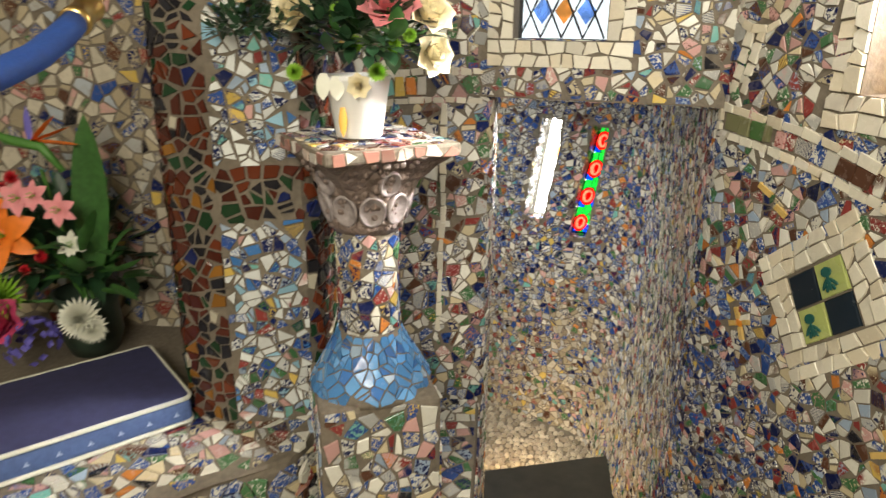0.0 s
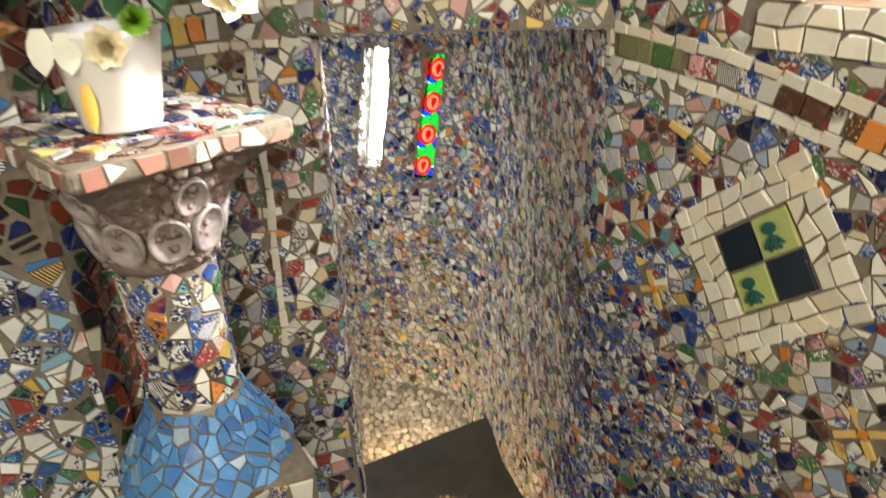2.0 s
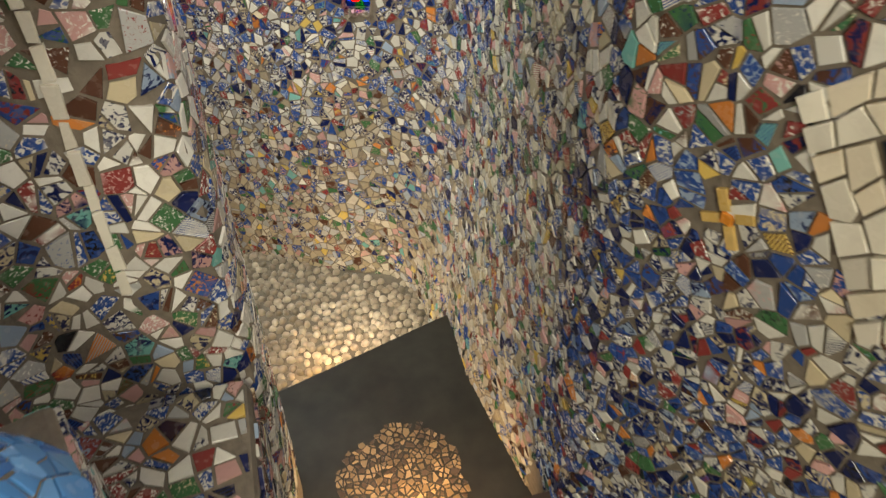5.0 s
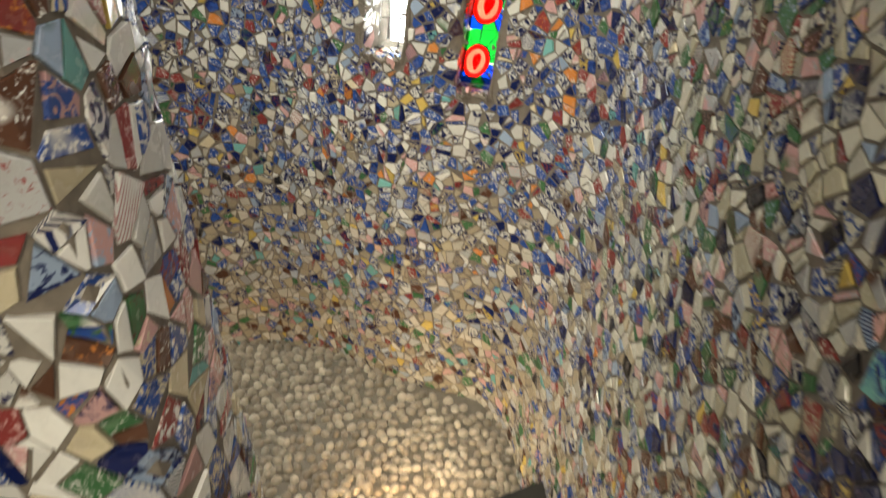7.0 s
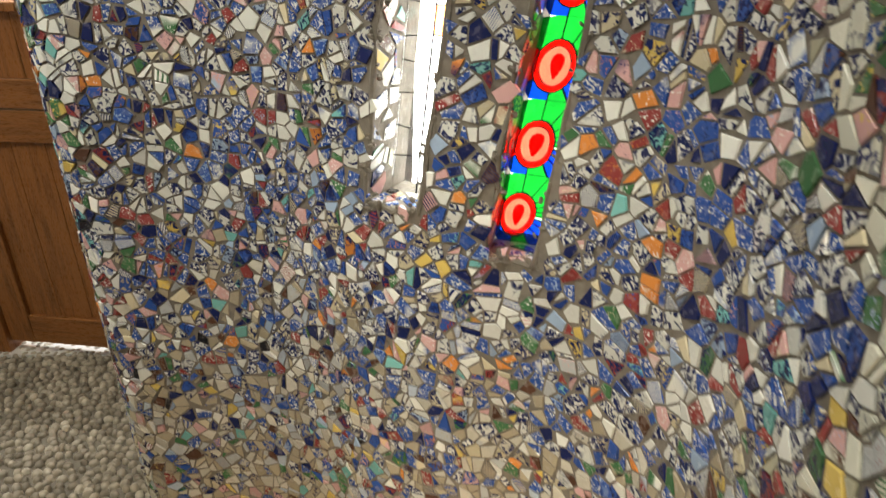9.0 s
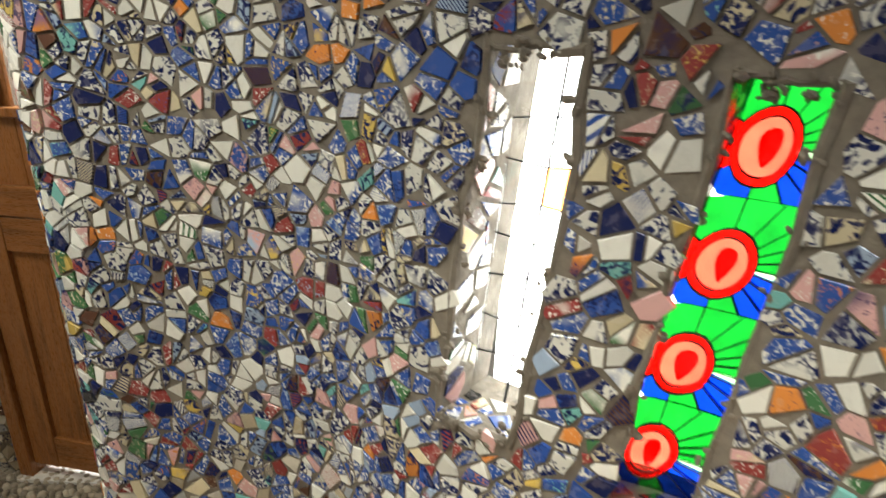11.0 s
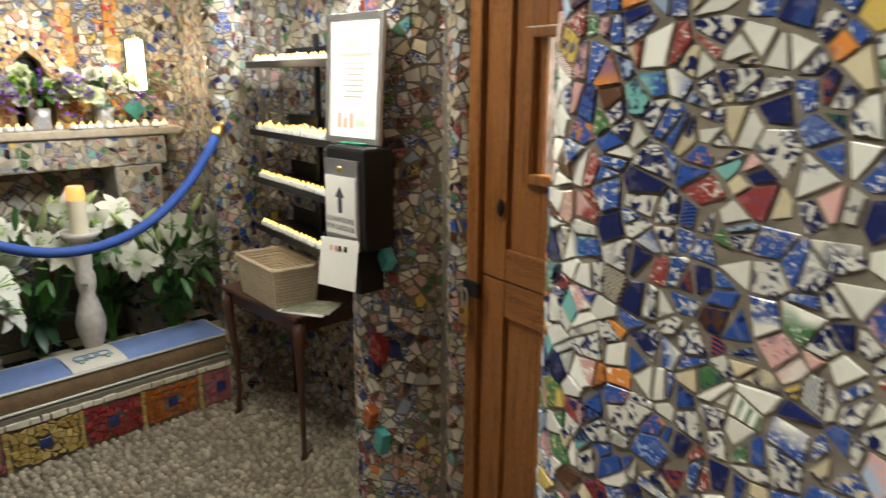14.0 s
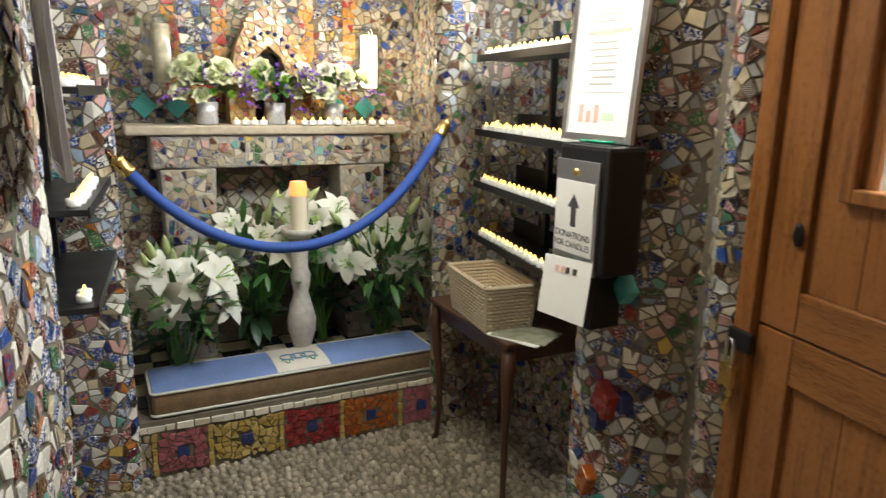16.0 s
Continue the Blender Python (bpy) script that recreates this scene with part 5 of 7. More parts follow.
for i in range(420):
    a, zz = rg2.uniform(0, 6.28), rg2.uniform(0.73, 0.89)
    r = np.interp(zz, [p[1] for p in cap_profile], [p[0] for p in cap_profile]) * 1.0
    bmesh.ops.create_icosphere(pebs, subdivisions=1, radius=rg2.uniform(0.003, 0.011), matrix=Matrix.Translation((r * math.cos(a), r * math.sin(a), zz)))
tagged(part("shell_bits", pebs, shell_mortar, pillar, "", True), kind="stuff")
cap = box(-0.158, 0.158, -0.158, 0.158, 0.895, 0.925, 0.008, None, pose(0, 0, 0, 0, 0, 35))
part("abacus", cap, mortar, pillar, "square top slab")
t35 = Matrix.Rotation(radians(35), 3, "Z")
lay(pillar, cells(-0.150, 0.150, -0.150, 0.150, 0.033, 0.005, rg), lambda a, b, t: t35 @ Vector((a, b, 0.925 + t)), china_mixed, lambda x, y: True, 0.005, "top_shard", 57, 120)
sq2 = square_face(0.158, 0)
edge_mat = tinted("pink_edge", [(3, (0.50, 0.40, 0.34)), (2, (0.36, 0.17, 0.13)), (2, (0.60, 0.56, 0.50)), (1, (0.16, 0.08, 0.06))], 0.3, 0.4)
for k in range(4):
    lay(pillar, cells(k * 0.316 + 0.006, (k + 1) * 0.316 - 0.006, 0.897, 0.923, 0.024, 0.004, rg, 0.3, 1.6), lambda a, b, t: t35 @ sq2(a, b, t), edge_mat, lambda x, y: True, 0.004, "edge_piece", 60 + k, 30)

POT = Vector((-0.292, 1.455, 1.764))
pot = thing("flower_pot", Matrix.Translation(POT), "white plastic flower pot filled with roses and green chrysanthemums", "flower pot")
part("bucket", lathe([(0.0, 0.0), (0.048, 0.0), (0.050, 0.004), (0.068, 0.118), (0.0705, 0.120), (0.0705, 0.128), (0.066, 0.128), (0.064, 0.115), (0.0, 0.10)], 32, None, None, False), white_plastic, pot, "white tapered plastic bucket", True)
for n, (x, z, way, size, mat, lab) in enumerate(((-0.123, 0.248, (-0.3, -0.8, 0.5), 0.085, petal_cream, "cream rose"), (0.075, 0.262, (0.1, -0.8, 0.6), 0.10, petal_pink, "pink rose"), (0.143, 0.246, (0.5, -0.6, 0.5), 0.09, petal_cream, "cream rose"), (0.150, 0.172, (0.7, -0.6, 0.2), 0.08, petal_cream, "cream rose"), (0.018, 0.112, (0, -1, 0.1), 0.040, petal_cream, "fading cream rose"), (-0.02, 0.30, (0, -0.6, 0.8), 0.09, petal_white, "white rose"), (0.11, 0.31, (0.3, -0.5, 0.8), 0.09, petal_white, "white rose"), (-0.20, 0.29, (-0.6, -0.5, 0.6), 0.08, petal_cream, "cream rose"))):
    y = -0.045 if abs(x) < 0.1 else -0.01
    rose(pot, (x, y - 0.03 if z < 0.15 else y, z), size, mat, way, n, lab)
for n, (x, z, s) in enumerate(((0.011, 0.193, 0.042), (0.055, 0.140, 0.045), (-0.113, 0.137, 0.042), (-0.020, 0.253, 0.042), (0.09, 0.19, 0.036), (0.12, 0.21, 0.034))):
    pompon(pot, (x, -0.075, z), s, lime, (0, -1, 0.3), 20 + n, "green button chrysanthemum", "chrysanthemum", 90)
pompon(pot, (-0.045, -0.085, 0.198), 0.035, petal_violet, (0, -1, 0.3), 31, "small blue thistle", "thistle", 40, 0.6, 0.06)
leaves(pot, (0.0, 0.0, 0.20), 0.15, 260, 0.05, leaf_dark, 5, "foliage", 0.75, 0.5)
leaves(pot, (-0.22, -0.03, 0.22), 0.085, 220, 0.022, leaf_dark, 6, "fine_foliage", 0.7, 0.6)
leaves(pot, (0.06, -0.04, 0.19), 0.10, 60, 0.06, leaf_green, 7, "broad_leaves", 0.7, 0.55)
v, f = [], []
petal(v, f, Matrix.Translation((-0.058, -0.062, 0.135)) @ pose(0, 0, 0, 250, 0, 0), 0.055, 0.030, 0.2, 0.1, 4, 0.5)
petal(v, f, Matrix.Translation((-0.03, -0.066, 0.13)) @ pose(0, 0, 0, 262, 0, 8), 0.05, 0.032, 0.1, 0.1, 4, 0.5)
bloom_part("wilted_petal", v, f, petal_white, pot, "drooping white lily petals")
v, f = [], []
petal(v, f, Matrix.Translation((-0.020, -0.066, 0.068)) @ pose(0, 0, 0, 265, 0, 6), 0.062, 0.018, 0.1, 0.2, 4, 0.3)
bloom_part("yellow_bud", v, f, petal_yellow, pot, "hanging yellow bud")

# ---------------------------------------------------------------- upper chapel: cushion, rope, bouquet
def cushion(name, L, W, H, m, label, top, side, mid=None):
    c = thing(name, m, label, "kneeler cushion")
    bm = box(-L / 2, L / 2, -W / 2, W / 2, 0.0, H, 0.018)
    bmesh.ops.subdivide_edges(bm, edges=[e for e in bm.edges if e.calc_length() > 0.1], cuts=6, use_grid_fill=True)
    for vert in bm.verts:
        if vert.co.z > H * 0.5:
            vert.co.z += 0.012 * (1 - (2 * vert.co.x / L) ** 2) * (1 - (2 * vert.co.y / W) ** 2) + 0.003 * noise.noise(Vector((vert.co.x * 9, vert.co.y * 9, 2)))
    part("side", bm, side, c, "patterned side band", True)
    tp = bmesh.new()
    n, k = 24, 8
    g = [[tp.verts.new((-L / 2 * 0.985 + L * 0.985 * i / n, -W / 2 * 0.97 + W * 0.97 * j / k, H + 0.004 + 0.012 * (1 - (2 * i / n - 1) ** 2) * (1 - (2 * j / k - 1) ** 2) + 0.002 * noise.noise(Vector((i * 0.7, j * 0.7, 0))))) for j in range(k + 1)] for i in range(n + 1)]
    for i in range(n):
        for j in range(k):
            tp.faces.new((g[i][j], g[i + 1][j], g[i + 1][j + 1], g[i][j + 1]))
    part("top_panel", tp, top, c, "", True)
    for z in (H, 0.008):
        e = 0.006
        loop = []
        for cx, cy, a0 in ((1, -1, -90), (1, 1, 0), (-1, 1, 90), (-1, -1, 180)):
            for a in (0, 30, 60, 90):
                r = 0.022
                loop.append((cx * (L / 2 - r) + r * math.cos(radians(a0 + a)), cy * (W / 2 - r) + r * math.sin(radians(a0 + a)), z))
        part("piping", tube(loop + [loop[0]], e, 7), piping_white, c, "white corded edge", True)
    return c


upper_cushion = cushion("kneeler_cushion", 0.62, 0.36, 0.075, pose(-1.10, 1.40, 1.004, 0, 0, 43), "navy velvet kneeler cushion with pale blue damask sides, on the ledge", velvet_navy, damask)
rg = random.Random(3)
for i in range(9):
    for s in (-1, 1):
        v, f = [], []
        for a in (0, 120, 240):
            petal(v, f, pose(-0.27 + i * 0.067, -0.1805, 0.036, 90, 0, 0) @ pose(0, 0, 0, 0, 0, a), 0.008, 0.005, 0.0, 0.0, 3, 0.4)
    bloom_part("fleur_print", v, f, damask_pale, upper_cushion)


def rope(points, radius, ends, label, hooks=True):
    r = thing("barrier_rope", pose(0, 0, 0), label, "barrier rope", "barrier ropes")
    part("cord", tube(points, radius, 14), rope_blue, r, "blue plush cord", True)
    for i in ends:
        p = Vector(points[i])
        q = Vector(points[1 if i == 0 else -2])
        d = (p - q).normalized()
        m = Matrix.Translation(p) @ d.to_track_quat("Z", "Y").to_matrix().to_4x4()
        bm = lathe([(radius * 0.9, -0.012), (radius * 1.2, -0.010), (radius * 1.2, 0.0), (radius * 1.08, 0.004), (radius * 1.08, 0.040), (radius * 1.2, 0.044), (radius * 1.2, 0.052), (radius * 0.5, 0.06), (radius * 0.3, 0.075)], 18, None, m)
        e = part("end_cap", bm, brass, r, "polished brass end cap", True)
        ring = [m @ Vector((0.011 * math.cos(a), 0, 0.083 + 0.011 * math.sin(a))) for a in np.linspace(0, 2 * math.pi, 14)]
        part("hook", tube(ring, 0.0028, 6), brass, e, "brass hook ring", True)
    return r


rope([(-0.70, 0.42, 1.90), (-0.655, 0.60, 1.905), (-0.61, 0.80, 1.932), (-0.617, 0.90, 1.951), (-0.625, 0.98, 1.977), (-0.630, 1.03, 1.998)], 0.019, [-1], "blue plush barrier rope with a brass end cap")
bq = thing("flower_arrangement", Matrix.Translation((-1.24, 1.86, 1.0)), "large mixed bouquet with orange lilies and a bird of paradise", "flowers")
part("vase", lathe([(0.0, 0), (0.07, 0), (0.09, 0.06), (0.085, 0.16), (0.10, 0.20), (0.09, 0.20), (0.075, 0.16), (0.0, 0.02)], 24, None, None, False), plain("clay_green", (0.03, 0.05, 0.035), 0.4, 0, 30, 0.3, 0.1), bq, "dark glazed vase", True)


def local(x, y, z):
    return (x + 1.24, y - 1.86, z - 1.0)


leaves(bq, local(-1.32, 1.92, 1.28), 0.20, 240, 0.09, leaf_dark, 15, "foliage", 0.9, 0.42)
leaves(bq, local(-1.15, 1.74, 1.30), 0.10, 30, 0.085, leaf_green, 16, "broad_leaves", 1.3, 0.5)
v, f = [], []
petal(v, f, Matrix.Translation(local(-1.16, 1.80, 1.30)) @ pose(0, 0, 0, 88, 6, 10), 0.46, 0.10, 0.15, 0.3, 7, 0.05)
petal(v, f, Matrix.Translation(local(-1.20, 1.84, 1.10)) @ pose(0, 0, 0, 70, 0, -60), 0.24, 0.12, 0.25, 0.2, 6, 0.1)
bloom_part("strap_leaf", v, f, leaf_green, bq, "tall dark strap leaf")
v, f = [], []
for a, L in ((-10, 0.13), (14, 0.12), (38, 0.10)):
    petal(v, f, Matrix.Translation(local(-1.24, 1.74, 1.68)) @ pose(0, 0, 0, 0, 0, -90) @ pose(0, 0, 0, a, 0, 0), L, 0.035, 0.15, 0.4, 4, 0.1)
bird = bloom_part("bird_of_paradise", v, f, petal_orange, bq, "orange bird of paradise flower")
part("beak", tube([local(-1.42, 1.74, 1.72), local(-1.30, 1.74, 1.68), local(-1.22, 1.74, 1.665), local(-1.17, 1.74, 1.60)], 0.014, 8, None, [0.3, 1.0, 1.0, 0.6]), stem_green, bird, "green beak", True)
v, f = [], []
petal(v, f, Matrix.Translation(local(-1.25, 1.74, 1.68)) @ pose(0, 0, 0, 60, 0, 30), 0.10, 0.018, 0.1, 0.4, 4, 0.1)
bloom_part("tongue", v, f, petal_violet, bird, "blue tongue")
for n, (x, z, s) in enumerate(((-1.264, 1.537, 0.10), (-1.155, 1.508, 0.09), (-1.22, 1.545, 0.08))):
    lily(bq, local(x, 1.68, z), s, (0.1, -1, 0.25), 60 + n, petal_pink)
for n, (x, z, s) in enumerate(((-1.327, 1.428, 0.19), (-1.40, 1.47, 0.16))):
    lily(bq, local(x, 1.68, z), s, (0.1, -1, 0.35), 70 + n, petal_orange)
for n, (x, z, s) in enumerate(((-1.278, 1.592, 0.05), (-1.236, 1.372, 0.045), (-1.31, 1.565, 0.04), (-1.29, 1.33, 0.04))):
    pompon(bq, local(x, 1.68, z), s, petal_red, (0, -1, 0.3), 80 + n, "red carnation", "carnation", 50)
lily(bq, local(-1.174, 1.73, 1.391), 0.08, (0.3, -1, 0.4), 75)
pompon(bq, local(-1.36, 1.66, 1.25), 0.15, lime, (0, -1, 0.4), 86, "lime green chrysanthemum", "chrysanthemum", 130, 0.5, 0.07)
rose(bq, local(-1.35, 1.64, 1.19), 0.12, petal_rose, (0, -1, 0.4), 87, "deep pink rose")
pompon(bq, local(-1.14, 1.66, 1.20), 0.12, petal_white, (0.2, -1, 0.4), 88, "white chrysanthemum", "chrysanthemum", 110, 0.55, 0.09)
pompon(bq, local(-1.11, 1.66, 1.17), 0.09, petal_white, (0.3, -1, 0.2), 89, "white chrysanthemum", "chrysanthemum", 90, 0.55, 0.09)
rg = random.Random(12)
v, f = [], []
for i in range(70):
    a, z = rg.uniform(0, 6.28), rg.uniform(-0.5, 1)
    d = Vector((math.cos(a) * math.sqrt(1 - z * z), math.sin(a) * math.sqrt(1 - z * z), z))
    m = Matrix.Translation(Vector(local(-1.28, 1.64, 1.125)) + d * 0.07) @ d.to_track_quat("Z", "Y").to_matrix().to_4x4()
    for k in range(4):
        petal(v, f, m @ pose(0, 0, 0, 20, 0, 90 * k), 0.014, 0.013, 0.1, 0.1, 2, 0.6)
tagged(bloom_part("hydrangea", v, f, petal_violet, bq, "violet blue hydrangea head"), kind="stuff")
stems(bq, (0, 0, 0.12), [local(-1.24, 1.75, 1.6), local(-1.3, 1.75, 1.4), local(-1.2, 1.75, 1.4), local(-1.38, 1.75, 1.2)], 0.005)

# ---------------------------------------------------------------- upper windows
win_over = thing("window_3", pose(0, 0, 0), "small leaded window with diamond panes over the doorway", "window", kind="structure")
a, b = LW
part("window_frame", tube([lintel_line.at(u, z, -0.07) for u, z in ((a, 2.35), (a, 1.955), (b, 1.955), (b, 2.35))], 0.008, 6), lead, win_over)
v, f = [], []
quad_piece(lintel_line, [(a, 1.96), (b, 1.96), (b, 2.35), (a, 2.35)], -0.085, v, f)
raw_object("pane", v, f, glass_clear, win_over)
cames = bmesh.new()
for k in range(-6, 8):
    for s in (1, -1):
        pts = []
        for t in np.linspace(0, 1, 12):
            u = a + k * 0.058 + s * t * 0.26 * 0.7
            z = 1.96 + t * 0.39
            if a <= u <= b:
                pts.append(lintel_line.at(u, z, -0.078))
        if len(pts) > 1:
            cames = tube(pts, 0.0028, 5, cames)
part("came", cames, lead, win_over, "lead lattice")
for k, (du, mat) in enumerate(((0.06, glass_sky), (0.12, glass_amber), (0.18, glass_sky))):
    pane(lintel_line, win_over, [(a + du - 0.026, 2.03), (a + du, 1.995), (a + du + 0.026, 2.03), (a + du, 2.065)], -0.080, mat, "coloured_pane")
lay(wall_lintel, cells(a, b, 0.004, 0.07, 0.03, 0.005, random.Random(6)), lambda p, q, t: lintel_line.at(p, 1.955 + t, -q), china_blue, lambda x, y: True, 0.004, "sill_shard", 61)
v, f = [], []
quad_piece(lintel_line, [(a - 0.1, 1.85), (b + 0.1, 1.85), (b + 0.1, 2.38), (a - 0.1, 2.38)], -0.125, v, f)
tagged(raw_object("backdrop", v, f, glowing("window_daylight", (0.9, 0.95, 1.0), 1.6), None), "daylight behind the leaded window", "backdrop", kind="structure")
win_side = thing("window_4", pose(0, 0, 0), "stained glass window of red, yellow and violet panes in the curved wall", "window", kind="structure")
rg = random.Random(9)
glass_yellow, glass_violet = clear_glass("glass_yellow", (1.0, 0.80, 0.25)), clear_glass("glass_violet", (0.75, 0.15, 0.80))
for poly in cells(WIN2[0], WIN2[1], WIN2[2], WIN2[3], 0.055, 0.004, rg, whole=True):
    pane(right_line, win_side, poly, -0.09, rg.choice([glass_yellow, glass_red, glass_violet, glass_amber, glass_yellow, glass_pale]))
v, f = [], []
quad_piece(right_line, [(WIN2[0] - 0.1, 1.8), (WIN2[1] + 0.1, 1.8), (WIN2[1] + 0.1, 2.55), (WIN2[0] - 0.1, 2.55)], -0.2, v, f)
tagged(raw_object("backdrop", v, f, glowing("side_daylight", (1.0, 0.97, 0.9), 9.0), None), "daylight behind the stained glass", "backdrop", kind="structure")

# ---------------------------------------------------------------- lower chapel: stable door
D0, D1 = Vector((-1.475, 4.347, 0)), Vector((-0.60, 4.203, 0))
dx = (D1 - D0).normalized()
door_m = Matrix(((dx.x, -dx.y, 0, D0.x), (dx.y, dx.x, 0, D0.y), (0, 0, 1, 0), (0, 0, 0, 1)))
door = thing("door_1", door_m, "varnished wooden stable door, closed, with a small glazed light", "door", kind="structure")
part("frame_post", box(0.0, 0.055, -0.02, 0.07, 0.0, 2.12, 0.004), door_wood, door, "door frame post")
part("frame_post", box(0.80, 0.88, -0.02, 0.07, 0.0, 2.12, 0.004), door_wood, door, "door frame post")
part("frame_head", box(0.0, 0.88, -0.02, 0.07, 2.05, 2.12, 0.004), rail_wood, door)
W0, W1 = 0.058, 0.798
upper = part("upper_leaf", box(W0, W0 + 0.105, 0.0, 0.045, 1.003, 2.04, 0.003), door_wood, door, "upper leaf of the stable door")
part("stile", box(W1 - 0.105, W1, 0.0, 0.045, 1.003, 2.04, 0.003), door_wood, upper)
part("rail", box(W0 + 0.105, W1 - 0.105, 0.002, 0.043, 1.003, 1.10, 0.003), rail_wood, upper)
part("rail", box(W0 + 0.105, W1 - 0.105, 0.002, 0.043, 1.95, 2.04, 0.003), rail_wood, upper)
gx0, gx1, gz0, gz1 = 0.258, 0.475, 1.34, 1.705
for k, (a, b) in enumerate(((W0 + 0.105, 0.29), (0.29, 0.43), (0.43, 0.57), (0.57, W1 - 0.105))):
    part("panel_board", box(a + 0.001, b - 0.001, 0.016, 0.030, 1.10, 1.33 if gx0 - 0.03 < (a + b) / 2 < gx1 + 0.03 else 1.95, 0.002), door_wood, upper)
    if gx0 - 0.03 < (a + b) / 2 < gx1 + 0.03:
        part("panel_board", box(a + 0.001, b - 0.001, 0.016, 0.030, 1.72, 1.95, 0.002), door_wood, upper)
for a, b, c, d in ((gx0 - 0.03, gx0, gz0 - 0.03, gz1 + 0.03), (gx1, gx1 + 0.03, gz0 - 0.03, gz1 + 0.03), (gx0, gx1, gz0 - 0.03, gz0), (gx0, gx1, gz1, gz1 + 0.03)):
    part("light_frame", box(a, b, -0.006, 0.045, c, d, 0.004), door_wood, upper, "moulded frame of the glazed light")
part("pane", box(gx0, gx1, 0.036, 0.040, gz0, gz1), glass_clear, upper, "clear pane")
lower = part("lower_leaf", box(W0, W0 + 0.105, 0.0, 0.045, 0.058, 0.997, 0.003), door_wood, door, "lower leaf of the stable door")
part("stile", box(W1 - 0.105, W1, 0.0, 0.045, 0.058, 0.997, 0.003), door_wood, lower)
part("rail", box(W0 + 0.105, W1 - 0.105, 0.002, 0.043, 0.885, 0.997, 0.003), rail_wood, lower)
part("rail", box(W0 + 0.105, W1 - 0.105, 0.002, 0.043, 0.058, 0.18, 0.003), rail_wood, lower)
for a, b in ((W0 + 0.105, 0.30), (0.30, 0.43), (0.43, 0.56), (0.56, W1 - 0.105)):
    part("panel_board", box(a + 0.001, b - 0.001, 0.016, 0.030, 0.18, 0.885, 0.002), door_wood, lower)
part("keyhole_cover", lathe([(0.016, 0), (0.016, 0.003), (0.012, 0.006), (0.0, 0.006)], 16, None, pose(0.145, -0.006, 1.225, 90, 0, 0) @ Matrix.Diagonal((0.8, 1.7, 1, 1))), black_metal, upper, "black keyhole cover")
part("hasp", box(0.0, 0.075, -0.034, -0.018, 0.925, 0.975, 0.004), black_metal, door, "black iron hasp")
lock = thing("padlock", door_m @ pose(0.028, -0.046, 0.78), "brass padlock hanging from the hasp of the stable door", "padlock")
part("shackle", tube([(-0.012, 0, 0.11), (-0.012, 0, 0.155), (-0.006, 0, 0.172), (0.006, 0, 0.172), (0.012, 0, 0.155), (0.012, 0, 0.11)], 0.0042, 8), steel, lock, "steel shackle", True)
part("lock_body", box(-0.022, 0.022, -0.009, 0.009, 0.05, 0.112, 0.006), brass, lock)
part("key", box(-0.006, 0.010, -0.003, 0.003, -0.01, 0.052, 0.002, None, pose(0, 0, 0, 0, 14, 0)), brass, lock, "brass key")
# sill colour lightened so the daylight strip under the door shows white
slab("doorstep", -1.47, -0.6, 4.30, 4.75, -0.05, 0.012, plain("pale_stone", (0.62, 0.60, 0.55), 0.7, 0, 30, 0.2, 0.2), "cement door sill", "sill")
# stone wall and daylight beyond the door
stone_out = plain("rubble_wall", (0.42, 0.36, 0.30), 0.9, 0, 9, 0.45, 0.8, None, 0.02)
slab("wall_outside", -2.0, 0.2, 4.80, 4.88, -0.1, 2.38, stone_out, "sunlit rubble wall outside the door", "wall")
lamp("porch_daylight", "AREA", 70, look((-1.0, 4.60, 2.36), (-1.05, 4.74, 0.9)), 0.5, 0.2, DAY)

# ---------------------------------------------------------------- lower chapel: altar
platform = thing("altar_step", pose(0, 0, 0), "raised altar step with a riser of square mosaic panels", "altar step", kind="structure")
part("step_body", prism([(-3.06, 2.92), (-3.045, 4.36), (-3.90, 4.62), (-3.90, 2.86)], 0.0, 0.245), cement, platform)
riser = Wall([(-3.06, 2.92), (-3.05, 3.6), (-3.045, 4.36)], -1)
rg = random.Random(21)
marks = [2.96, 3.09, 3.30, 3.585, 3.85, 4.125, 4.34]
fills = [china_cream, pink_stone, yellow_stone, red_stone, orange_stone, pink_stone]
labels = ["pale_stone", "pink_stone", "yellow_stone", "red_stone", "orange_stone", "pink_stone"]
for (y0, y1), mat, nm in zip(zip(marks, marks[1:]), fills, labels):
    a, b = y0 - 2.92 + 0.012, y1 - 2.92 - 0.012
    c = (a + b) / 2
    if mat is not china_cream:
        polys = [p for p in cells(a, b, 0.02, 0.19, 0.030, 0.005, rg, 0.4) if abs(sum(q[0] for q in p) / len(p) - c) > 0.028 or abs(sum(q[1] for q in p) / len(p) - 0.10) > 0.028]
        lay(platform, polys, riser.at, mat, lambda x, y: True, 0.010, nm, 90)
        v, f = [], []
        shard_mesh([(c - 0.022, 0.078), (c + 0.022, 0.078), (c + 0.022, 0.122), (c - 0.022, 0.122)], riser.at, 0.011, rg, v, f)
        raw_object("blue_square", v, f, blue_tile, platform)
    else:
        lay(platform, cells(a, b, 0.02, 0.19, 0.032, 0.005, rg), riser.at, mat, lambda x, y: True, 0.010, nm, 91)
    along(riser, [(b + 0.012, 0.012), (b + 0.012, 0.20)], 0.018, 0.028, yellow_stone, platform, "border_stone", 92)
along(riser, [(0.03, 0.212), (1.43, 0.212)], 0.026, 0.05, cream_tile, platform, "border_stone", 93)
checker = thing("tile_floor", pose(0, 0, 0), "checker floor of black and cream tiles before the altar", "floor", kind="structure")
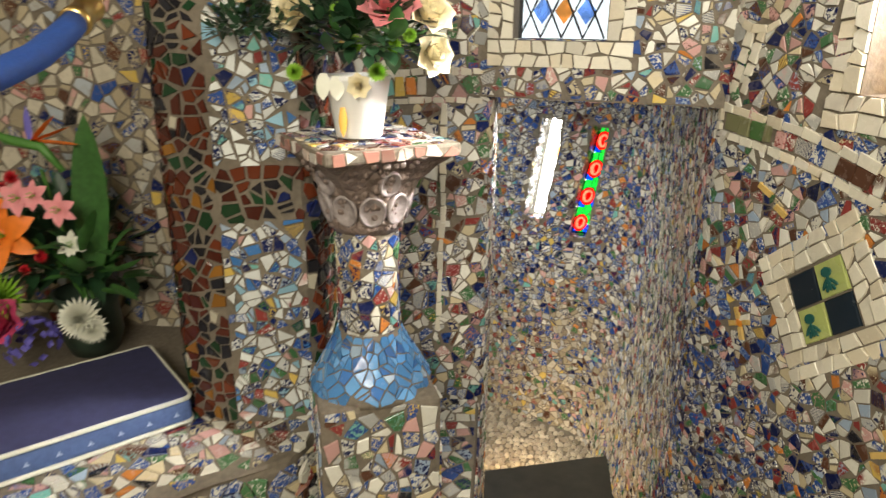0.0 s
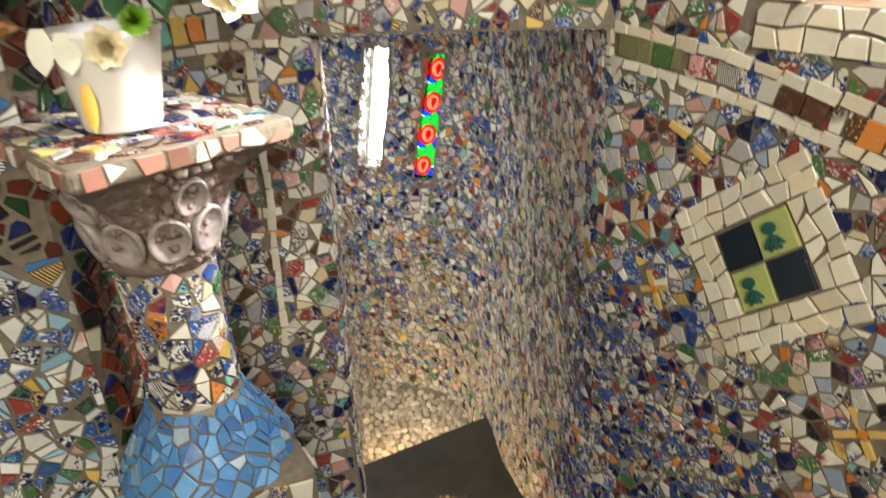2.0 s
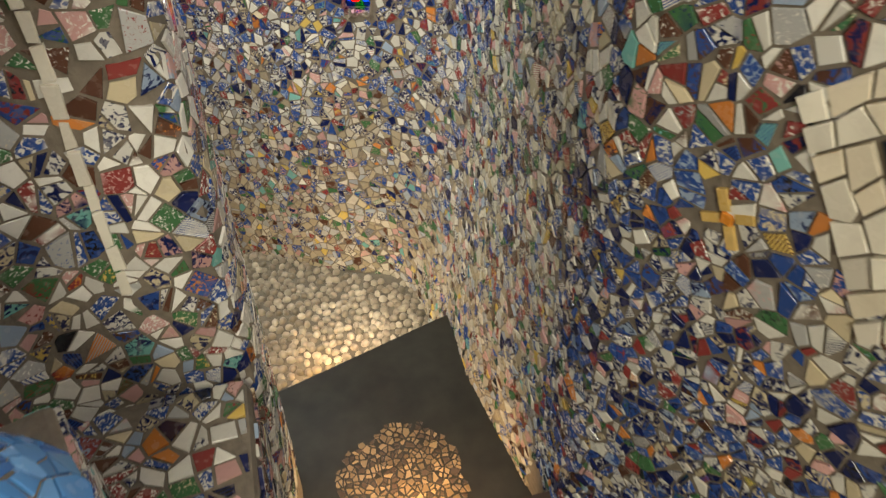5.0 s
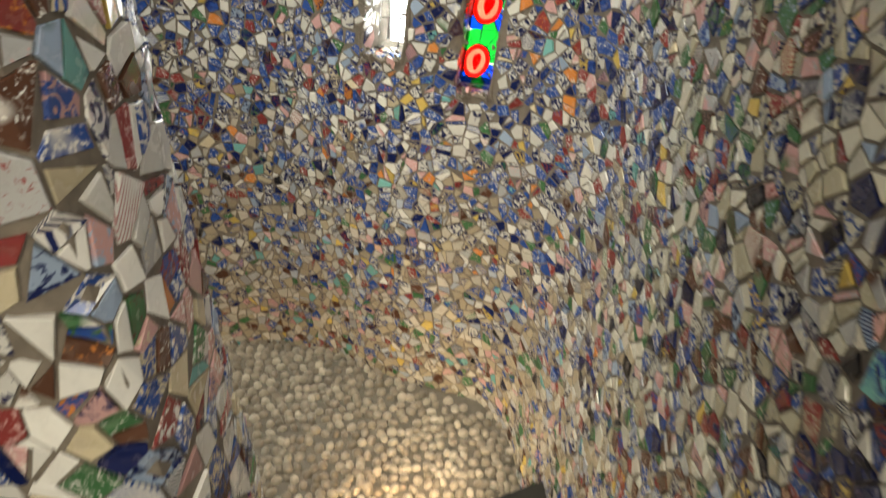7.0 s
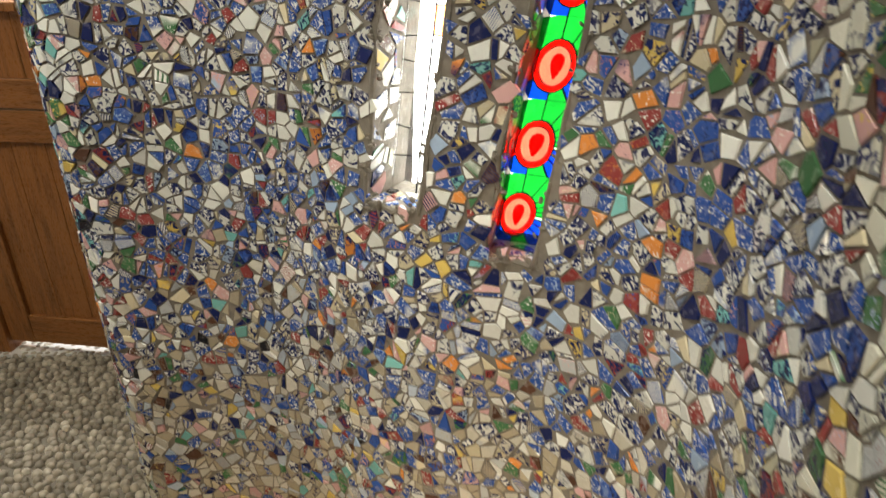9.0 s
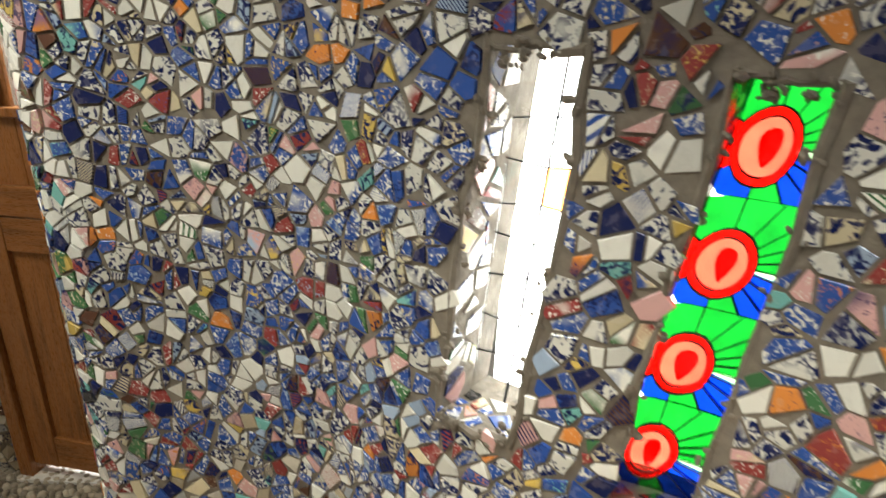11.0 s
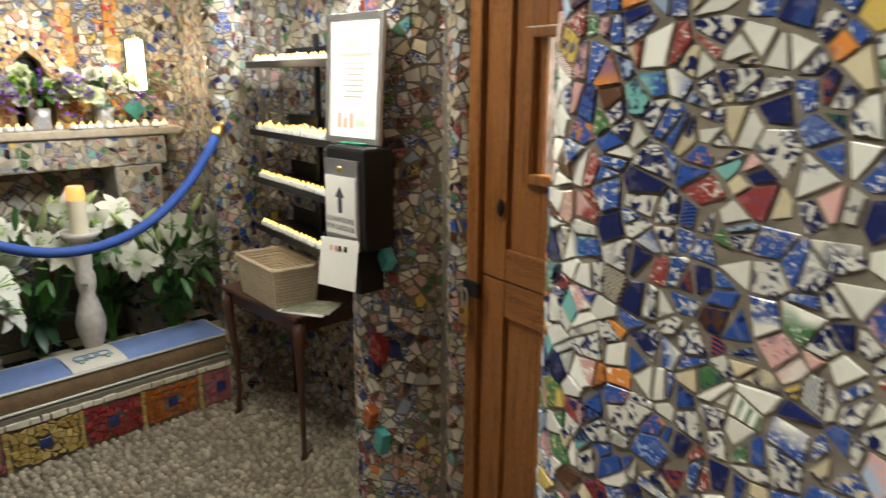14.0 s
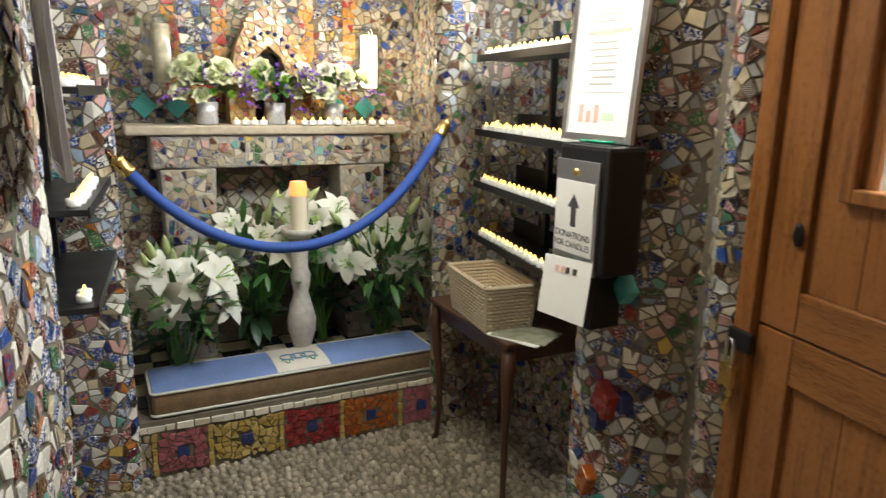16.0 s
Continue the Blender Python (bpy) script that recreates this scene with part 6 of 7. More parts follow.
for i in range(6):
    for j in range(10):
        x, y = -3.18 - 0.125 * i, 2.98 + 0.155 * j
        part("tile", box(x - 0.121, x, y, y + 0.151, 0.245, 0.253, 0.001), floor_cream if (i + j) % 2 else black_tile, checker)

fire = thing("altar", pose(-3.62, 3.74, 0.253), "stone altar with a mantel shelf, set with broken china", "altar")
legm = plain("altar_stone", (0.34, 0.31, 0.27), 0.6, 0, 45, 0.45, 0.7, None, 0.01)
part("mantel", box(-0.24, 0.02, -0.65, 0.65, 1.055, 1.098, 0.010), plain("mantel_cement", (0.42, 0.36, 0.27), 0.8, 0, 35, 0.3, 0.4), fire, "worn cement mantel shelf")
part("lintel", box(-0.22, 0.0, -0.55, 0.57, 0.905, 1.055, 0.012), legm, fire)
for s in (-1, 1):
    y = -0.40 if s < 0 else 0.42
    bm = prism([(-0.22, y - 0.10), (0.0, y - 0.10), (0.0, y + 0.10), (-0.22, y + 0.10)], 0.0, 0.905, 0.01)
    for vert in bm.verts:
        k = (vert.co.z / 0.905) ** 2
        vert.co.y = y + (vert.co.y - y) * (0.85 + 0.35 * k)
    part("jamb", bm, legm, fire, "flared altar jamb")
    lay(fire, cells(0.0, 0.20, 0.02, 0.90, 0.036, 0.006, rg), lambda a, b, t, y=y: Vector((0.003 + t, y - 0.10 + a, b)), china_cream, lambda x, z: z > 0.3, 0.006, "shard", 95, 150)
lay(fire, cells(-0.545, 0.565, 0.91, 1.05, 0.034, 0.006, rg), lambda a, b, t: Vector((0.003 + t, a, b)), china_cream, lambda x, z: True, 0.006, "shard", 96, 250)
part("hearth_back", box(-0.23, -0.20, -0.35, 0.35, 0.0, 0.91), mortar, fire, "dark back of the recess")
lay(fire, cells(-0.33, 0.33, 0.3, 0.90, 0.05, 0.008, rg), lambda a, b, t: Vector((-0.198 + t, a, b)), china_cream, lambda x, z: True, 0.006, "back_shard", 97)

MX, MZ = -3.66, 1.352


def tealight(lit=True):
    t = thing("tea_light", pose(0, 0, -5), "white plastic electric tea light with an amber flame", "tea light", "tea lights")
    part("cup", lathe([(0.0, 0), (0.0175, 0), (0.0185, 0.004), (0.0180, 0.020), (0.0155, 0.0215), (0.010, 0.019), (0.0, 0.018)], 14, None, None, False), white_plastic, t, "", True)
    part("flame", lathe([(0.0045, 0.018), (0.0055, 0.023), (0.0035, 0.030), (0.0008, 0.035)], 8), flame_glow, t, "amber plastic flame", True)
    return t


first = [tealight()]


def put_tealight(x, y, z, lie=0.0, rg=random):
    m = pose(x, y, z, lie, lie * 0.3, rg.uniform(0, 360))
    if first:
        ob = first.pop()
        ob.matrix_world = m
        put_tealight.master = ob
        return ob
    return copy_thing(put_tealight.master, m)


rg = random.Random(31)
for i, y in enumerate((3.56, 3.60, 3.64, 3.68, 3.81, 3.87, 3.91, 3.95, 3.99, 4.03, 4.075, 4.12, 4.16, 4.21, 4.26, 4.31)):
    put_tealight(-3.615 + rg.uniform(-0.012, 0.012), y, MZ, 0, rg)


def posy(y, z0, seed):
    """A glass jar of white roses with purple sprigs."""
    p = thing("flower_vase", pose(MX, y, MZ), "cut glass jar of white roses and purple sprigs on the mantel", "flowers", "posies on the mantel")
    part("jar", lathe([(0.0, 0), (0.045, 0), (0.048, 0.01), (0.044, 0.05), (0.050, 0.10), (0.047, 0.10), (0.041, 0.05), (0.0, 0.008)], 18, None, None, False), plain("cut_glass", (0.55, 0.55, 0.56), 0.12, 0.3, 90, 0.4, 0.6), p, "cut glass jar", True)
    rg = random.Random(seed)
    for k in range(11):
        a, b = rg.uniform(-0.13, 0.13), rg.uniform(0.12, 0.26)
        rose(p, (rg.uniform(0.0, 0.08), a, b), rg.uniform(0.065, 0.085), rg.choice([petal_white, petal_ivory, petal_ivory]), (0.8, a * 4, 0.5), seed * 10 + k, "white rose")
    for k in range(6):
        pompon(p, (0.06, rg.uniform(-0.12, 0.12), rg.uniform(0.13, 0.24)), 0.05, lime, (0.9, 0, 0.4), seed * 20 + k, "green chrysanthemum", "chrysanthemum", 50)
    v, f = [], []
    for k in range(9):
        a = rg.uniform(-1, 1)
        base = Vector((0.10, a * 0.15, rg.uniform(0.06, 0.24)))
        d = Vector((0.3, a * 1.2, rg.uniform(-0.8, 0.8))).normalized()
        for i in range(14):
            q = base + d * (0.006 * i)
            petal(v, f, Matrix.Translation(q) @ Vector((rg.uniform(-1, 1), rg.uniform(-1, 1), rg.uniform(-1, 1))).to_track_quat("Y", "Z").to_matrix().to_4x4(), 0.019, 0.012, 0.2, 0.2, 2)
    bloom_part("purple_sprigs", v, f, petal_purple, p, "purple flower sprigs")
    leaves(p, (0.0, 0, 0.16), 0.10, 80, 0.05, leaf_green, seed, "foliage", 0.8)


posy(3.44, 0, 3)
posy(3.745, 0, 4)
posy(4.03, 0, 5)


def hurricane(y, lit):
    h = thing("hurricane_lamp", pose(MX - 0.01, y, MZ), "glass hurricane lamp with a pillar candle" + (", lit bright" if lit else ", unlit"), "hurricane lamp", "hurricane lamps")
    part("foot", lathe([(0.0, 0), (0.055, 0), (0.05, 0.01), (0.014, 0.03), (0.012, 0.13), (0.05, 0.17)], 20, None, None, False), vase_glass, h, "glass foot", True)
    part("globe", lathe([(0.05, 0.17), (0.085, 0.22), (0.090, 0.28), (0.066, 0.36), (0.068, 0.46), (0.066, 0.46), (0.064, 0.36), (0.087, 0.28), (0.082, 0.22), (0.048, 0.172)], 26, None, None, False), vase_glass, h, "clear glass globe", True)
    c = part("candle", lathe([(0.0, 0.18), (0.038, 0.18), (0.038, 0.42), (0.033, 0.425), (0.0, 0.418)], 18, None, None, False), lamp_glow if lit else wax, h, "glowing candle" if lit else "ivory pillar candle", True)


hurricane(3.265, False)
hurricane(4.215, True)
lamp("candle_light", "POINT", 5, pose(MX + 0.12, 4.215, MZ + 0.33), 0.05, None, WARM)
# teal diamonds on the wall behind the mantel
for y in (3.19, 3.33, 3.92, 4.09, 4.25):
    d = thing("tile_diamond", pose(-3.845, y, 1.43), "square teal tile set on its corner in the altar wall", "wall tile", "teal diamonds")
    part("tile", box(0, 0.018, -0.042, 0.042, -0.042, 0.042, 0.003, None, pose(0, 0, 0, 45, 0, 0)), teal_tile, d)

# grotto with a small statue
grotto = thing("grotto", pose(-3.84, 3.745, MZ), "arched mosaic grotto of orange shards with blue stones on the mantel", "grotto")
outer = [(-0.20, 0.0), (-0.19, 0.18), (-0.15, 0.36), (-0.08, 0.50), (0.0, 0.55), (0.08, 0.50), (0.15, 0.36), (0.19, 0.18), (0.20, 0.0)]
inner = [(0.085, 0.0), (0.083, 0.22), (0.055, 0.31), (0.0, 0.36), (-0.055, 0.31), (-0.083, 0.22), (-0.085, 0.0)]
bm = bmesh.new()
fr = [bm.verts.new((0.15 - 0.10 * (z / 0.55), y, z)) for y, z in outer]
bk = [bm.verts.new((0.0, y, z)) for y, z in outer]
fi = [bm.verts.new((0.15 - 0.10 * (z / 0.55), y, z)) for y, z in inner[::-1]]
bi = [bm.verts.new((0.02, y, z)) for y, z in inner[::-1]]
for i in range(8):
    bm.faces.new((fr[i], fr[i + 1], bk[i + 1], bk[i]))
for i in range(6):
    bm.faces.new((fi[i], bi[i], bi[i + 1], fi[i + 1]))
bm.faces.new(bi)
for i in range(8):
    j = min(6, int(round(i * 6 / 8)))
    k = min(6, int(round((i + 1) * 6 / 8)))
    bm.faces.new((fr[i], fi[j], fr[i + 1]) if j == k else (fr[i], fi[j], fi[k], fr[i + 1]))
part("arch", bm, plain("grotto_mortar", (0.40, 0.29, 0.13), 0.6, 0, 40, 0.3, 0.5), grotto)
rg = random.Random(8)


def in_arch(y, z):
    out_h = np.interp(abs(y), [0, 0.08, 0.15, 0.19, 0.20], [0.55, 0.50, 0.36, 0.18, 0.0])
    in_h = np.interp(abs(y), [0, 0.055, 0.083, 0.085], [0.36, 0.31, 0.22, -1]) if abs(y) < 0.09 else -1
    return in_h + 0.01 < z < out_h - 0.01


polys = [p for p in cells(-0.20, 0.20, 0.0, 0.55, 0.032, 0.005, rg, 0.42) if in_arch(sum(q[0] for q in p) / len(p), sum(q[1] for q in p) / len(p))]
lay(grotto, polys, lambda a, b, t: Vector((0.15 - 0.10 * (b / 0.55) + 0.004 + t, a, b)), tinted("grotto_shard", [(3, (0.46, 0.22, 0.04)), (3, (0.55, 0.36, 0.10)), (2, (0.30, 0.08, 0.03)), (1, (0.6, 0.50, 0.3))], 0.2, 0.35), lambda x, y: True, 0.006, "shard", 7)
for i in range(13):
    a = math.pi * i / 12
    y, z = 0.125 * math.cos(a) , 0.22 + 0.20 * math.sin(a)
    part("blue_stone", lathe([(0.0, 0), (0.011, 0.002), (0.010, 0.007), (0.0, 0.011)], 8, None, pose(0.158 - 0.10 * z / 0.55, y, z, 0, 90, 0), False), blue_tile, grotto, "dark blue glass stone", True)
part("niche_dark", box(0.012, 0.022, -0.08, 0.08, 0.0, 0.33), glazed_red, grotto, "dark red back of the niche")
statue = lathe([(0.0, 0.0), (0.032, 0.0), (0.030, 0.03), (0.024, 0.10), (0.027, 0.17), (0.022, 0.20), (0.010, 0.212), (0.014, 0.225), (0.015, 0.24), (0.008, 0.255), (0.0, 0.258)], 14, None, None, False)
st = mesh_object("statuette", statue, plain("gilt_plaster", (0.52, 0.34, 0.10), 0.4, 0.2, 60, 0.3, 0.2), None, True)
st.matrix_world = pose(-3.77, 3.745, MZ + 0.002)
tagged(st, "small gilt plaster statuette standing in the grotto", "statuette")

# kneeler on the altar step
kn = cushion("kneeler_cushion", 1.22, 0.27, 0.10, pose(-3.205, 3.70, 0.250, 0, 0, 90.4), "long pale blue velvet kneeler with a white embroidered middle", velvet_blue, braid)
mid = bmesh.new()
g = [[mid.verts.new((-0.115 + 0.23 * i / 6, -0.131 + 0.262 * j / 6, 0.107 + 0.0125 * (1 - (2 * j / 6 - 1) ** 2))) for j in range(7)] for i in range(7)]
for i in range(6):
    for j in range(6):
        mid.faces.new((g[i][j], g[i + 1][j], g[i + 1][j + 1], g[i][j + 1]))
band = part("linen_band", mid, linen, kn, "white linen middle band", True)
emb = bmesh.new()
for k in range(3):
    cx = -0.045 + 0.045 * k
    emb = tube([(cx + 0.032 * math.cos(a), -0.01 + 0.028 * math.sin(a), 0.1215) for a in np.linspace(0, 2 * math.pi, 18)], 0.0035, 5, emb)
part("monogram", emb, plain("embroidery_blue", (0.16, 0.30, 0.42), 0.8, 0, 90, 0.2, 0.2), band, "blue embroidered loops")
emb = bmesh.new()
for s in (-1, 1):
    emb = tube([(s * (0.03 + 0.05 * t), -0.052 + 0.02 * math.sin(t * 9), 0.119) for t in np.linspace(0, 1, 10)], 0.003, 5, emb)
part("leaf_stitch", emb, plain("embroidery_green", (0.10, 0.32, 0.20), 0.8, 0, 90, 0.2, 0.2), band, "green embroidered leaves")

# candle stand
SX, SY = -3.35, 3.762
stand = thing("candle_stand", pose(SX, SY, 0.253), "turned whitewashed wooden candlestick before the altar", "candlestick")
part("baluster", lathe([(0.0, 0), (0.075, 0), (0.075, 0.03), (0.055, 0.05), (0.035, 0.09), (0.045, 0.12), (0.062, 0.18), (0.066, 0.23), (0.050, 0.30), (0.032, 0.36), (0.040, 0.40), (0.046, 0.44), (0.034, 0.48), (0.038, 0.56), (0.050, 0.60), (0.045, 0.62)], 22), plain("limed_wood", (0.52, 0.48, 0.43), 0.6, 0, 35, 0.35, 0.35), stand, "turned limewashed baluster", True)
part("dish", lathe([(0.0, 0.615), (0.05, 0.615), (0.078, 0.64), (0.080, 0.66), (0.072, 0.66), (0.05, 0.64), (0.0, 0.638)], 22, None, None, False), plain("limed_dish", (0.55, 0.52, 0.47), 0.6, 0, 35, 0.3, 0.3), stand, "", True)
candle = thing("pillar_candle", pose(SX, SY, 0.253 + 0.64), "ivory electric pillar candle with a glowing tip", "candle")
part("candle_body", lathe([(0.0, 0), (0.036, 0), (0.037, 0.01), (0.036, 0.20), (0.034, 0.222), (0.028, 0.226), (0.024, 0.215), (0.0, 0.205)], 22, None, None, False), wax, candle, "", True)
part("candle_glow", lathe([(0.0373, 0.165), (0.0373, 0.200), (0.0355, 0.222), (0.030, 0.228)], 22, None, None, False), candle_tip, candle, "orange glowing rim", True)


def lily_vase(x, y, z, seed, high=0.5, count=7, reach=0.2, size=0.19, label="tall glass vase of white lilies on the tiles"):
    p = thing("lily_vase", pose(x, y, z), label, "flowers", "vases of lilies")
    part("vase", lathe([(0.0, 0), (0.055, 0), (0.058, 0.01), (0.045, 0.12), (0.052, 0.24), (0.049, 0.24), (0.042, 0.12), (0.0, 0.012)], 22, None, None, False), vase_glass, p, "clear glass vase", True)
    rg = random.Random(seed)
    tips = []
    for k in range(count):
        a = rg.uniform(-1, 1)
        t = (rg.uniform(0.02, 0.14), a * reach, high * rg.uniform(0.72, 1.08))
        tips.append(t)
        lily(p, t, size * rg.uniform(0.85, 1.15), (0.9, a * 0.9 + rg.uniform(-0.3, 0.3), rg.uniform(-0.2, 0.9)), seed * 30 + k)
    for k in range(8):
        a = rg.uniform(-1, 1)
        t = (rg.uniform(-0.02, 0.12), a * reach * 1.1, high * rg.uniform(0.8, 1.2))
        bud(p, t, 0.11, (0.4, a, 1.0), k)
        tips.append(t)
    stems(p, (0, 0, 0.02), tips, 0.005, None, seed)
    leaves(p, (0.05, 0, high * 0.75), reach * 1.05, 95, 0.11, leaf_green, seed, "foliage", 0.9, 0.24)
    leaves(p, (0.0, 0, 0.22), 0.08, 30, 0.13, leaf_dark, seed + 1, "lower_leaves", 1.2, 0.3)
    return p


lily_vase(-3.36, 3.22, 0.253, 2, 0.50, 9, 0.20, 0.21)
lily_vase(-3.60, 3.60, 0.253, 3, 0.62, 8, 0.24)
lily_vase(-3.45, 4.20, 0.253, 4, 0.58, 9, 0.22)
lily_vase(-3.62, 3.94, 0.253, 5, 0.68, 6, 0.16)
# rope before the altar
pts = []
A, B = Vector((-2.99, 3.075, 1.245)), Vector((-2.985, 4.275, 1.265))
for i in range(25):
    t = i / 24
    p = A.lerp(B, t)
    sag = 0.335 * (math.cosh((t - 0.47) * 3.0) - math.cosh(1.45)) / (math.cosh(1.45) - 1)
    pts.append(p + Vector((0.05 * math.sin(math.pi * t), 0, sag)))
rope(pts, 0.021, [0, -1], "blue plush rope hung across the altar recess")
for p in (A + Vector((-0.01, -0.055, 0.085)), B + Vector((-0.01, 0.06, 0.075))):
    eye = thing("wall_hook", Matrix.Translation(p), "black iron eye hook in the pilaster", "wall hook", "rope hooks")
    part("eye", tube([(0.012 * math.cos(a), 0, 0.012 * math.sin(a)) for a in np.linspace(0, 2 * math.pi, 14)], 0.003, 6), black_metal, eye, "", True)
    part("shank", tube([(-0.03, 0, 0), (-0.012, 0, 0)], 0.003, 6), black_metal, eye)

# ---------------------------------------------------------------- candle shelves
def shelf_unit(name, x0, y0, x1, y1, depth, levels, posts, label):
    s = thing(name, pose(0, 0, 0), label, "shelf", "candle shelves")
    d = Vector((x1 - x0, y1 - y0, 0)).normalized()
    n = Vector((-d.y, d.x, 0)) * (1 if depth > 0 else -1)
    w = abs(depth)
    L = (Vector((x1, y1, 0)) - Vector((x0, y0, 0))).length
    m = Matrix(((d.x, n.x, 0, x0), (d.y, n.y, 0, y0), (0, 0, 1, 0), (0, 0, 0, 1)))
    for z in levels:
        sh = part("shelf_board", box(0, L, 0, w, z - 0.016, z, 0.002, None, m), black_metal, s, "black sheet metal shelf")
        part("shelf_lip", box(0, L, -0.004, 0.0, z - 0.022, z + 0.006, 0.001, None, m), dark_iron, sh)
        part("shelf_back", box(0, L, w - 0.006, w, z, z + 0.07, 0.001, None, m), black_metal, sh)
    for u in posts:
        part("post", box(u * L - 0.012, u * L + 0.012, w - 0.03, w - 0.008, levels[-1] - 0.12, levels[0] + 0.12, 0.002, None, m), black_metal, s, "black upright")
    return m, L


LEVELS = (1.66, 1.362, 1.145, 0.915)
m, L = shelf_unit("candle_shelf", -2.95, 4.425, -2.14, 4.30, 0.20, LEVELS, (0.42, 0.97), "black metal shelf with four tiers of electric tea lights")
rg = random.Random(44)
for z, rows, pitch, jit, lie in ((LEVELS[0], (0.03, 0.075), 0.040, 0.006, 0.2), (LEVELS[1], (0.03, 0.07, 0.11), 0.041, 0.006, 0.3), (LEVELS[2], (0.028,), 0.044, 0.002, 0.0), (LEVELS[3], (0.028,), 0.044, 0.003, 0.0)):
    for k, r in enumerate(rows):
        n = int((L - 0.06) / pitch)
        for i in range(n):
            if k and rg.random() < 0.35:
                continue
            p = m @ Vector((0.03 + (i + 0.5) * pitch + rg.uniform(-jit, jit), r + rg.uniform(-jit, jit), z))
            tilt = rg.uniform(20, 70) if rg.random() < lie * 0.6 and k else 0
            put_tealight(p.x, p.y, p.z + (0.012 if tilt else 0), tilt, rg)
LEFT = (1.505, 1.213, 0.964)
m, L = shelf_unit("candle_shelf", -2.25, 2.955, -2.93, 3.015, 0.19, LEFT, (0.1, 0.9), "black metal shelf with a few electric tea lights")
for z, n, r in ((LEFT[0], 13, 0.035), (LEFT[1], 11, 0.035), (LEFT[2], 2, 0.035)):
    for i in range(n):
        p = m @ Vector((0.06 + i * 0.046, r + rg.uniform(-0.004, 0.004), z))
        put_tealight(p.x, p.y, p.z, 0, rg)

# ---------------------------------------------------------------- donation box and signs
def bars(parent, m, rows, w):
    for z, x0, x1, h, mat in rows:
        part("text_line", box(x0 * w, x1 * w, -0.0006, 0.0, z, z + h, 0, None, m), mat, parent)


def sign(x, y, z, turn, tilt, w, h, label):
    s = thing("sign_frame", pose(x, y, z, tilt, 0, turn), label, "notice frame", "notice frames")
    part("notice", box(-w / 2, w / 2, 0, 0.004, 0, h), paper, s, "cream printed notice")
    for a, b, c, d in ((-w / 2 - 0.010, -w / 2 + 0.010, -0.01, h + 0.01), (w / 2 - 0.010, w / 2 + 0.010, -0.01, h + 0.01), (-w / 2 + 0.010, w / 2 - 0.010, -0.01, 0.010), (-w / 2 + 0.010, w / 2 - 0.010, h - 0.010, h + 0.01)):
        part("snap_frame", box(a, b, -0.006, 0.008, c, d, 0.002), steel, s, "silver snap frame")
    rows = [(h * 0.86, -0.36, 0.36, 0.0015, washed_ink), (h * 0.30, -0.36, 0.36, 0.0015, washed_ink)]
    rows += [(h * (0.80 - 0.045 * i), -0.16 - 0.04 * (i % 3), 0.17 + 0.03 * (i % 2), 0.005, green_ink if i == 3 else washed_ink) for i in range(11) if i != 2]
    rows += [(h * 0.68, -0.30, 0.34, 0.010, red_ink)]
    bars(s, Matrix.Identity(4), rows, w)
    for k, x0 in enumerate((-0.30, -0.18, -0.06)):
        part("emblem", box(x0 * w, (x0 + 0.07) * w, -0.0008, 0.0, h * 0.10, h * (0.22 if k != 1 else 0.18), 0), red_ink, s, "red printed emblem")
    part("emblem", box(0.05 * w, 0.24 * w, -0.0008, 0.0, h * 0.12, h * 0.17, 0), green_ink, s, "pale printed emblem")
    return s


sign(-1.825, 4.150, 1.402, 0, -4, 0.262, 0.385, "silver framed notice standing on the donation box")
sign(-1.93, 2.925, 1.345, 187, -2, 0.25, 0.42, "silver framed notice on the mosaic pier")
don = thing("donation_box", pose(-1.77, 4.065, 1.065), "black metal donation box with a printed arrow label, on the pier", "donation box")
part("box_body", box(-0.10, 0.10, 0.008, 0.130, 0.0, 0.325, 0.012), black_metal, don)
part("front_plate", box(-0.095, 0.075, 0.0, 0.010, 0.0, 0.285, 0.002), steel, don, "grey steel front plate")
part("top_slot", box(-0.07, 0.07, 0.02, 0.06, 0.3235, 0.3265, 0.001), dark_iron, don)
part("lock", lathe([(0.0, 0.006), (0.009, 0.006), (0.010, 0.0)], 14, None, pose(-0.012, 0.0, 0.255, 90, 0, 0), False), brass, don, "round cam lock", True)
label_sheet = part("label", box(-0.088, 0.066, -0.0025, 0.0, 0.045, 0.232), paper, don, "white paper label with an arrow")
arrow = bmesh.new()
for a, b, c, d in ((-0.022, -0.002, 0.115, 0.165),):
    arrow = box(a, b, -0.0035, -0.0025, c, d, 0, arrow)
pts = [(-0.036, 0.165), (0.012, 0.165), (-0.012, 0.200)]
vs = [arrow.verts.new((x, -0.0035, z)) for x, z in pts]
arrow.faces.new(vs)
part("arrow", arrow, ink, label_sheet, "dark arrow pointing up")


def words(text, size, m, material, parent, name="lettering"):
    cu = bpy.data.curves.new(name, "FONT")
    cu.body, cu.size, cu.align_x, cu.extrude = text, size, "CENTER", 0.0002
    tmp = bpy.data.objects.new("tmp", cu)
    scene.collection.objects.link(tmp)
    me = bpy.data.meshes.new_from_object(tmp.evaluated_get(bpy.context.evaluated_depsgraph_get()))
    bpy.data.objects.remove(tmp)
    me.name = name
    me.materials.clear()
    me.materials.append(material)
    ob = new(name, me)
    ob.parent = parent
    ob.matrix_local = m
    return ob


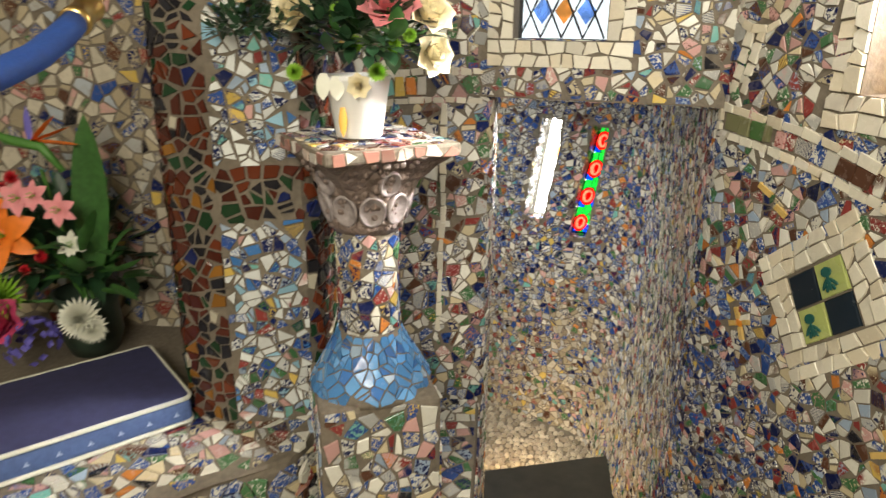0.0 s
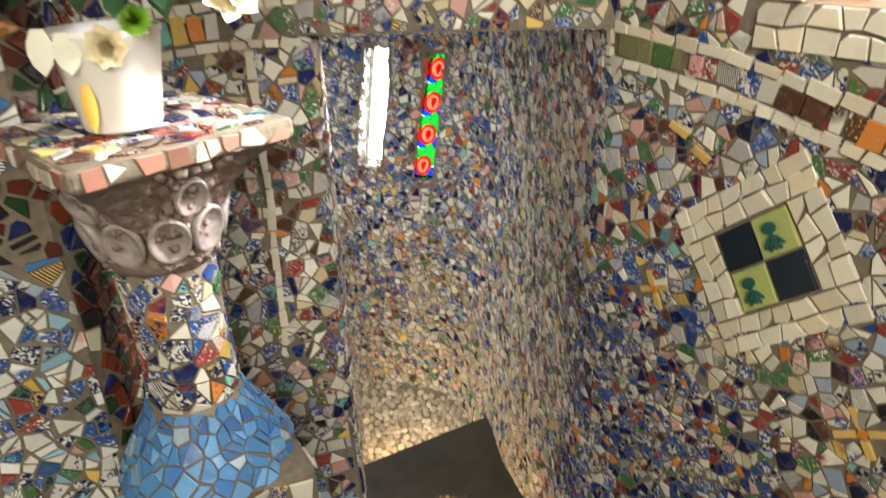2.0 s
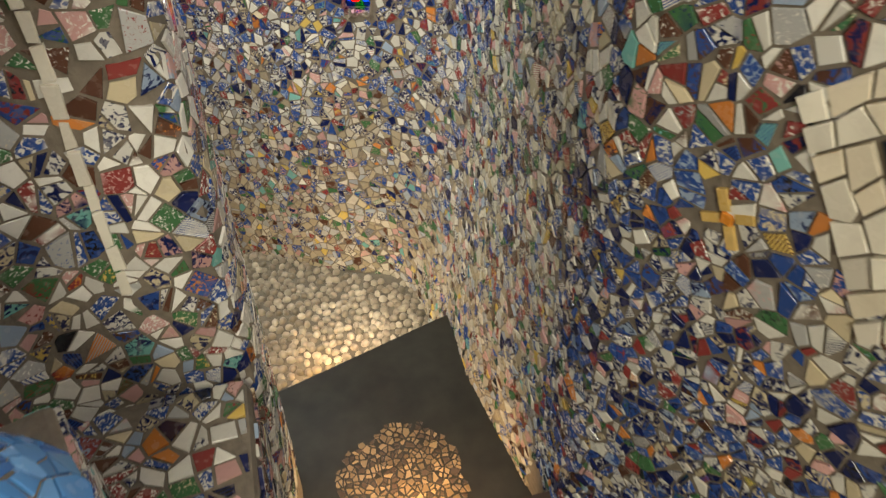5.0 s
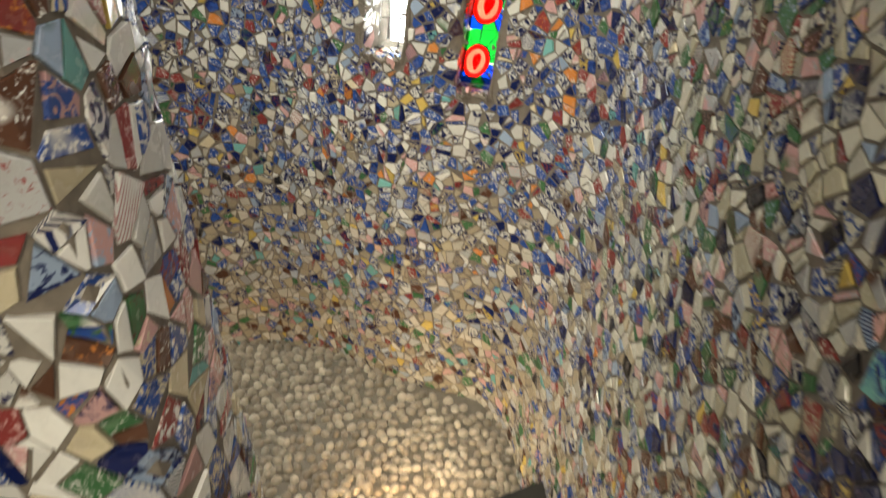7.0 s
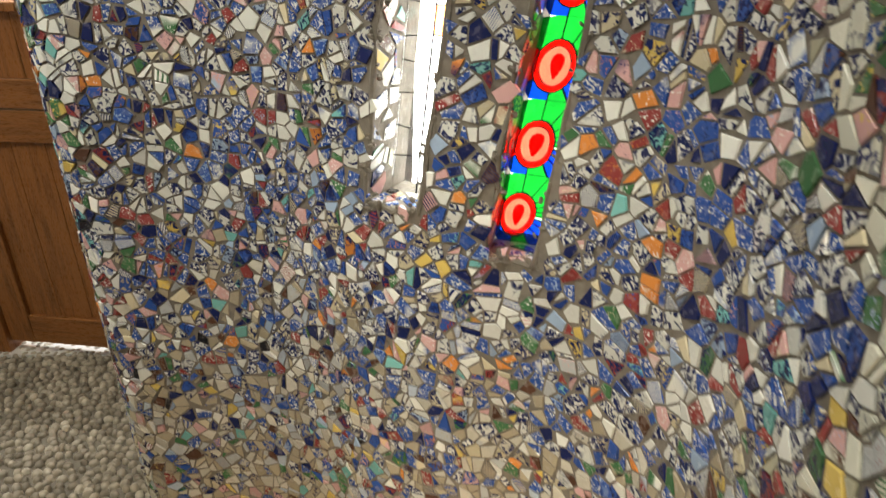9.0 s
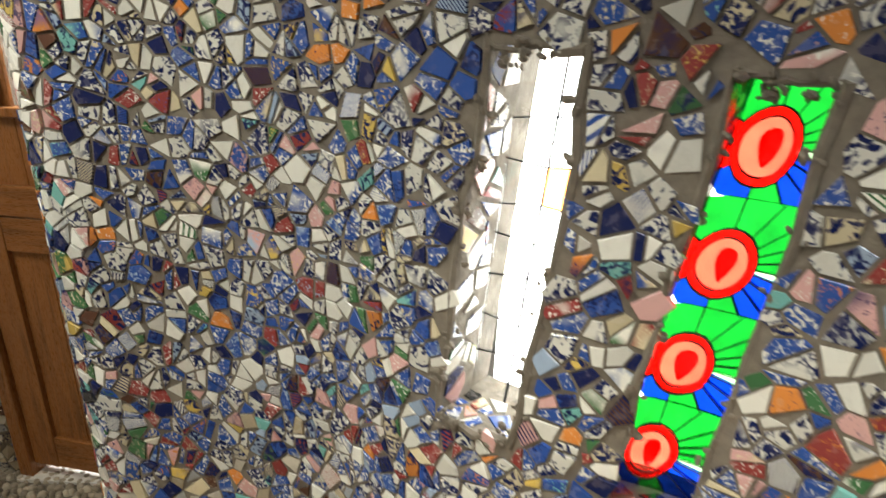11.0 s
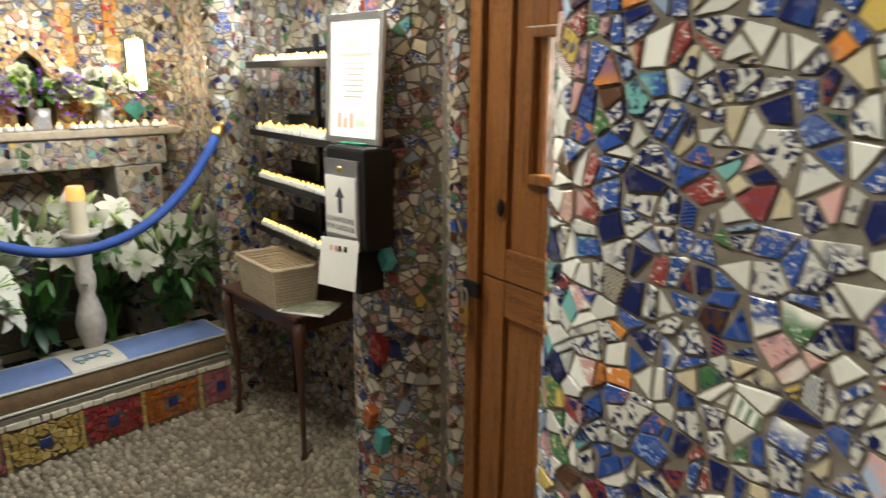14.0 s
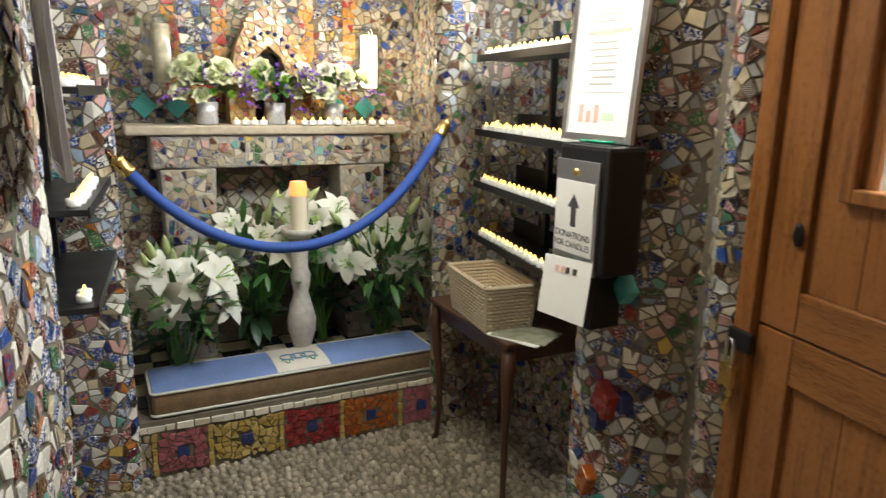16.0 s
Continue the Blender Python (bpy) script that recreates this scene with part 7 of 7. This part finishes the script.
words("DONATIONS", 0.024, pose(-0.012, -0.0036, 0.085, 90, 0, 0), ink, label_sheet)
words("FOR CANDLES", 0.0225, pose(-0.012, -0.0036, 0.060, 90, 0, 0), ink, label_sheet)
flap = part("hanging_notice", box(-0.10, 0.10, -0.004, -0.002, -0.085, 0.075, 0.001, None, pose(-0.016, -0.012, -0.045, -10, -4, 0)), paper, don, "white notice taped below")
for k, x0 in enumerate((-0.045, -0.02, 0.0, 0.03)):
    part("print_mark", box(x0, x0 + 0.014, -0.0062, -0.0042, 0.035, 0.052, 0, None, pose(-0.016, -0.012, -0.045, -10, -4, 0)), red_ink if k < 2 else ink, flap)
part("pen", tube([(-0.07, 0.05, 0.331), (0.05, 0.06, 0.331)], 0.004, 8), plain("green_pen", (0.02, 0.35, 0.20), 0.3, 0, 40, 0.1, 0), don, "green pen lying on top", True)
part("bracket", box(-0.17, 0.03, 0.04, 0.14, -0.16, 0.02, 0.004), black_metal, don, "black bracket under the box")

# coloured accents on the pier under the box
for n, (x, y, z, w, h, t, mat) in enumerate(((-1.745, 4.18, 0.695, 0.075, 0.085, 20, red_stone), (-1.70, 4.205, 0.70, 0.04, 0.05, 5, blue_tile), (-1.775, 4.185, 0.625, 0.045, 0.055, 0, blue_tile), (-1.80, 4.18, 0.42, 0.05, 0.08, 25, orange_stone), (-1.75, 4.19, 0.34, 0.055, 0.09, 15, teal_tile), (-1.71, 4.19, 1.02, 0.06, 0.06, 45, teal_tile))):
    d = thing("accent_tile", pose(x, y - 0.012, z, 0, t, -12), "bold coloured tile fragment set in the pier", "wall tile", "accent tiles")
    part("tile", box(-w / 2, w / 2, -0.006, 0.03, -h / 2, h / 2, 0.003), mat, d)

# ---------------------------------------------------------------- side table, basket, leaflets
TZ = 0.66
table = thing("side_table", pose(-2.60, 4.395, 0), "small dark wooden side table with cabriole legs", "side table")
part("tabletop", box(-0.315, 0.315, -0.195, 0.195, TZ - 0.020, TZ, 0.006), dark_wood, table)
part("apron", box(-0.285, 0.285, -0.165, 0.165, TZ - 0.085, TZ - 0.022, 0.003), dark_wood, table)
for sx in (-1, 1):
    for sy in (-1, 1):
        prof = [(0.285, 0.165, TZ - 0.03, 1.5), (0.295, 0.172, TZ - 0.12, 1.5), (0.282, 0.164, TZ - 0.25, 1.1), (0.272, 0.158, 0.30, 0.85), (0.272, 0.158, 0.12, 0.7), (0.28, 0.162, 0.035, 0.7), (0.292, 0.17, 0.0, 1.2)]
        part("leg", tube([(sx * a, sy * b, c) for a, b, c, _ in prof], 0.017, 10, None, [q[3] for q in prof]), dark_wood, table, "slender cabriole leg", True)
basket = thing("wicker_basket", pose(-2.572, 4.30, TZ, 0, 0, -6), "rectangular pale wicker basket holding tea lights, on the side table", "basket")
BL, BW, BH = 0.38, 0.215, 0.185
for k in range(13):
    z = 0.012 + k * 0.0135
    s = 0.86 + 0.14 * k / 12
    loop = []
    for cx, cy, a0 in ((1, -1, -90), (1, 1, 0), (-1, 1, 90), (-1, -1, 180)):
        for a in (0, 45, 90):
            loop.append(((cx * (BL / 2 - 0.02) + 0.02 * math.cos(radians(a0 + a))) * s, (cy * (BW / 2 - 0.02) + 0.02 * math.sin(radians(a0 + a))) * s))
    ring = []
    per = 0
    for (ax, ay), (bx, by) in zip(loop, loop[1:] + loop[:1]):
        d = math.hypot(bx - ax, by - ay)
        n = max(1, int(d / 0.014))
        for i in range(n):
            x, y = ax + (bx - ax) * i / n, ay + (by - ay) * i / n
            r = math.hypot(x, y) or 1
            w = 0.0035 * (1 if (per + k) % 2 else -1)
            ring.append((x + x / r * w, y + y / r * w, z))
            per += 1
    part("weave", tube(ring + [ring[0]], 0.0072 if k < 12 else 0.0095, 6), wicker_mat, basket, "", True)
for sx in np.linspace(-1, 1, 15):
    for sy in (-1, 1):
        part("stake", tube([(sx * BL / 2 * 0.84, sy * BW / 2 * 0.86, 0.0), (sx * BL / 2 * 0.97, sy * BW / 2 * 0.995, BH)], 0.004, 5), wicker_mat, basket)
for sy in np.linspace(-1, 1, 8):
    for sx in (-1, 1):
        part("stake", tube([(sx * BL / 2 * 0.86, sy * BW / 2 * 0.84, 0.0), (sx * BL / 2 * 0.995, sy * BW / 2 * 0.97, BH)], 0.004, 5), wicker_mat, basket)
part("basket_floor", box(-BL / 2 * 0.86, BL / 2 * 0.86, -BW / 2 * 0.86, BW / 2 * 0.86, 0.0, 0.010), wicker_mat, basket)
bm_ = basket.matrix_world.copy()
rg = random.Random(2)
for k in range(26):
    p = bm_ @ Vector((rg.uniform(-0.14, 0.14), rg.uniform(-0.07, 0.07), 0.010 + 0.022 * (k // 10)))
    put_tealight(p.x, p.y, p.z, rg.choice([0, 0, 12, -14]), rg)
mag = thing("leaflets", pose(-2.34, 4.33, TZ, 0, 0, 25), "small stack of printed leaflets on the side table", "leaflets")
part("leaflet", box(-0.12, 0.09, -0.10, 0.06, 0.0, 0.006, 0.001), paper, mag)
part("leaflet", box(-0.11, 0.10, -0.09, 0.07, 0.006, 0.010, 0.001, None, pose(0, 0, 0, 0, 0, 6)), plain("printed_cover", (0.10, 0.11, 0.06), 0.4, 0, 30, 0.8, 0.02, (0.45, 0.45, 0.33)), mag, "dark printed cover")
